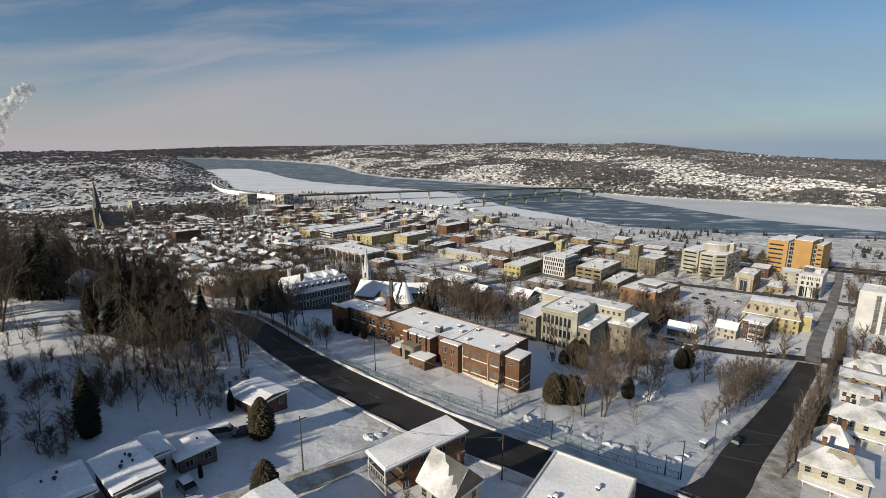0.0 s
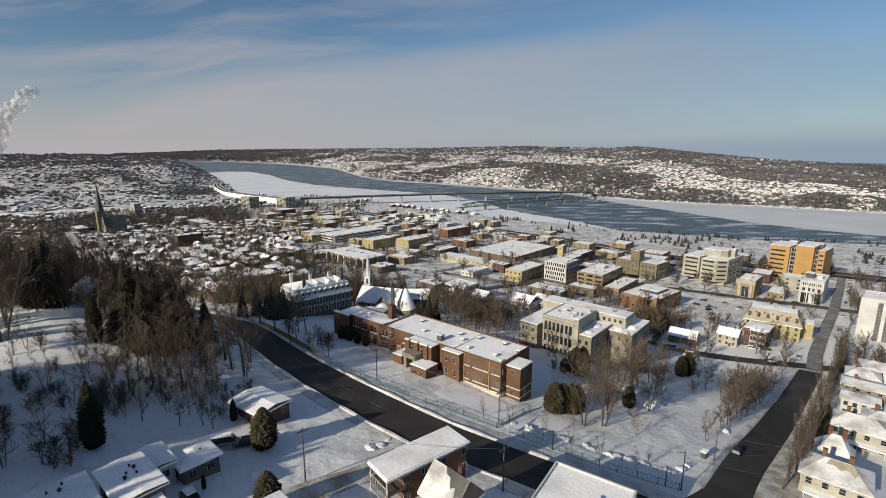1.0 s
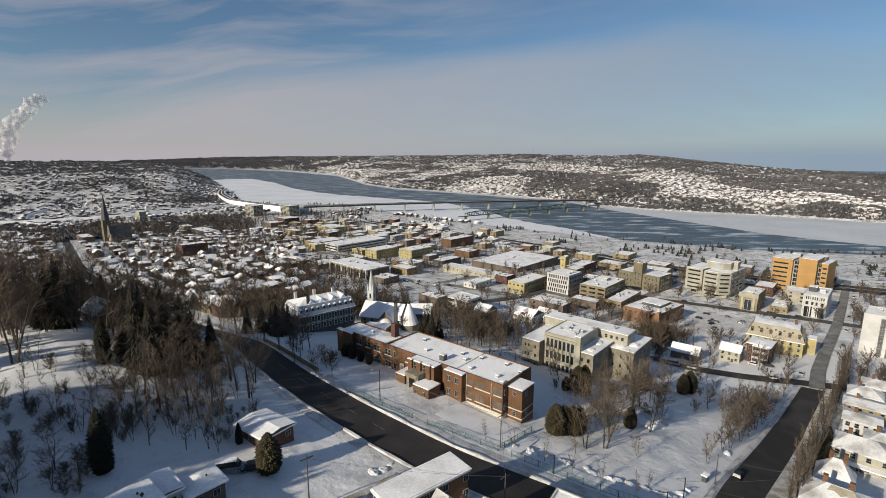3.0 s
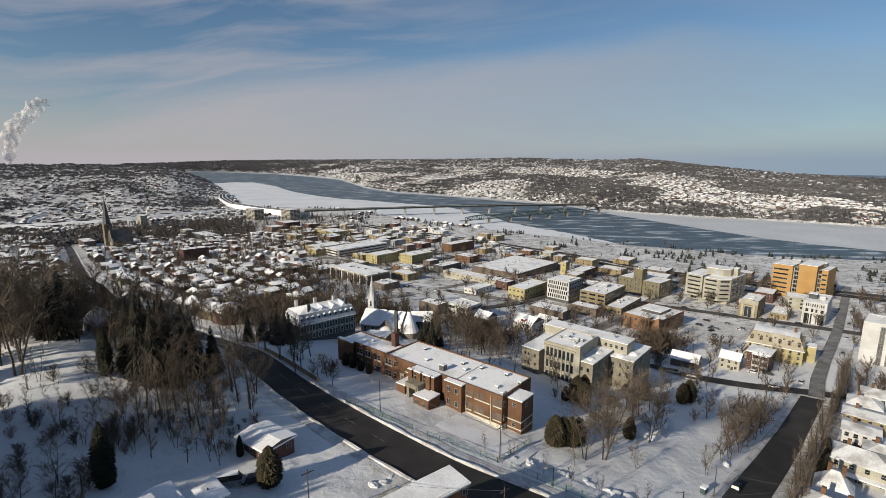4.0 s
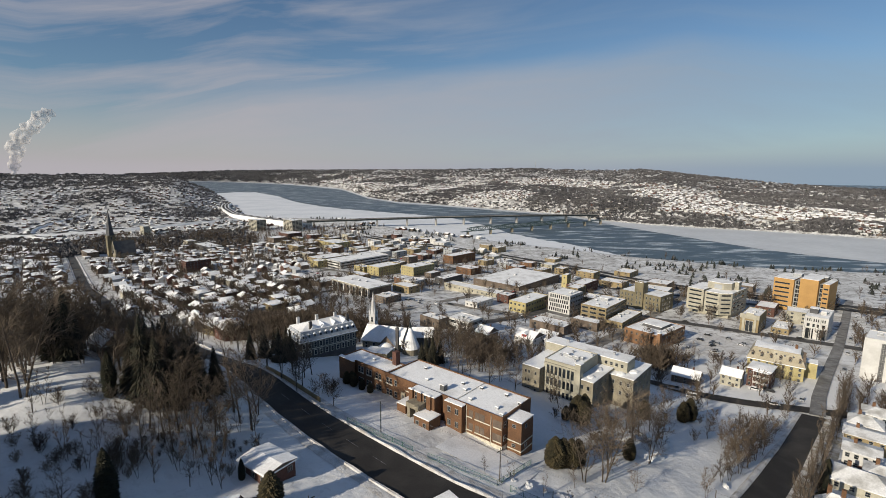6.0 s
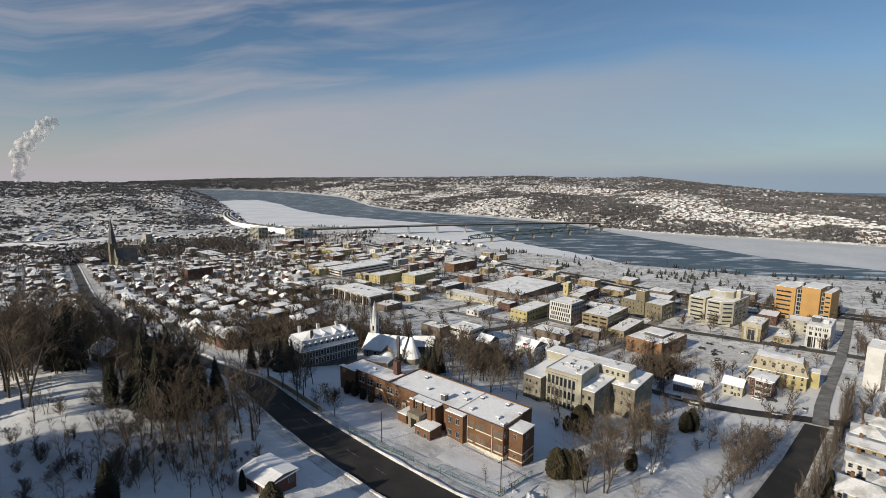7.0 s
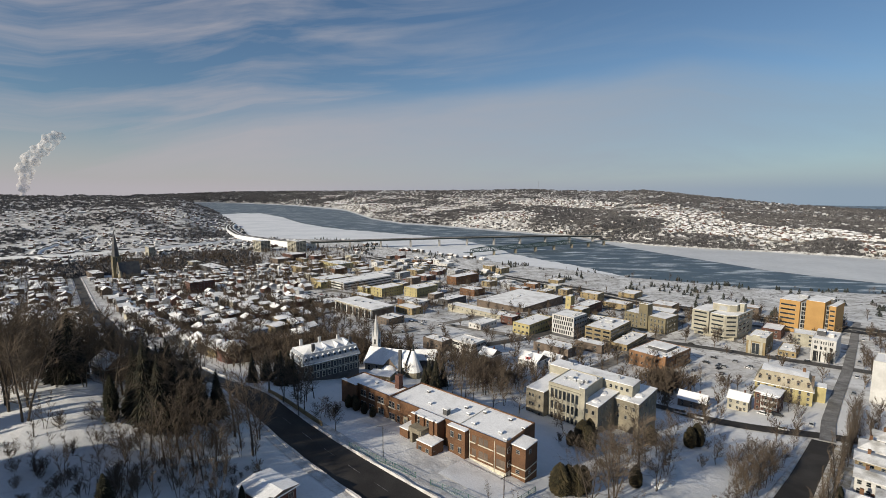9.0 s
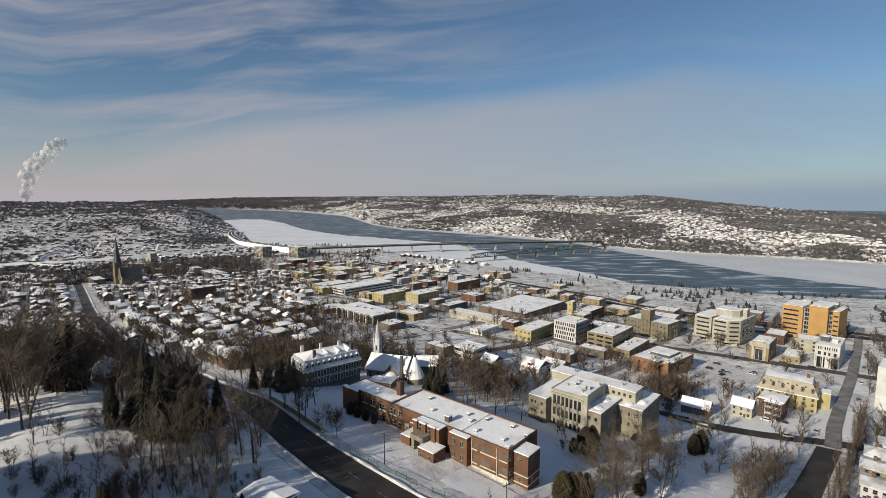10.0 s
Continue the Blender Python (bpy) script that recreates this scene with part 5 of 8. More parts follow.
def parish_church():
    x, y, yaw = -506.0, 700.0, -42.0
    root = thing("church", x, y, yaw, "stone church with a tall dark spire among houses", "church")
    take(x, y, 30, 40)
    box_part("tower", root, OLIVE_STONE, -5, 5, -5, 5, -4, 34)
    cone_part("spire", root, DARK, 0, 0, 34, 74, 5.4, 8, turn=22.5)
    box_part("nave", root, STONE, 5.5, 22, 0, 26, -4, 8)
    bm = bmesh.new()
    v = [bm.verts.new(p) for p in ((4.9, -0.6, 8), (22.6, -0.6, 8), (22.6, 26.6, 8), (4.9, 26.6, 8), (13.7, -0.6, 26), (13.7, 26.6, 26))]
    for f in ((0, 1, 4), (1, 2, 5, 4), (2, 3, 5), (3, 0, 4, 5), (3, 2, 1, 0)):
        bm.faces.new([v[i] for i in f])
    part("nave_roof", bm, [DARK], root)
    for sx in (-1, 1):
        ridge(root, "gable_coping", STONE, (13.7 + sx * 8.9, -0.9, 8), (13.7, -0.9, 26.2), 0.8, 4)
    cone_part("turret", root, STONE, 22.5, 0, -4, 14, 1.6, 6, 1.6)
    for z in (8, 18, 30):
        window(root, 0, -5.05, z, 2.0, 5.0, 0, "sash")
        window(root, 5.05, 0, z, 2.0, 5.0, 90, "sash")
    window(root, 13.7, -0.7, 12, 6.0, 9.0, 0, "cross")
    return root


parish_church()


# ---- houses near the camera ----
def roof_bits(root, spots, z):
    for k, (px, py) in enumerate(spots):
        bm = bmesh.new()
        bmesh.ops.create_cone(bm, cap_ends=True, segments=8, radius1=0.16, radius2=0.14, depth=0.9, matrix=pose(px, py, z + 0.4))
        if k % 2:
            bmesh.ops.create_cone(bm, cap_ends=True, segments=8, radius1=0.32, radius2=0.1, depth=0.3, matrix=pose(px, py, z + 0.95))
        part("flue", bm, STEEL, root)


def bungalow(label, x, y, yaw, w, d, h, mat, flues, rise=0.9, hip=True, porch=False):
    root = thing("bungalow", x, y, yaw, label, "house")
    take(x, y, w, d)
    box_part("wall", root, mat, -w / 2, w / 2, -d / 2, d / 2, low(x, y, yaw, w, d) - 1.5, h)
    if not hip:
        bm = bmesh.new()
        for sx in (-1, 1):
            a = [bm.verts.new(p) for p in ((sx * w / 2, -d / 2, h), (sx * w / 2, d / 2, h), (sx * w / 2, 0, h + rise))]
            bm.faces.new(a if sx > 0 else a[::-1])
        part("gable", bm, mat, root)
    roof = gable_roof(root, w, d, h, rise, over=0.6, thick=0.45, hip=hip)
    mod = roof.modifiers.new("soft edges", "BEVEL")
    mod.width, mod.segments = 0.18, 3
    roof_bits(root, flues, h + rise * 0.6)
    for u in np.linspace(-w / 2 + 1.4, w / 2 - 1.4, 3):
        window(root, u, -d / 2 - 0.05, h * 0.55, 1.2, 1.2, 0, "cross")
    for v in np.linspace(-d / 2 + 1.4, d / 2 - 1.4, 2):
        window(root, w / 2 + 0.05, v, h * 0.55, 1.2, 1.2, 90, "cross")
        window(root, -w / 2 - 0.05, v, h * 0.55, 1.2, 1.2, -90, "cross")
    if porch:
        volume(root, "porch_roof", WHITE, w / 2 + 0.1, w / 2 + 2.0, -d / 2 + 0.6, d / 2 - 0.6, h - 1.3, h - 1.1)
        for v in (-d / 2 + 0.8, d / 2 - 0.8):
            box_part("porch_post", root, WHITE, w / 2 + 1.7, w / 2 + 1.9, v - 0.1, v + 0.1, -2, h - 1.3)
    return root


bungalow("grey-sided bungalow with thick snow and roof flues", -52.2, 56.0, -42, 8.4, 7.0, 3.0, GREY, ((-3, 1), (-1.5, 0.5), (-2.2, -0.8)), 0.25, False)
bungalow("brown-sided raised bungalow with snowy low gable roof", -45.6, 60.8, -40, 9.8, 5.4, 4.1, BROWN, ((-2.2, 0.6), (-1.2, 0.9), (-0.6, -0.3), (0.6, -0.8), (0.2, 0.8)), 0.25, False, True)
bungalow("small white shed with a plain snow-covered roof", -46.4, 67.6, -42, 6.4, 3.6, 3.0, WHITE, (), 0.25, False)
bungalow("beige bungalow with a hipped snow-laden roof", -41.4, 70.0, -42, 5.4, 5.6, 2.7, BROWN, ((0.5, 0.8),), 0.7, True)
bungalow("brick garage under an even layer of snow", -38.2, 90, -34, 9.1, 7, 2.8, DARK_BRICK, (), 0.7, False)
bungalow("low house with a smooth white snow roof", -23.4, 55.6, -42, 9.0, 6.5, 3.5, GREY, ((1, 0.5),), 0.4, False)


def duplex():
    x, y, yaw, w, d, h = -4.5, 71.9, -52.0, 5.2, 16.0, 6.0
    root = thing("duplex", x, y, yaw, "red-brick duplex with a flat snowy roof and an upper deck", "house")
    take(x, y, w, d)
    box_part("wall", root, BRICK, -w / 2, w / 2, -d / 2 + 3.2, d / 2, -3, h)
    bm = bmesh.new()
    box(bm, -w / 2 - 0.5, w / 2 + 0.5, -d / 2 - 0.4, d / 2 + 0.5, h, h + 0.45)
    bmesh.ops.bevel(bm, geom=[e for e in bm.edges if all(v.co.z > h + 0.3 for v in e.verts)], offset=0.2, segments=2, affect="EDGES")
    part("roof", bm, ROOF_SNOW, root, "thick snow on a flat roof")
    box_part("fascia", root, WHITE, -w / 2 - 0.42, w / 2 + 0.42, -d / 2 - 0.32, d / 2 + 0.42, h - 0.3, h - 0.01)
    for z in (0.4, 3.2):
        b = bmesh.new()
        box(b, -w / 2 - 0.3, w / 2 + 0.3, -d / 2 - 0.2, -d / 2 + 3.2, z, z + 0.2)
        deck = part("deck", b, WOOD, root)
        for k in range(12):
            u = -w / 2 - 0.25 + (w + 0.5) * k / 11
            box_part("baluster", deck, WHITE, u - 0.04, u + 0.04, -d / 2 - 0.18, -d / 2 - 0.1, z + 0.2, z + 1.1)
        box_part("handrail", deck, WHITE, -w / 2 - 0.3, w / 2 + 0.3, -d / 2 - 0.2, -d / 2 - 0.08, z + 1.1, z + 1.2)
    for u in (-w / 2, w / 2 - 0.2):
        box_part("post", root, WHITE, u, u + 0.2, -d / 2 - 0.15, -d / 2 + 0.05, -3, h)
    for v in (-4.5, -1, 3, 7.5):
        for z in (1.6, 4.6):
            window(root, w / 2 + 0.05, v, z, 1.2, 1.3, 90, "cross")
    window(root, 0, -d / 2 + 3.15, 4.4, 1.6, 1.9, 0, "cross")
    return root


duplex()


def gable_house(label, x, y, yaw, w, d, h, rise, mat, gable_mat, dormer=True, ground_z=None, hip=False):
    root = house("house", label, x, y, yaw, w, d, h, rise, mat, 2, hip, 3, 2, True, ground_z)
    take(x, y, w, d)
    if dormer:
        bm = bmesh.new()
        z = h + rise * 0.25
        box(bm, -1.3, 1.3, -d / 2 + 0.2, -0.5, z, z + 1.5, 0)
        a = [bm.verts.new(p) for p in ((-1.6, -d / 2, z + 1.5), (1.6, -d / 2, z + 1.5), (0, -d / 2, z + 2.7), (-1.6, 0, z + 1.5), (1.6, 0, z + 1.5), (0, 0, z + 2.7))]
        for f in ((0, 1, 2), (0, 2, 5, 3), (1, 4, 5, 2), (0, 3, 4, 1)):
            bm.faces.new([a[i] for i in f]).material_index = 1
        dm = part("dormer", bm, [gable_mat, ROOF_SNOW], root)
        window(dm, 0, -d / 2 + 0.14, z + 0.8, 1.0, 1.1, 0, "sash", "pane")
    return root


near_house = gable_house("white house with a steep dark roof partly under snow", 0.6, 62.2, -45, 6.4, 6.4, 5.4, 3.8, CREAM, WHITE, False)
for ob in near_house.children:
    if ob.name.startswith("roof"):
        ob.data.materials[0] = THIN_SNOW
# shingles laid bare where the snow has slid off near the ridge
bm = bmesh.new()
rim = ((-1.0, 0.0), (3.55, 0.0), (3.55, 0.62), (3.0, 0.50), (2.4, 0.58), (1.9, 0.34), (1.2, 0.44), (0.5, 0.20), (-0.3, 0.16))
bm.faces.new([bm.verts.new((x, -3.6 * q - 0.02, 9.55 - 3.8 * q + 0.06)) for x, q in rim])
slab = bmesh.ops.extrude_face_region(bm, geom=bm.faces[:])
bmesh.ops.translate(bm, verts=[v for v in slab["geom"] if isinstance(v, bmesh.types.BMVert)], vec=(0, 0, -0.1))
bmesh.ops.recalc_face_normals(bm, faces=bm.faces)
part("bare_shingles", bm, DARK, near_house, "dark shingles bare of snow")


def flat_house():
    x, y, yaw, w, d, h = 19.1, 62.7, -34.0, 13.7, 22.0, 4.1
    root = thing("apartment_house", x, y, yaw, "white apartment house with a broad flat snowy roof", "house")
    take(x, y, w, d)
    box_part("wall", root, WHITE, -w / 2, w / 2, -d / 2, d / 2, -6, h)
    flat_roof(root, w, d, h, WHITE, vents=0)
    for px, py in ((-3.5, -1), (-2.8, -0.6), (2, 5)):
        volume(root, "roof_vent", DARK, px, px + 0.5, py, py + 0.5, h + 0.1, h + 0.7)
    facade(root, "front", w, d, -1.8, h, 2, 4, 1.2, 1.3, "cross")
    facade(root, "right", w, d, -1.8, h, 2, 6, 1.2, 1.3, "cross")
    return root


flat_house()

# the terrace of houses across the side street
def villa(label, x, y, yaw, w, d, h, rise, mat, hip=True, chimneys=1, annex=True):
    root = thing("house", x, y, yaw, label, "house")
    take(x, y, w, d)
    box_part("wall", root, mat, -w / 2, w / 2, -d / 2, d / 2, low(x, y, yaw, w, d) - 1, h)
    if not hip:
        bm = bmesh.new()
        for sx in (-1, 1):
            a = [bm.verts.new(p) for p in ((sx * w / 2, -d / 2, h), (sx * w / 2, d / 2, h), (sx * w / 2, 0, h + rise))]
            bm.faces.new(a if sx > 0 else a[::-1])
        part("gable", bm, mat, root)
    gable_roof(root, w, d, h, rise, over=0.6, mat=THIN_SNOW, thick=0.3, hip=hip)
    facade(root, "front", w, d, 0.2, h, 2, 4, 1.1, 1.4, "sash")
    facade(root, "left", w, d, 0.2, h, 2, 3, 1.1, 1.4, "sash")
    facade(root, "right", w, d, 0.2, h, 2, 3, 1.1, 1.4, "sash")
    box_part("door", root, DARK_BRICK, -0.5, 0.5, -d / 2 - 0.1, -d / 2 - 0.02, -0.3, 1.9)
    for k in range(chimneys):
        box_part("chimney", root, BRICK, -w * 0.25 + k * w * 0.4, -w * 0.25 + k * w * 0.4 + 0.9, 0.4, 1.3, h + 0.4, h + rise + 1.6)
    if annex:
        volume(root, "porch_roof", WHITE, -w / 2 + 0.8, w / 2 - 0.8, -d / 2 - 2.2, -d / 2 - 0.02, h * 0.42, h * 0.42 + 0.15)
        for u in (-w / 2 + 1.0, 0.0, w / 2 - 1.0):
            box_part("porch_post", root, WHITE, u - 0.1, u + 0.1, -d / 2 - 2.1, -d / 2 - 1.9, -2, h * 0.42)
    return root


corner_house = villa("cream house with a hipped roof half bare of snow", 82.0, 88.4, -42, 11.0, 9.0, 5.6, 2.6, CREAM, True, 2)
# greenish shingles where the snow has slid from the ridge
bm = bmesh.new()
rim = ((-1.2, 0.04), (2.6, 0.04), (3.3, 0.30), (2.9, 0.52), (2.2, 0.34), (1.4, 0.30), (0.6, 0.40), (-0.6, 0.26), (-1.8, 0.30))
bm.faces.new([bm.verts.new((x, -5.1 * q, 8.5 - 2.6 * q + 0.05)) for x, q in rim])
slab = bmesh.ops.extrude_face_region(bm, geom=bm.faces[:])
bmesh.ops.translate(bm, verts=[v for v in slab["geom"] if isinstance(v, bmesh.types.BMVert)], vec=(0, 0, -0.1))
bmesh.ops.recalc_face_normals(bm, faces=bm.faces)
part("bare_shingles", bm, BEIGE_ROOF, corner_house, "grey-green shingles bare of snow")
villa("grey house with a steep snowy pyramid roof", 92.8, 101.5, -42, 6.6, 6.6, 4.2, 4.4, GREY, True, 2, False)
villa("cream house with broad snowy roofs and a dormer", 114.0, 118.0, -42, 13.0, 9.5, 5.6, 2.4, CREAM)
villa("white flat-gabled house under even snow", 129.0, 135.0, -42, 8.5, 8.0, 5.6, 1.0, WHITE, False, 1, False)
villa("brick house with a wide snowy roof", 140.5, 146.5, -42, 11.0, 8.0, 5.6, 1.0, BUFF, False, 1, False)
villa("pale house with a pyramid snow roof", 150.5, 158.0, -42, 9.0, 8.0, 5.4, 2.2, WHITE, True, 1, False)
villa("low white house under smooth snow", 165.0, 168.0, -42, 10.0, 9.0, 5.0, 1.8, WHITE, True, 1, False)
villa("small cream house with a snowy hipped roof", 124.0, 122.0, -42, 8.0, 8.0, 5.0, 2.0, CREAM, True, 1, False)

# houses by the courthouse and along the long street
gable_house("white house with a red metal roof edge under snow", 47.4, 261.3, -42, 12.4, 12.0, 5.0, 3.0, WHITE, RED_ROOF)
gable_house("grey gabled house with a snowy roof", 60.1, 265.0, -42, 11.8, 14.0, 5.0, 3.2, GREY, GREY, False)
gable_house("brown gabled house behind bare trees", 22.7, 259.5, -42, 9.0, 9.6, 5.0, 3.0, BROWN, BROWN, False)
gable_house("white farmhouse-like house with a long snowy roof", 117.0, 218.0, -38, 12.0, 7.5, 3.6, 3.0, BROWN, WHITE, False)
gable_house("pale house with a pyramid roof behind trees", 137.5, 215.5, -42, 8.5, 8.5, 5.5, 2.4, CREAM, CREAM, False)
gable_house("large dark-brick house with hipped snowy roofs", -104.0, 218.0, -46, 15.0, 12.0, 7.0, 2.6, DARK_BRICK, WHITE, False, None, True)
gable_house("buff house with a low hipped snowy roof", -118.0, 233.0, -40, 12.0, 11.0, 6.0, 2.6, BUFF, WHITE, False, None, True)
gable_house("tall white house with steep snowy gables", -130.0, 246.0, -132, 11.0, 10.0, 6.0, 3.4, BROWN, WHITE, False)
gable_house("white gabled house beside the street", -143.0, 259.0, -48, 11.0, 10.0, 6.0, 3.2, WHITE, WHITE, False)
gable_house("grey house with a snowy hipped roof", -157.0, 274.0, -46, 12.0, 10.0, 5.6, 2.4, GREY, WHITE, False, None, True)
gable_house("brick house with a snowy gable roof", -96.0, 243.0, -132, 11.0, 9.0, 5.6, 3.0, BRICK, WHITE, False)
gable_house("dark timber cabin with a snowy roof on the wooded knoll", -92.5, 121.5, -32, 9.0, 7.0, 3.5, 3.0, BROWN, BROWN, False)


# ---- the older town: houses copied along its streets ----
def segment_gap(x, y, line):
    best = 1e9
    for (ax, ay), (bx, by) in zip(line, line[1:]):
        ux, uy = bx - ax, by - ay
        q = max(0, min(1, ((x - ax) * ux + (y - ay) * uy) / (ux * ux + uy * uy)))
        best = min(best, math.hypot(x - ax - q * ux, y - ay - q * uy))
    return best


def side_of(x, y, line):
    """Signed gap from a line: positive to its right."""
    best, sign = 1e9, 1
    for (ax, ay), (bx, by) in zip(line, line[1:]):
        ux, uy = bx - ax, by - ay
        q = max(0, min(1, ((x - ax) * ux + (y - ay) * uy) / (ux * ux + uy * uy)))
        g = math.hypot(x - ax - q * ux, y - ay - q * uy)
        if g < best:
            best, sign = g, -1 if ux * (y - ay) - uy * (x - ax) > 0 else 1
    return best * sign


GRID = []
for k, (a, c, w) in enumerate((((12, 300), (150, 440), 9), ((-60, 330), (105, 520), 8), ((60, 240), (230, 440), 8), ((-150, 400), (40, 640), 8), ((-230, 480), (-60, 720), 8),
                               ((-120, 470), (80, 330), 9), ((60, 420), (262, 268), 9), ((-40, 520), (150, 390), 8), ((-190, 620), (120, 400), 7), ((0, 620), (300, 360), 8), ((-100, 730), (60, 610), 8))):
    GRID.append([a, c])
    strip("street", [a, c], flat_band(w, 0.3), SLUSH if k % 3 else GREY_ROAD, "slushy grey downtown street", "road", 6)
STREETS = [MAIN, SIDE, UP, BACK]
PATTERNS = []
for k, (mat, words, w, d, h, rise, hip, storeys) in enumerate((
        (WHITE, "white clapboard house with a snowy gable roof", 9, 10, 6.0, 2.2, False, 2),
        (DARK_BRICK, "dark brick house with a snowy hipped roof", 11, 10, 6.6, 1.2, True, 2),
        (BROWN, "brown-sided house with a snowy gable roof", 10, 9, 5.6, 2.4, False, 2),
        (GREY, "grey-sided house with a snowy gable roof", 9, 12, 6.6, 1.6, True, 2),
        (CREAM, "cream stucco house with a snowy hipped roof", 10, 10, 6.2, 1.0, True, 2),
        (BUFF, "buff-brick duplex with a flat snowy roof", 12, 11, 6.5, 0.4, True, 2))):
    ob = house("house", words, -210 + 14 * k, 300 + 16 * k, -42, w, d, h, rise, mat, storeys, hip, 2, 1, k % 2 == 0)
    ob["group"] = "houses of the old town"
    take(ob.location.x, ob.location.y, w, d)
    PATTERNS.append(ob)

random.seed(5)
PLOTS, FAR_PLOTS = [], {k: [] for k in range(4)}
for i in range(-40, 60):
    for j in range(0, 60):
        u, v = i * 16.5 + random.uniform(-5, 5), j * 22 + random.uniform(-5, 5)
        c, s = math.cos(radians(-48)), math.sin(radians(-48))
        x, y = -420 + c * u - s * v, 300 + s * u + c * v
        r, az = math.hypot(x, y), math.degrees(math.atan2(x, y))
        if not (-47 < az < -17 and 250 < r < 930) or y < 215 or (az > -24 and r < 300):
            continue
        if segment_gap(x, y, MAIN) < 15 or not is_free(x, y, 7) or random.random() < 0.15:
            continue
        PLOTS.append((r, x, y))
PLOTS.sort()
for k, (r, x, y) in enumerate(PLOTS):
    turn = -45 + random.choice((0, 90, 180, 270)) + random.uniform(-14, 14)
    take(x, y, 9, 9)
    if k < 120:
        copy_thing(random.choice(PATTERNS), pose(x, y, gz(x, y), 0, 0, turn))
    else:
        s = random.uniform(3.4, 5.2)
        FAR_PLOTS[random.choice((0, 1, 1, 2, 2, 3))].append((x, y, gz(x, y), s, s * random.uniform(0.9, 1.35), radians(turn)))

strip("parking_lot", [(150, 262), (185, 298)], flat_band(30, 0.28), DIRTY_SNOW, "packed-snow parking lot", "parking lot", 4)
strip("parking_lot", [(-195, 575), (-125, 512)], flat_band(42, 0.35), DIRTY_SNOW, "packed-snow parking lot", "parking lot", 5)
strip("parking_lot", [(-60, 415), (-10, 375)], flat_band(34, 0.35), DIRTY_SNOW, "packed-snow parking lot", "parking lot", 5)
strip("school_yard", [(0, 113), (19, 99.5)], flat_band(11, 0.22), ROOF_SNOW, "swept snowy school yard", "yard", 2)

# smaller commercial blocks scattered through the flat part of downtown
random.seed(9)
LOTS = []
BOULEVARD = [(-180, 1010), (-10, 845), (64, 756), (159, 621), (207, 515), (256, 454), (298, 398), (347, 362), (430, 310)]
for k in range(2600):
    x, y = random.uniform(-330, 420), random.uniform(300, 1000)
    az = math.degrees(math.atan2(x, y))
    shore = float(np.interp(az, NEAR_AZ, NEAR_R))
    r = math.hypot(x, y)
    w, d, h = random.uniform(10, 26), random.uniform(10, 30), random.choice((4.5, 6, 7, 9))
    if r > shore - 90 or y > 1150 - 1.55 * (x + 140) or segment_gap(x, y, UP) < 18 or az > 40:
        continue
    if any(segment_gap(x, y, g) < 3 + 0.5 * max(w, d) for g in GRID) or segment_gap(x, y, BOULEVARD) < 12 + 0.5 * max(w, d):
        continue
    if x > -40 and side_of(x, y, BOULEVARD) < 0 and random.random() < 0.9:
        continue
    if segment_gap(x, y, MAIN) < 20 or not is_free(x, y, 0.5 * math.hypot(w, d) + 2.5) or len(LOTS) >= 100:
        continue
    if any(math.hypot(x - a, y - b) < q for a, b, q in ((-155, 545, 40), (200, 268, 24), (-20, 330, 30), (-110, 330, 60), (95, 255, 18))):
        continue
    if y < 420 and x < 40:
        continue
    LOTS.append((x, y))
    mat, colour = random.choice(((BUFF, "buff-brick"), (CREAM, "cream"), (BRICK, "red-brick"), (GREY, "grey"), (WHITE, "white"), (DARK_BRICK, "dark brick"), (BROWN, "brown"), (BUFF, "tan")))
    st = 1 if h < 6 else 2 if h < 8 else 3
    take(x, y, w, d)
    ob = block("commercial_building", f"{colour} {('one', 'two', 'three')[st - 1]}-storey building with a flat snowy roof", x, y, -42 + random.choice((0, 0, 0, 6)), w, d, h, mat, st, max(2, int(w / 6.5)), max(2, int(d / 7.5)), vents=1, ww=1.7)
    ob["group"] = "small downtown buildings"


# ---- far houses and woods, uncountable ----
def scatter(name, template, spots, mat, label, category, mats=None, ids=None):
    """One mesh of many small forms: template verts and faces set down at rows of x, y, z, sx, sz, turn."""
    tv, tf = np.array(template[0], float), template[1]
    s = np.array(spots, float)
    n, m = len(s), len(tv)
    c, sn = np.cos(s[:, 5])[:, None], np.sin(s[:, 5])[:, None]
    X = (tv[None, :, 0] * c - tv[None, :, 1] * sn) * s[:, 3:4] + s[:, 0:1]
    Y = (tv[None, :, 0] * sn + tv[None, :, 1] * c) * s[:, 3:4] + s[:, 1:2]
    Z = tv[None, :, 2] * s[:, 4:5] + s[:, 2:3]
    if template[2]:
        rng = np.random.RandomState(3)
        X += rng.uniform(-1, 1, X.shape) * s[:, 3:4] * template[2]
        Y += rng.uniform(-1, 1, X.shape) * s[:, 3:4] * template[2]
        Z += rng.uniform(-1, 1, X.shape) * s[:, 4:5] * template[2] * 0.6
    verts = np.stack([X, Y, Z], -1).reshape(-1, 3)
    faces = [[q + k * m for q in f] for k in range(n) for f in tf]
    allids = None if ids is None else ids * n
    ob = mesh_object(name, verts.tolist(), faces, mat, mats=mats, ids=allids)
    return tagged(ob, label, category, kind="stuff")


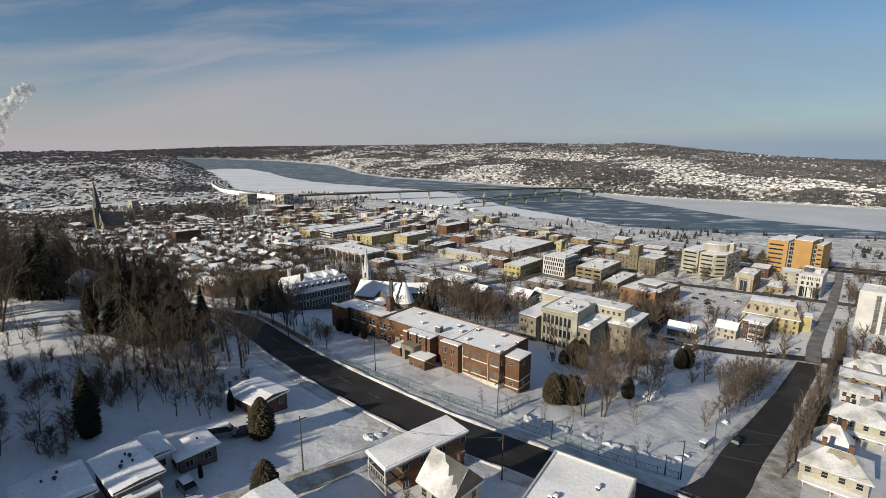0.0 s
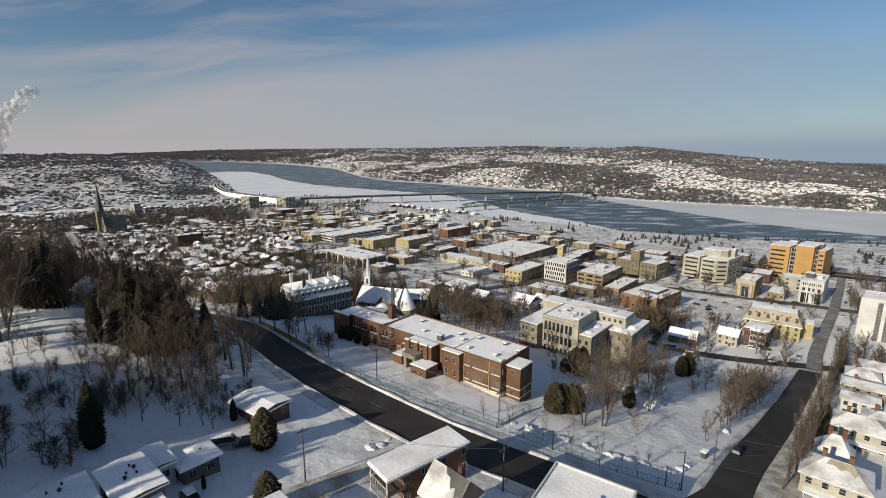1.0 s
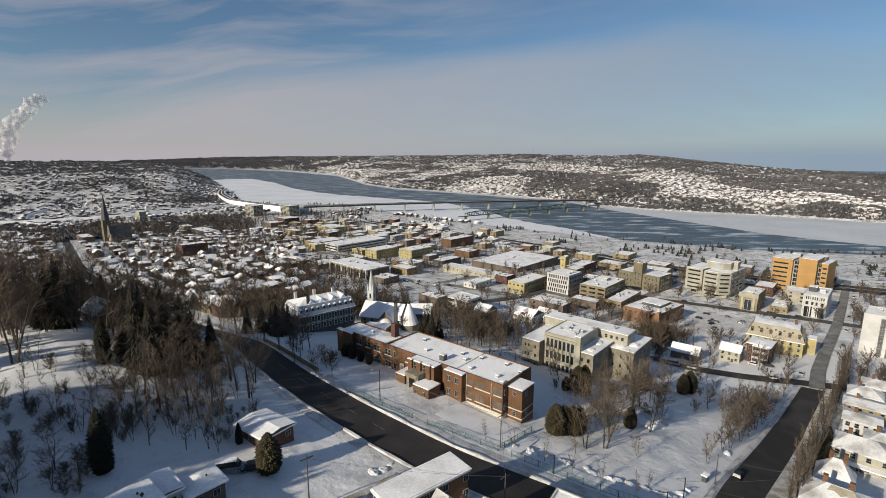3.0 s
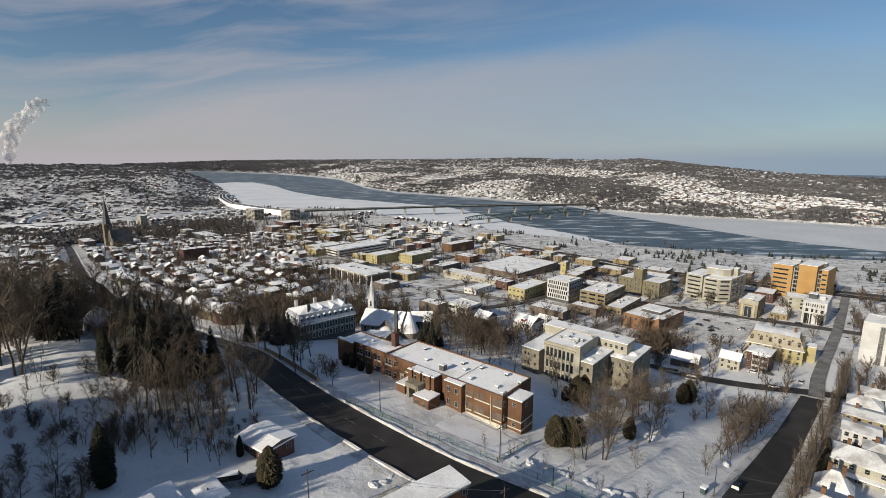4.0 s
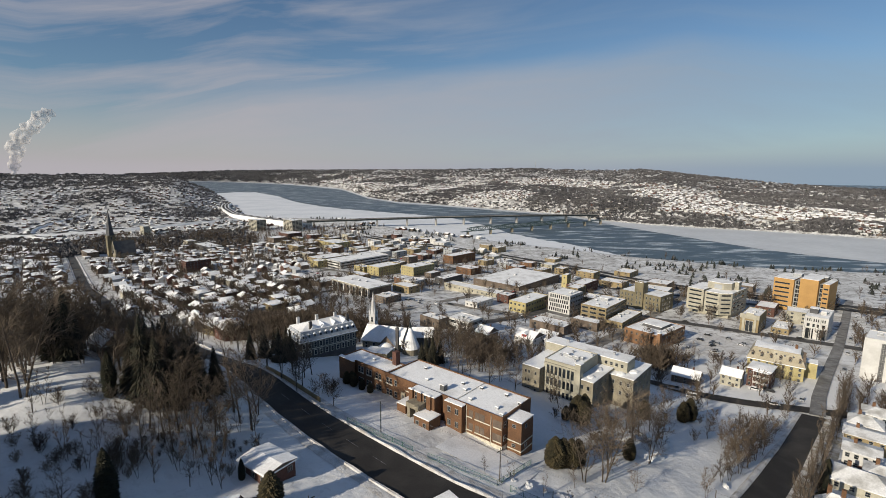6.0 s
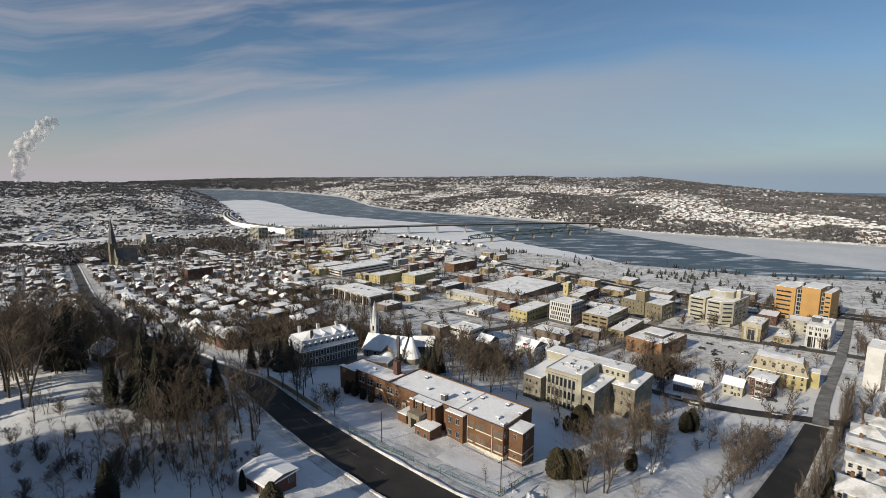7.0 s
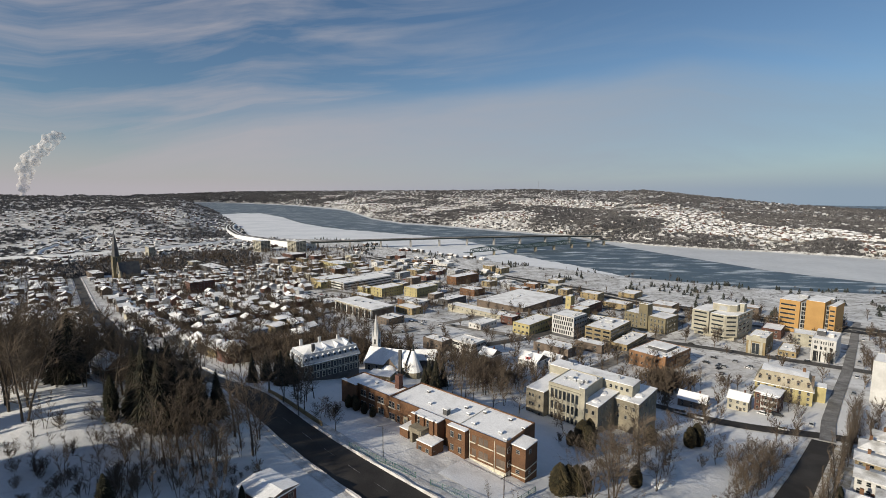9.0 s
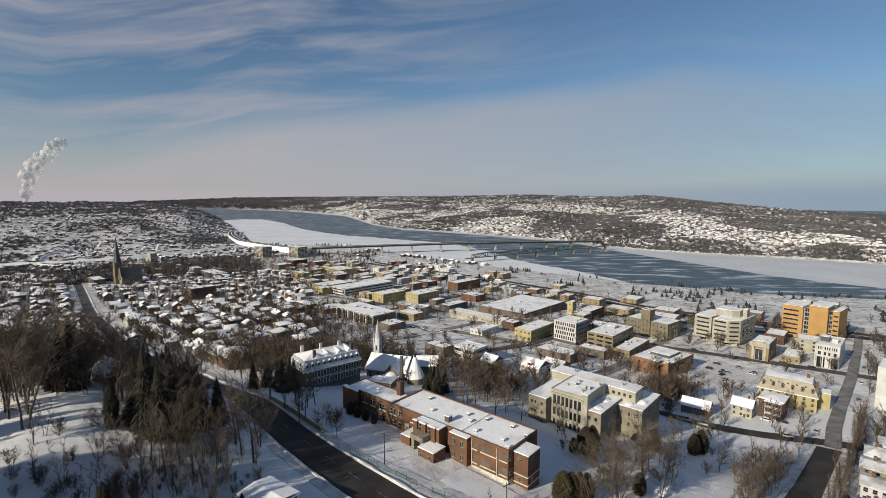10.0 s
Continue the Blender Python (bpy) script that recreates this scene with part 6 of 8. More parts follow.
HOUSE_T = ([(-1, -1, -0.5), (1, -1, -0.5), (1, 1, -0.5), (-1, 1, -0.5), (-1, -1, 1), (1, -1, 1), (1, 1, 1), (-1, 1, 1), (-1.0, 0, 1.5), (1.0, 0, 1.5)],
           [(0, 1, 5, 4), (1, 2, 6, 5), (2, 3, 7, 6), (3, 0, 4, 7), (5, 6, 9), (7, 4, 8), (4, 5, 9, 8), (6, 7, 8, 9)], 0)
HOUSE_IDS = [0, 0, 0, 0, 0, 0, 1, 1]
FLAT_T = ([(-1, -1, -0.5), (1, -1, -0.5), (1, 1, -0.5), (-1, 1, -0.5), (-1, -1, 1), (1, -1, 1), (1, 1, 1), (-1, 1, 1)]
          + [(q * a, q * b, z) for q, z in ((1.08, 1.0), (1.08, 1.07), (0.5, 1.2)) for a, b in ((-1, -1), (1, -1), (1, 1), (-1, 1))],
          [(0, 1, 5, 4), (1, 2, 6, 5), (2, 3, 7, 6), (3, 0, 4, 7)] + [(8 + a, 8 + (a + 1) % 4, 12 + (a + 1) % 4, 12 + a) for a in range(4)]
          + [(12 + a, 12 + (a + 1) % 4, 16 + (a + 1) % 4, 16 + a) for a in range(4)] + [(16, 17, 18, 19), (11, 10, 9, 8)], 0)
FLAT_IDS = [0] * 4 + [1] * 10


CONE_T = ([(math.cos(k * 1.2566), math.sin(k * 1.2566), 0) for k in range(5)] + [(0, 0, 1)], [(k, (k + 1) % 5, 5) for k in range(5)], 0.12)


def thicket():
    """A leafless crown of broad upright sprays, uneven in outline."""
    rnd = random.Random(17)
    v, f = [], []
    for k in range(11):
        a, r, w = rnd.uniform(0, 6.283), rnd.uniform(0.1, 0.9), rnd.uniform(0.12, 0.24)
        z = 1.0 - 0.6 * r * r + rnd.uniform(-0.2, 0.2)
        c, s = math.cos(a), math.sin(a)
        turn = rnd.uniform(0, 3.14)
        dx, dy = math.cos(turn) * w, math.sin(turn) * w
        n = len(v)
        v += [(c * r * 0.45 - dx * 0.4, s * r * 0.45 - dy * 0.4, -0.1), (c * r * 0.45 + dx * 0.4, s * r * 0.45 + dy * 0.4, -0.1),
              (c * r + dx, s * r + dy, z * 0.7), (c * r * 1.1, s * r * 1.1, z), (c * r - dx, s * r - dy, z * 0.62)]
        f.append((n, n + 1, n + 2, n + 3, n + 4))
    return v, f, 0.08


def patches(x, y, scale, seed):
    return noise.noise(Vector((x * scale, y * scale, seed)))


HIGHWAY = [(-608, 1347), (-679, 1209), (-735, 1113), (-765, 1073), (-850, 1000), (-960, 930)]
RAMP = [(-784, 954), (-830, 950), (-900, 1000), (-945, 1060), (-980, 1164), (-1000, 1300)]
random.seed(21)
flat_trees = []
house_rows = {k: [] for k in range(4)}
woods, spruces = [], []


def sow(az, r, z, house_p, wood_p, spruce_p, big):
    x, y = polar(az, r)
    dense = 1.3 * patches(x, y, 0.0030, 1.0) + 0.6 * patches(x, y, 0.010, 4.0)
    q = random.random()
    if q < house_p * (1.25 if dense < 0.08 else 0.06):
        s = random.uniform(2.8, 4.8) * big
        house_rows[random.choice((0, 0, 1, 2, 2, 3))].append((x, y, z, s, s * random.uniform(0.7, 1.0), radians(random.choice((-42, 48)) + random.uniform(-12, 12))))
    elif random.random() < wood_p * (2.2 if dense > 0.08 else 0.42):
        s = random.uniform(5, 9) * big
        woods.append((x, y, z, s, s * random.uniform(0.5, 0.95), random.uniform(0, 6)))
    elif random.random() < spruce_p * (1.6 if dense > 0.0 else 0.4):
        s = random.uniform(1.5, 2.8) * big
        spruces.append((x, y, z, s, s * random.uniform(2.4, 3.6), random.uniform(0, 6)))


for k in range(50000):                 # the far bank
    az = random.uniform(-34, 50)
    fb, rr = float(np.interp(az, FAR_AZ, FAR_R)), float(np.interp(az, RIDGE_AZ, RIDGE_R))
    u = random.random() ** 1.25
    r = fb + 14 + u * (rr - fb)
    x, y = polar(az, r)
    top_u = 0.58 - 0.14 * float(smooth(17, 26, az))
    town = 0.30 * (1 - 0.94 * float(smooth(top_u - 0.06, top_u + 0.08, u))) * float(smooth(-21, -12, az))
    sow(az, r, gz(x, y), town * (1.0 if u > 0.05 else 0.2), 0.40 + 0.60 * float(smooth(top_u, top_u + 0.12, u)) + 0.4 * float(smooth(-10, -20, az)), 0.12, 1.0 + 0.25 * (r > 3000))
for k in range(15000):                  # the hill on the left
    az = random.uniform(-50, -22.5)
    r = 900 + (random.random() ** 1.3) * 4200
    nb = float(np.interp(az, NEAR_AZ, NEAR_R))
    if r > nb - 30:
        continue
    x, y = polar(az, r)
    if not is_free(x, y, 8) or segment_gap(x, y, HIGHWAY) < 26 or segment_gap(x, y, RAMP) < 16:
        continue
    town = 0.24 * (1 - float(smooth(2300, 2900, r)))
    sow(az, r, gz(x, y), town, 0.52 + 0.55 * float(smooth(2200, 2800, r)), 0.12, 1.0 + 0.5 * (r > 3000))
for k in range(2400):                 # the flats by the river
    az = random.uniform(-24, 46)
    nb = float(np.interp(az, NEAR_AZ, NEAR_R))
    r = nb - random.uniform(20, 330)
    x, y = polar(az, r)
    if not is_free(x, y, 5) or segment_gap(x, y, UP) < 10:
        continue
    if patches(x, y, 0.012, 7.0) + 0.5 * patches(x, y, 0.04, 2.0) < 0.13:
        continue
    z = gz(x, y)
    if random.random() < 0.6:
        s = random.uniform(1.8, 3.4)
        flat_trees.append((x, y, z, s, s * random.uniform(1.8, 2.8), random.uniform(0, 6)))
    elif random.random() < 0.3:
        s = random.uniform(2.0, 4.0)
        woods.append((x, y, z, s, s * random.uniform(0.8, 1.2), random.uniform(0, 6)))
    elif az < 6 and random.random() < 0.6:
        s = random.uniform(4, 6)
        house_rows[random.randrange(4)].append((x, y, z, s, s * 0.8, radians(-42)))
for (mat, words), rows in zip(((WHITE, "white"), (DARK_BRICK, "dark brick"), (BROWN, "brown"), (GREY, "grey")), house_rows.values()):
    scatter("far_houses", HOUSE_T, rows, None, f"distant {words} houses with snowy roofs across the river", "houses", [mat, ROOF_SNOW], HOUSE_IDS)
for (mat, words), rows in zip(((WHITE, "white"), (DARK_BRICK, "dark brick"), (BROWN, "brown"), (GREY, "grey")), FAR_PLOTS.values()):
    cut = len(rows) // 3
    scatter("town_houses", HOUSE_T, rows[:cut], None, f"crowded {words} town houses with snowy gables", "houses", [mat, ROOF_SNOW], HOUSE_IDS)
    scatter("town_houses", FLAT_T, rows[cut:], None, f"crowded {words} town houses with low snowy roofs", "houses", [mat, ROOF_SNOW], FLAT_IDS)
# haze over the distance is put into the colour of these woods
scatter("far_woods", thicket(), woods, HAZED_WOODS, "distant leafless brown woods on snowy slopes, colour greyed for haze", "woods")


def ragged_spruce():
    """A small conifer one high: jagged boughs in rings round a stem."""
    rnd = random.Random(23)
    v, f = [], []
    for t in range(7):
        z, r = t / 7.5, (1 - t / 7.5) ** 0.8
        for k in range(7):
            a = 6.283 * (k + rnd.random()) / 7
            q = r * rnd.uniform(0.6, 1.15)
            n = len(v)
            v += [(0, 0, z + 0.2), (math.cos(a - 0.4) * q, math.sin(a - 0.4) * q, z), (math.cos(a + 0.4) * q * 0.9, math.sin(a + 0.4) * q * 0.9, z + rnd.uniform(-0.04, 0.06))]
            f.append((n, n + 1, n + 2))
    return v, f, 0.05


scatter("riverside_evergreens", ragged_spruce(), flat_trees, SPRUCE_FAR, "small dark evergreens in clumps on the snowy riverside", "trees")
scatter("far_spruces", CONE_T, spruces, SPRUCE_FAR, "distant dark spruces on snowy slopes", "trees")


# ---- trees ----
def tube(v, f, p, q, r0, r1, sides):
    d = (q - p)
    if d.length < 1e-6:
        return
    turn = d.to_track_quat("Z", "Y").to_matrix()
    n = len(v)
    for c, r in ((p, r0), (q, r1)):
        for k in range(sides):
            a = 2 * math.pi * k / sides
            v.append(tuple(c + turn @ Vector((r * math.cos(a), r * math.sin(a), 0))))
    for k in range(sides):
        j = (k + 1) % sides
        f.append((n + k, n + j, n + sides + j, n + sides + k))


def bare_tree(seed, height, spread, narrow=0.0, stems=1, limbs=10, twigs=3, thin=1.0):
    """A leafless tree: trunk and limbs in one mesh, the fine branching in another."""
    rnd = random.Random(seed)
    tv, tf, cv, cf = [], [], [], []

    def bend(d, amount):
        return (d + Vector((rnd.uniform(-1, 1), rnd.uniform(-1, 1), rnd.uniform(-0.6, 0.7))) * amount).normalized()

    for stem in range(stems):
        out = Vector((rnd.uniform(-1, 1), rnd.uniform(-1, 1), 0)) * (0.16 if stems > 1 else 0.03)
        p, d = Vector((out.x * 1.5, out.y * 1.5, -0.4)), (Vector((0, 0, 1)) + out).normalized()
        r = height * 0.017 * thin / (1 if stems == 1 else 1.5)
        spine = [(p, r)]
        for k in range(6):
            d = bend(d, 0.10)
            p = p + d * (height / 6)
            spine.append((p, r * (1 - (k + 1) / 6.6)))
        n = len(tv)
        for c, rc in spine:
            tv.extend((c.x + rc * math.cos(1.2566 * m), c.y + rc * math.sin(1.2566 * m), c.z) for m in range(5))
        tf.extend((n + 5 * i + m, n + 5 * i + (m + 1) % 5, n + 5 * i + 5 + (m + 1) % 5, n + 5 * i + 5 + m) for i in range(6) for m in range(5))
        for k in range(limbs):
            u = 1.0 + 4.9 * (k + rnd.random()) / limbs
            i = min(int(u), 5)
            base = spine[i][0].lerp(spine[i + 1][0], u - i)
            a = rnd.uniform(0, 2 * math.pi)
            rise = rnd.uniform(0.45, 1.1) + narrow
            d1 = Vector((math.cos(a), math.sin(a), rise)).normalized()
            length = spread * (1.2 - 0.14 * u) * rnd.uniform(0.7, 1.15)
            r1 = max(0.03, r * 0.36 * (1.1 - u / 7))
            p1 = base
            for s in range(3):
                d1 = bend(d1, 0.26)
                q1 = p1 + d1 * length / 3
                tube(cv, cf, p1, q1, r1 * (1 - s / 3.4), r1 * (1 - (s + 1) / 3.4), 3)
                for m in range(twigs):
                    d2 = bend(d1, 0.85)
                    l2 = length * rnd.uniform(0.3, 0.6)
                    p2 = p1.lerp(q1, rnd.random())
                    q2 = p2 + d2 * l2
                    tube(cv, cf, p2, q2, 0.026 * thin, 0.010 * thin, 3)
                    for e in range(6):
                        d3 = bend(d2, 0.9)
                        p3 = p2.lerp(q2, rnd.uniform(0.15, 1.0))
                        q3 = p3 + d3 * l2 * rnd.uniform(0.35, 0.75)
                        side = d3.cross(Vector((rnd.uniform(-1, 1), rnd.uniform(-1, 1), 1))).normalized() * 0.025 * thin
                        n = len(cv)
                        cv.extend((tuple(p3 - side), tuple(p3 + side), tuple(q3)))
                        cf.append((n, n + 1, n + 2))
                p1 = q1
    return (tv, tf), (cv, cf)


def plant(name, kind, x, y, label, parts, group, scale=1.0):
    root = thing(name, x, y, random.uniform(0, 360), label, "tree", None, group)
    root.scale = (scale,) * 3
    for pname, (v, f), mat in parts:
        mesh_object(pname, v, f, mat, root)
    return root


def conifer(seed, height, radius, tiers, per, mat, droop=0.35, column=False):
    """Many separate boughs round a stem, with gaps and an uneven outline."""
    rnd = random.Random(seed)
    tv, tf, v, f = [], [], [], []
    tube(tv, tf, Vector((0, 0, -0.4)), Vector((0, 0, height * 0.92)), height * 0.014, 0.03, 5)
    for t in range(tiers):
        u = (t + 0.5) / tiers
        z = height * (0.04 + 0.94 * u)
        if column:
            r = radius * min(1.0, 1.5 * (1 - u) ** 0.55) * (0.8 + 0.2 * min(1, u * 6))
        else:
            r = radius * (1 - u) ** 0.85 + 0.12
        n = max(5, int(per * (0.35 + 0.65 * (1 - u))))
        for k in range(n):
            a = 2 * math.pi * (k + rnd.random() * 0.8) / n + t * 0.7
            rr = r * rnd.uniform(0.7, 1.15)
            c, s = math.cos(a), math.sin(a)
            width = max(0.12, rr * (0.17 if not column else 0.30)) * rnd.uniform(0.8, 1.3)
            lift = height / tiers * rnd.uniform(0.2, 1.1) if column else -rr * droop * rnd.uniform(0.5, 1.3)
            zz = z + rnd.uniform(-0.4, 0.4) * height / tiers
            base = len(v)
            mid = 0.55
            v.extend([(0.02 * c, 0.02 * s, zz + (0 if column else 0.1)), (c * rr * mid - s * width, s * rr * mid + c * width, zz + lift * 0.4),
                      (c * rr, s * rr, zz + lift), (c * rr * mid + s * width, s * rr * mid - c * width, zz + lift * 0.4), (c * rr * mid, s * rr * mid, zz + lift * 0.35 + width * 0.5)])
            f.extend([(base, base + 1, base + 4), (base + 1, base + 2, base + 4), (base + 2, base + 3, base + 4), (base + 3, base, base + 4)])
    return (tv, tf), (v, f)


random.seed(77)
BARE = []
for k, (h, s, nar, st, limbs, tw) in enumerate(((13, 4.6, 0.1, 1, 12, 3), (15, 4.2, 0.5, 1, 12, 3), (11, 3.6, 0.4, 2, 8, 3), (9, 3.2, 0.6, 2, 9, 3), (14, 5.2, 0.2, 2, 9, 3))):
    (t, c) = bare_tree(100 + k, h, s, nar, st, limbs + 2, tw + 1, 0.85 if k != 3 else 0.75)
    BARE.append((h, (("trunk", t, BARK), ("crown", c, TWIG))))
SAPLING = []
for k in range(2):
    (t, c) = bare_tree(140 + k, 8, 1.7, 0.8, 2, 9, 3, 0.55)
    SAPLING.append((8, (("trunk", t, BARK), ("crown", c, TWIG))))
SHRUB = []
for k in range(2):
    (t, c) = bare_tree(160 + k, 3.2, 1.9, 0.5, 5, 5, 3, 0.7)
    SHRUB.append((3.2, (("trunk", t, BARK), ("crown", c, TWIG))))
POPLAR = []
for k in range(2):
    (t, c) = bare_tree(180 + k, 13, 2.6, 1.6, 1, 16, 3, 0.75)
    POPLAR.append((13, (("trunk", t, BARK), ("crown", c, TWIG))))
SPRUCE = []
for k in range(2):
    (t, c) = conifer(200 + k, 13, 3.0, 40, 30, NEEDLE)
    SPRUCE.append((13, (("trunk", t, BARK), ("crown", c, NEEDLE))))
ARBOR = []
for k in range(2):
    (t, c) = conifer(220 + k, 8, 1.15, 54, 34, ARBOR_GREEN, column=True)
    ARBOR.append((8, (("trunk", t, BARK), ("crown", c, ARBOR_GREEN))))
YARD_CEDAR = []
for k in range(2):
    (t, c) = conifer(240 + k, 6, 1.7, 52, 40, CEDAR, column=True)
    YARD_CEDAR.append((6, (("trunk", t, BARK), ("crown", c, CEDAR))))
WORDS = {"bare": "leafless brown deciduous tree standing in snow", "sapling": "thin leafless sapling in snow", "shrub": "tangled leafless shrub in snow",
         "poplar": "tall narrow leafless tree beside the street", "spruce": "dark green spruce with drooping boughs", "arbor": "dense dark columnar evergreen in snow",
         "cedar": "olive-brown bushy cedar in a snowy yard"}
KINDS = {"bare": BARE, "sapling": SAPLING, "shrub": SHRUB, "poplar": POPLAR, "spruce": SPRUCE, "arbor": ARBOR, "cedar": YARD_CEDAR}
NAMES = {"bare": "bare_tree", "sapling": "sapling", "shrub": "shrub", "poplar": "poplar", "spruce": "spruce", "arbor": "evergreen", "cedar": "cedar"}
FIRST = {}


def tree(kind, x, y, height, variant=None):
    k = random.randrange(len(KINDS[kind])) if variant is None else variant
    h, parts = KINDS[kind][k]
    s = height / h
    if (kind, k) not in FIRST:
        FIRST[kind, k] = plant(NAMES[kind], kind, x, y, WORDS[kind], parts, f"{NAMES[kind]}s", s)
        return FIRST[kind, k]
    ob = copy_thing(FIRST[kind, k], pose(x, y, gz(x, y), 0, 0, random.uniform(0, 360)))
    ob.scale = (s * random.uniform(0.9, 1.1), s * random.uniform(0.9, 1.1), s)
    return ob


def grove(kind, n, x0, x1, y0, y1, h0, h1, ok=None, gap=2.0):
    made = []
    for _ in range(n * 12):
        if len(made) >= n:
            break
        x, y = random.uniform(x0, x1), random.uniform(y0, y1)
        if (ok and not ok(x, y)) or not is_free(x, y, 0.5) or any(segment_gap(x, y, s) < 9 for s in STREETS):
            continue
        if any(math.hypot(x - a, y - b) < gap for a, b in made):
            continue
        made.append((x, y))
        tree(kind, x, y, random.uniform(h0, h1))


def clearing(x, y):
    return ((x + 83) / 19) ** 2 + ((y - 94) / 12) ** 2 < 1


def wood(x, y):
    g = side_of(x, y, MAIN)
    return 8 < g < 62 and not clearing(x, y) and not (x > -48 and y < 104)


grove("bare", 56, -150, -62, 102, 215, 12, 19, lambda x, y: wood(x, y) and y < 152 and x < -62 and side_of(x, y, MAIN) > (14 if y < 132 else 30), 2.4)
grove("shrub", 34, -90, -42, 82, 150, 2.5, 4.5, lambda x, y: wood(x, y) or y < 104, 1.5)
grove("bare", 26, -132, -98, 104, 136, 15, 21, lambda x, y: not clearing(x, y), 2.5)
grove("sapling", 34, -78, -44, 80, 104, 7, 11, lambda x, y: not clearing(x, y), 2.0)
grove("shrub", 58, -84, -58, 55, 84, 1.8, 3.4, None, 1.2)
grove("shrub", 30, -78, -46, 86, 100, 1.2, 2.4, lambda x, y: not clearing(x, y), 1.5)
# forty unseen spruces past the left edge, added to shade the clearing
grove("spruce", 40, -155, -88, 34, 88, 14, 20, lambda x, y: x < -1.06 * y - 14, 3.0)
grove("bare", 6, -74, -60, 60, 76, 6, 9, None, 2.5)
grove("bare", 12, -80, -62, 101, 124, 13, 19, lambda x, y: side_of(x, y, MAIN) > 12, 2.2)
tree("bare", -92.9, 94.4, 27, 4)
tree("bare", -98.5, 97, 24, 0)
tree("bare", -103, 101, 23, 4)
tree("bare", -108, 97, 22, 0)
for x, y, h in ((-100, 103, 22), (-104, 106, 23), (-96, 99, 19), (-110, 104, 22), (-106, 111, 20), (-101, 99, 24)):
    tree("bare", x, y, h, random.choice((0, 4)))
for x, y, h in ((-65.4, 109, 20), (-53.2, 98, 14), (-54.2, 110, 20), (-47.5, 104.5, 21), (-49, 112, 18), (-51, 106, 17)):
    tree("bare", x, y, h)
for x, y, h in ((-87.6, 90.7, 10), (-87.8, 93.6, 9.5), (-76, 84, 10), (-81.8, 84.2, 8.5), (-72.6, 88.9, 8.5), (-68.2, 90.6, 8), (-70.5, 92, 8), (-66, 87, 9), (-74, 92, 7)):
    tree("sapling", x, y, h)
for x, y, h in ((-96.7, 112.6, 19), (-99.8, 112.5, 17), (-72.6, 104.5, 21), (-69.1, 104, 18), (-67.2, 107.5, 15), (-75.7, 105.5, 17.5), (-74.5, 109.1, 18), (-70.5, 111, 19), (-64, 112, 15), (-70, 118, 16), (-62, 117, 13), (-76, 117, 15), (-102, 135, 15), (-67, 113, 17), (-73, 114, 18), (-71, 107, 19), (-65, 105, 12)):
    tree("spruce", x, y, h)
tree("arbor", -77.8, 100.2, 11.5)
tree("arbor", -58.6, 71.5, 12.5)
tree("arbor", -42.0, 86.0, 5.0)
tree("cedar", -33.4, 78.8, 8.2)
tree("cedar", -26.8, 62.4, 6.6)
tree("arbor", -37.9, 65.6, 2.6)
# slim tall trees at the foot of the knoll
for x, y, h in ((-64, 89, 13), (-61, 92, 15), (-58, 90, 12), (-60, 96, 15), (-56, 94, 14), (-66, 95, 14), (-53, 92, 12), (-63, 99, 15), (-57, 99, 14), (-50, 96, 12), (-68, 91, 12), (-54, 101, 14)):
    tree("bare", x, y, h, random.choice((1, 2)))
# trees added on the unseen slope behind, to shade the near yards
grove("spruce", 80, -140, -60, 4, 58, 14, 20, lambda x, y: x + 0.9 * y < -30, 3.0)
grove("bare", 12, -120, -66, 8, 58, 12, 16, lambda x, y: x + 0.9 * y < -34, 3.0)
# by the convent and the school
grove("bare", 9, -68, -44, 132, 152, 12, 16, lambda x, y: side_of(x, y, MAIN) < -6, 3.5)
grove("spruce", 7, -76, -58, 142, 180, 10, 14, lambda x, y: side_of(x, y, MAIN) < -8, 4)
grove("bare", 12, -40, -14, 112, 140, 5, 9, lambda x, y: -22 < side_of(x, y, MAIN) < -9, 2.5)
grove("shrub", 10, -36, -20, 125, 142, 2.5, 4, lambda x, y: side_of(x, y, MAIN) < -12, 1.5)
grove("bare", 46, -12, 42, 160, 240, 9, 15, lambda x, y: x > -8 or y > 214, 2.6)
for x, y, h in ((-9, 190, 12), (-6, 184, 13), (-10.5, 182, 10), (-3, 188, 11), (-7, 178, 9)):
    tree("spruce", x, y, h)
grove("bare", 14, -140, -60, 190, 300, 8, 12, lambda x, y: side_of(x, y, MAIN) < -12, 4)
for x, y, h in ((-33.4, 146.3, 4.5), (-30.5, 144, 5), (-27.5, 141.6, 4), (-31.8, 147, 4.5), (-24.5, 139.5, 3.6)):
    tree("cedar", x, y, h)
grove("bare", 10, -30, 2, 112, 132, 5, 8, lambda x, y: -20 < side_of(x, y, MAIN) < -10, 2.5)
# the park
for x, y, h in ((33.5, 103.5, 18), (38.5, 105, 21), (41, 109, 20), (43, 113, 18), (52, 123, 20), (48, 130, 16), (55, 128, 17), (56, 119, 15), (62, 126, 15), (58, 141, 16), (66, 134, 15), (36, 112, 13), (60, 136, 14), (66, 142, 13), (30, 100, 6), (46, 103, 7), (57, 133, 12), (45, 120, 13)):
    tree("bare", x, y, h, random.choice((0, 4)))
for x, y, h in ((27.2, 108.4, 8.5), (29.5, 109.5, 8), (31.8, 110, 8), (34, 111.5, 7.5), (41.8, 141, 9), (45, 144, 9), (43.5, 139, 8), (50.5, 119.5, 6.5), (38, 140, 5), (86, 160, 8), (90, 163, 9), (70, 156, 7)):
    tree("cedar", x, y, h)
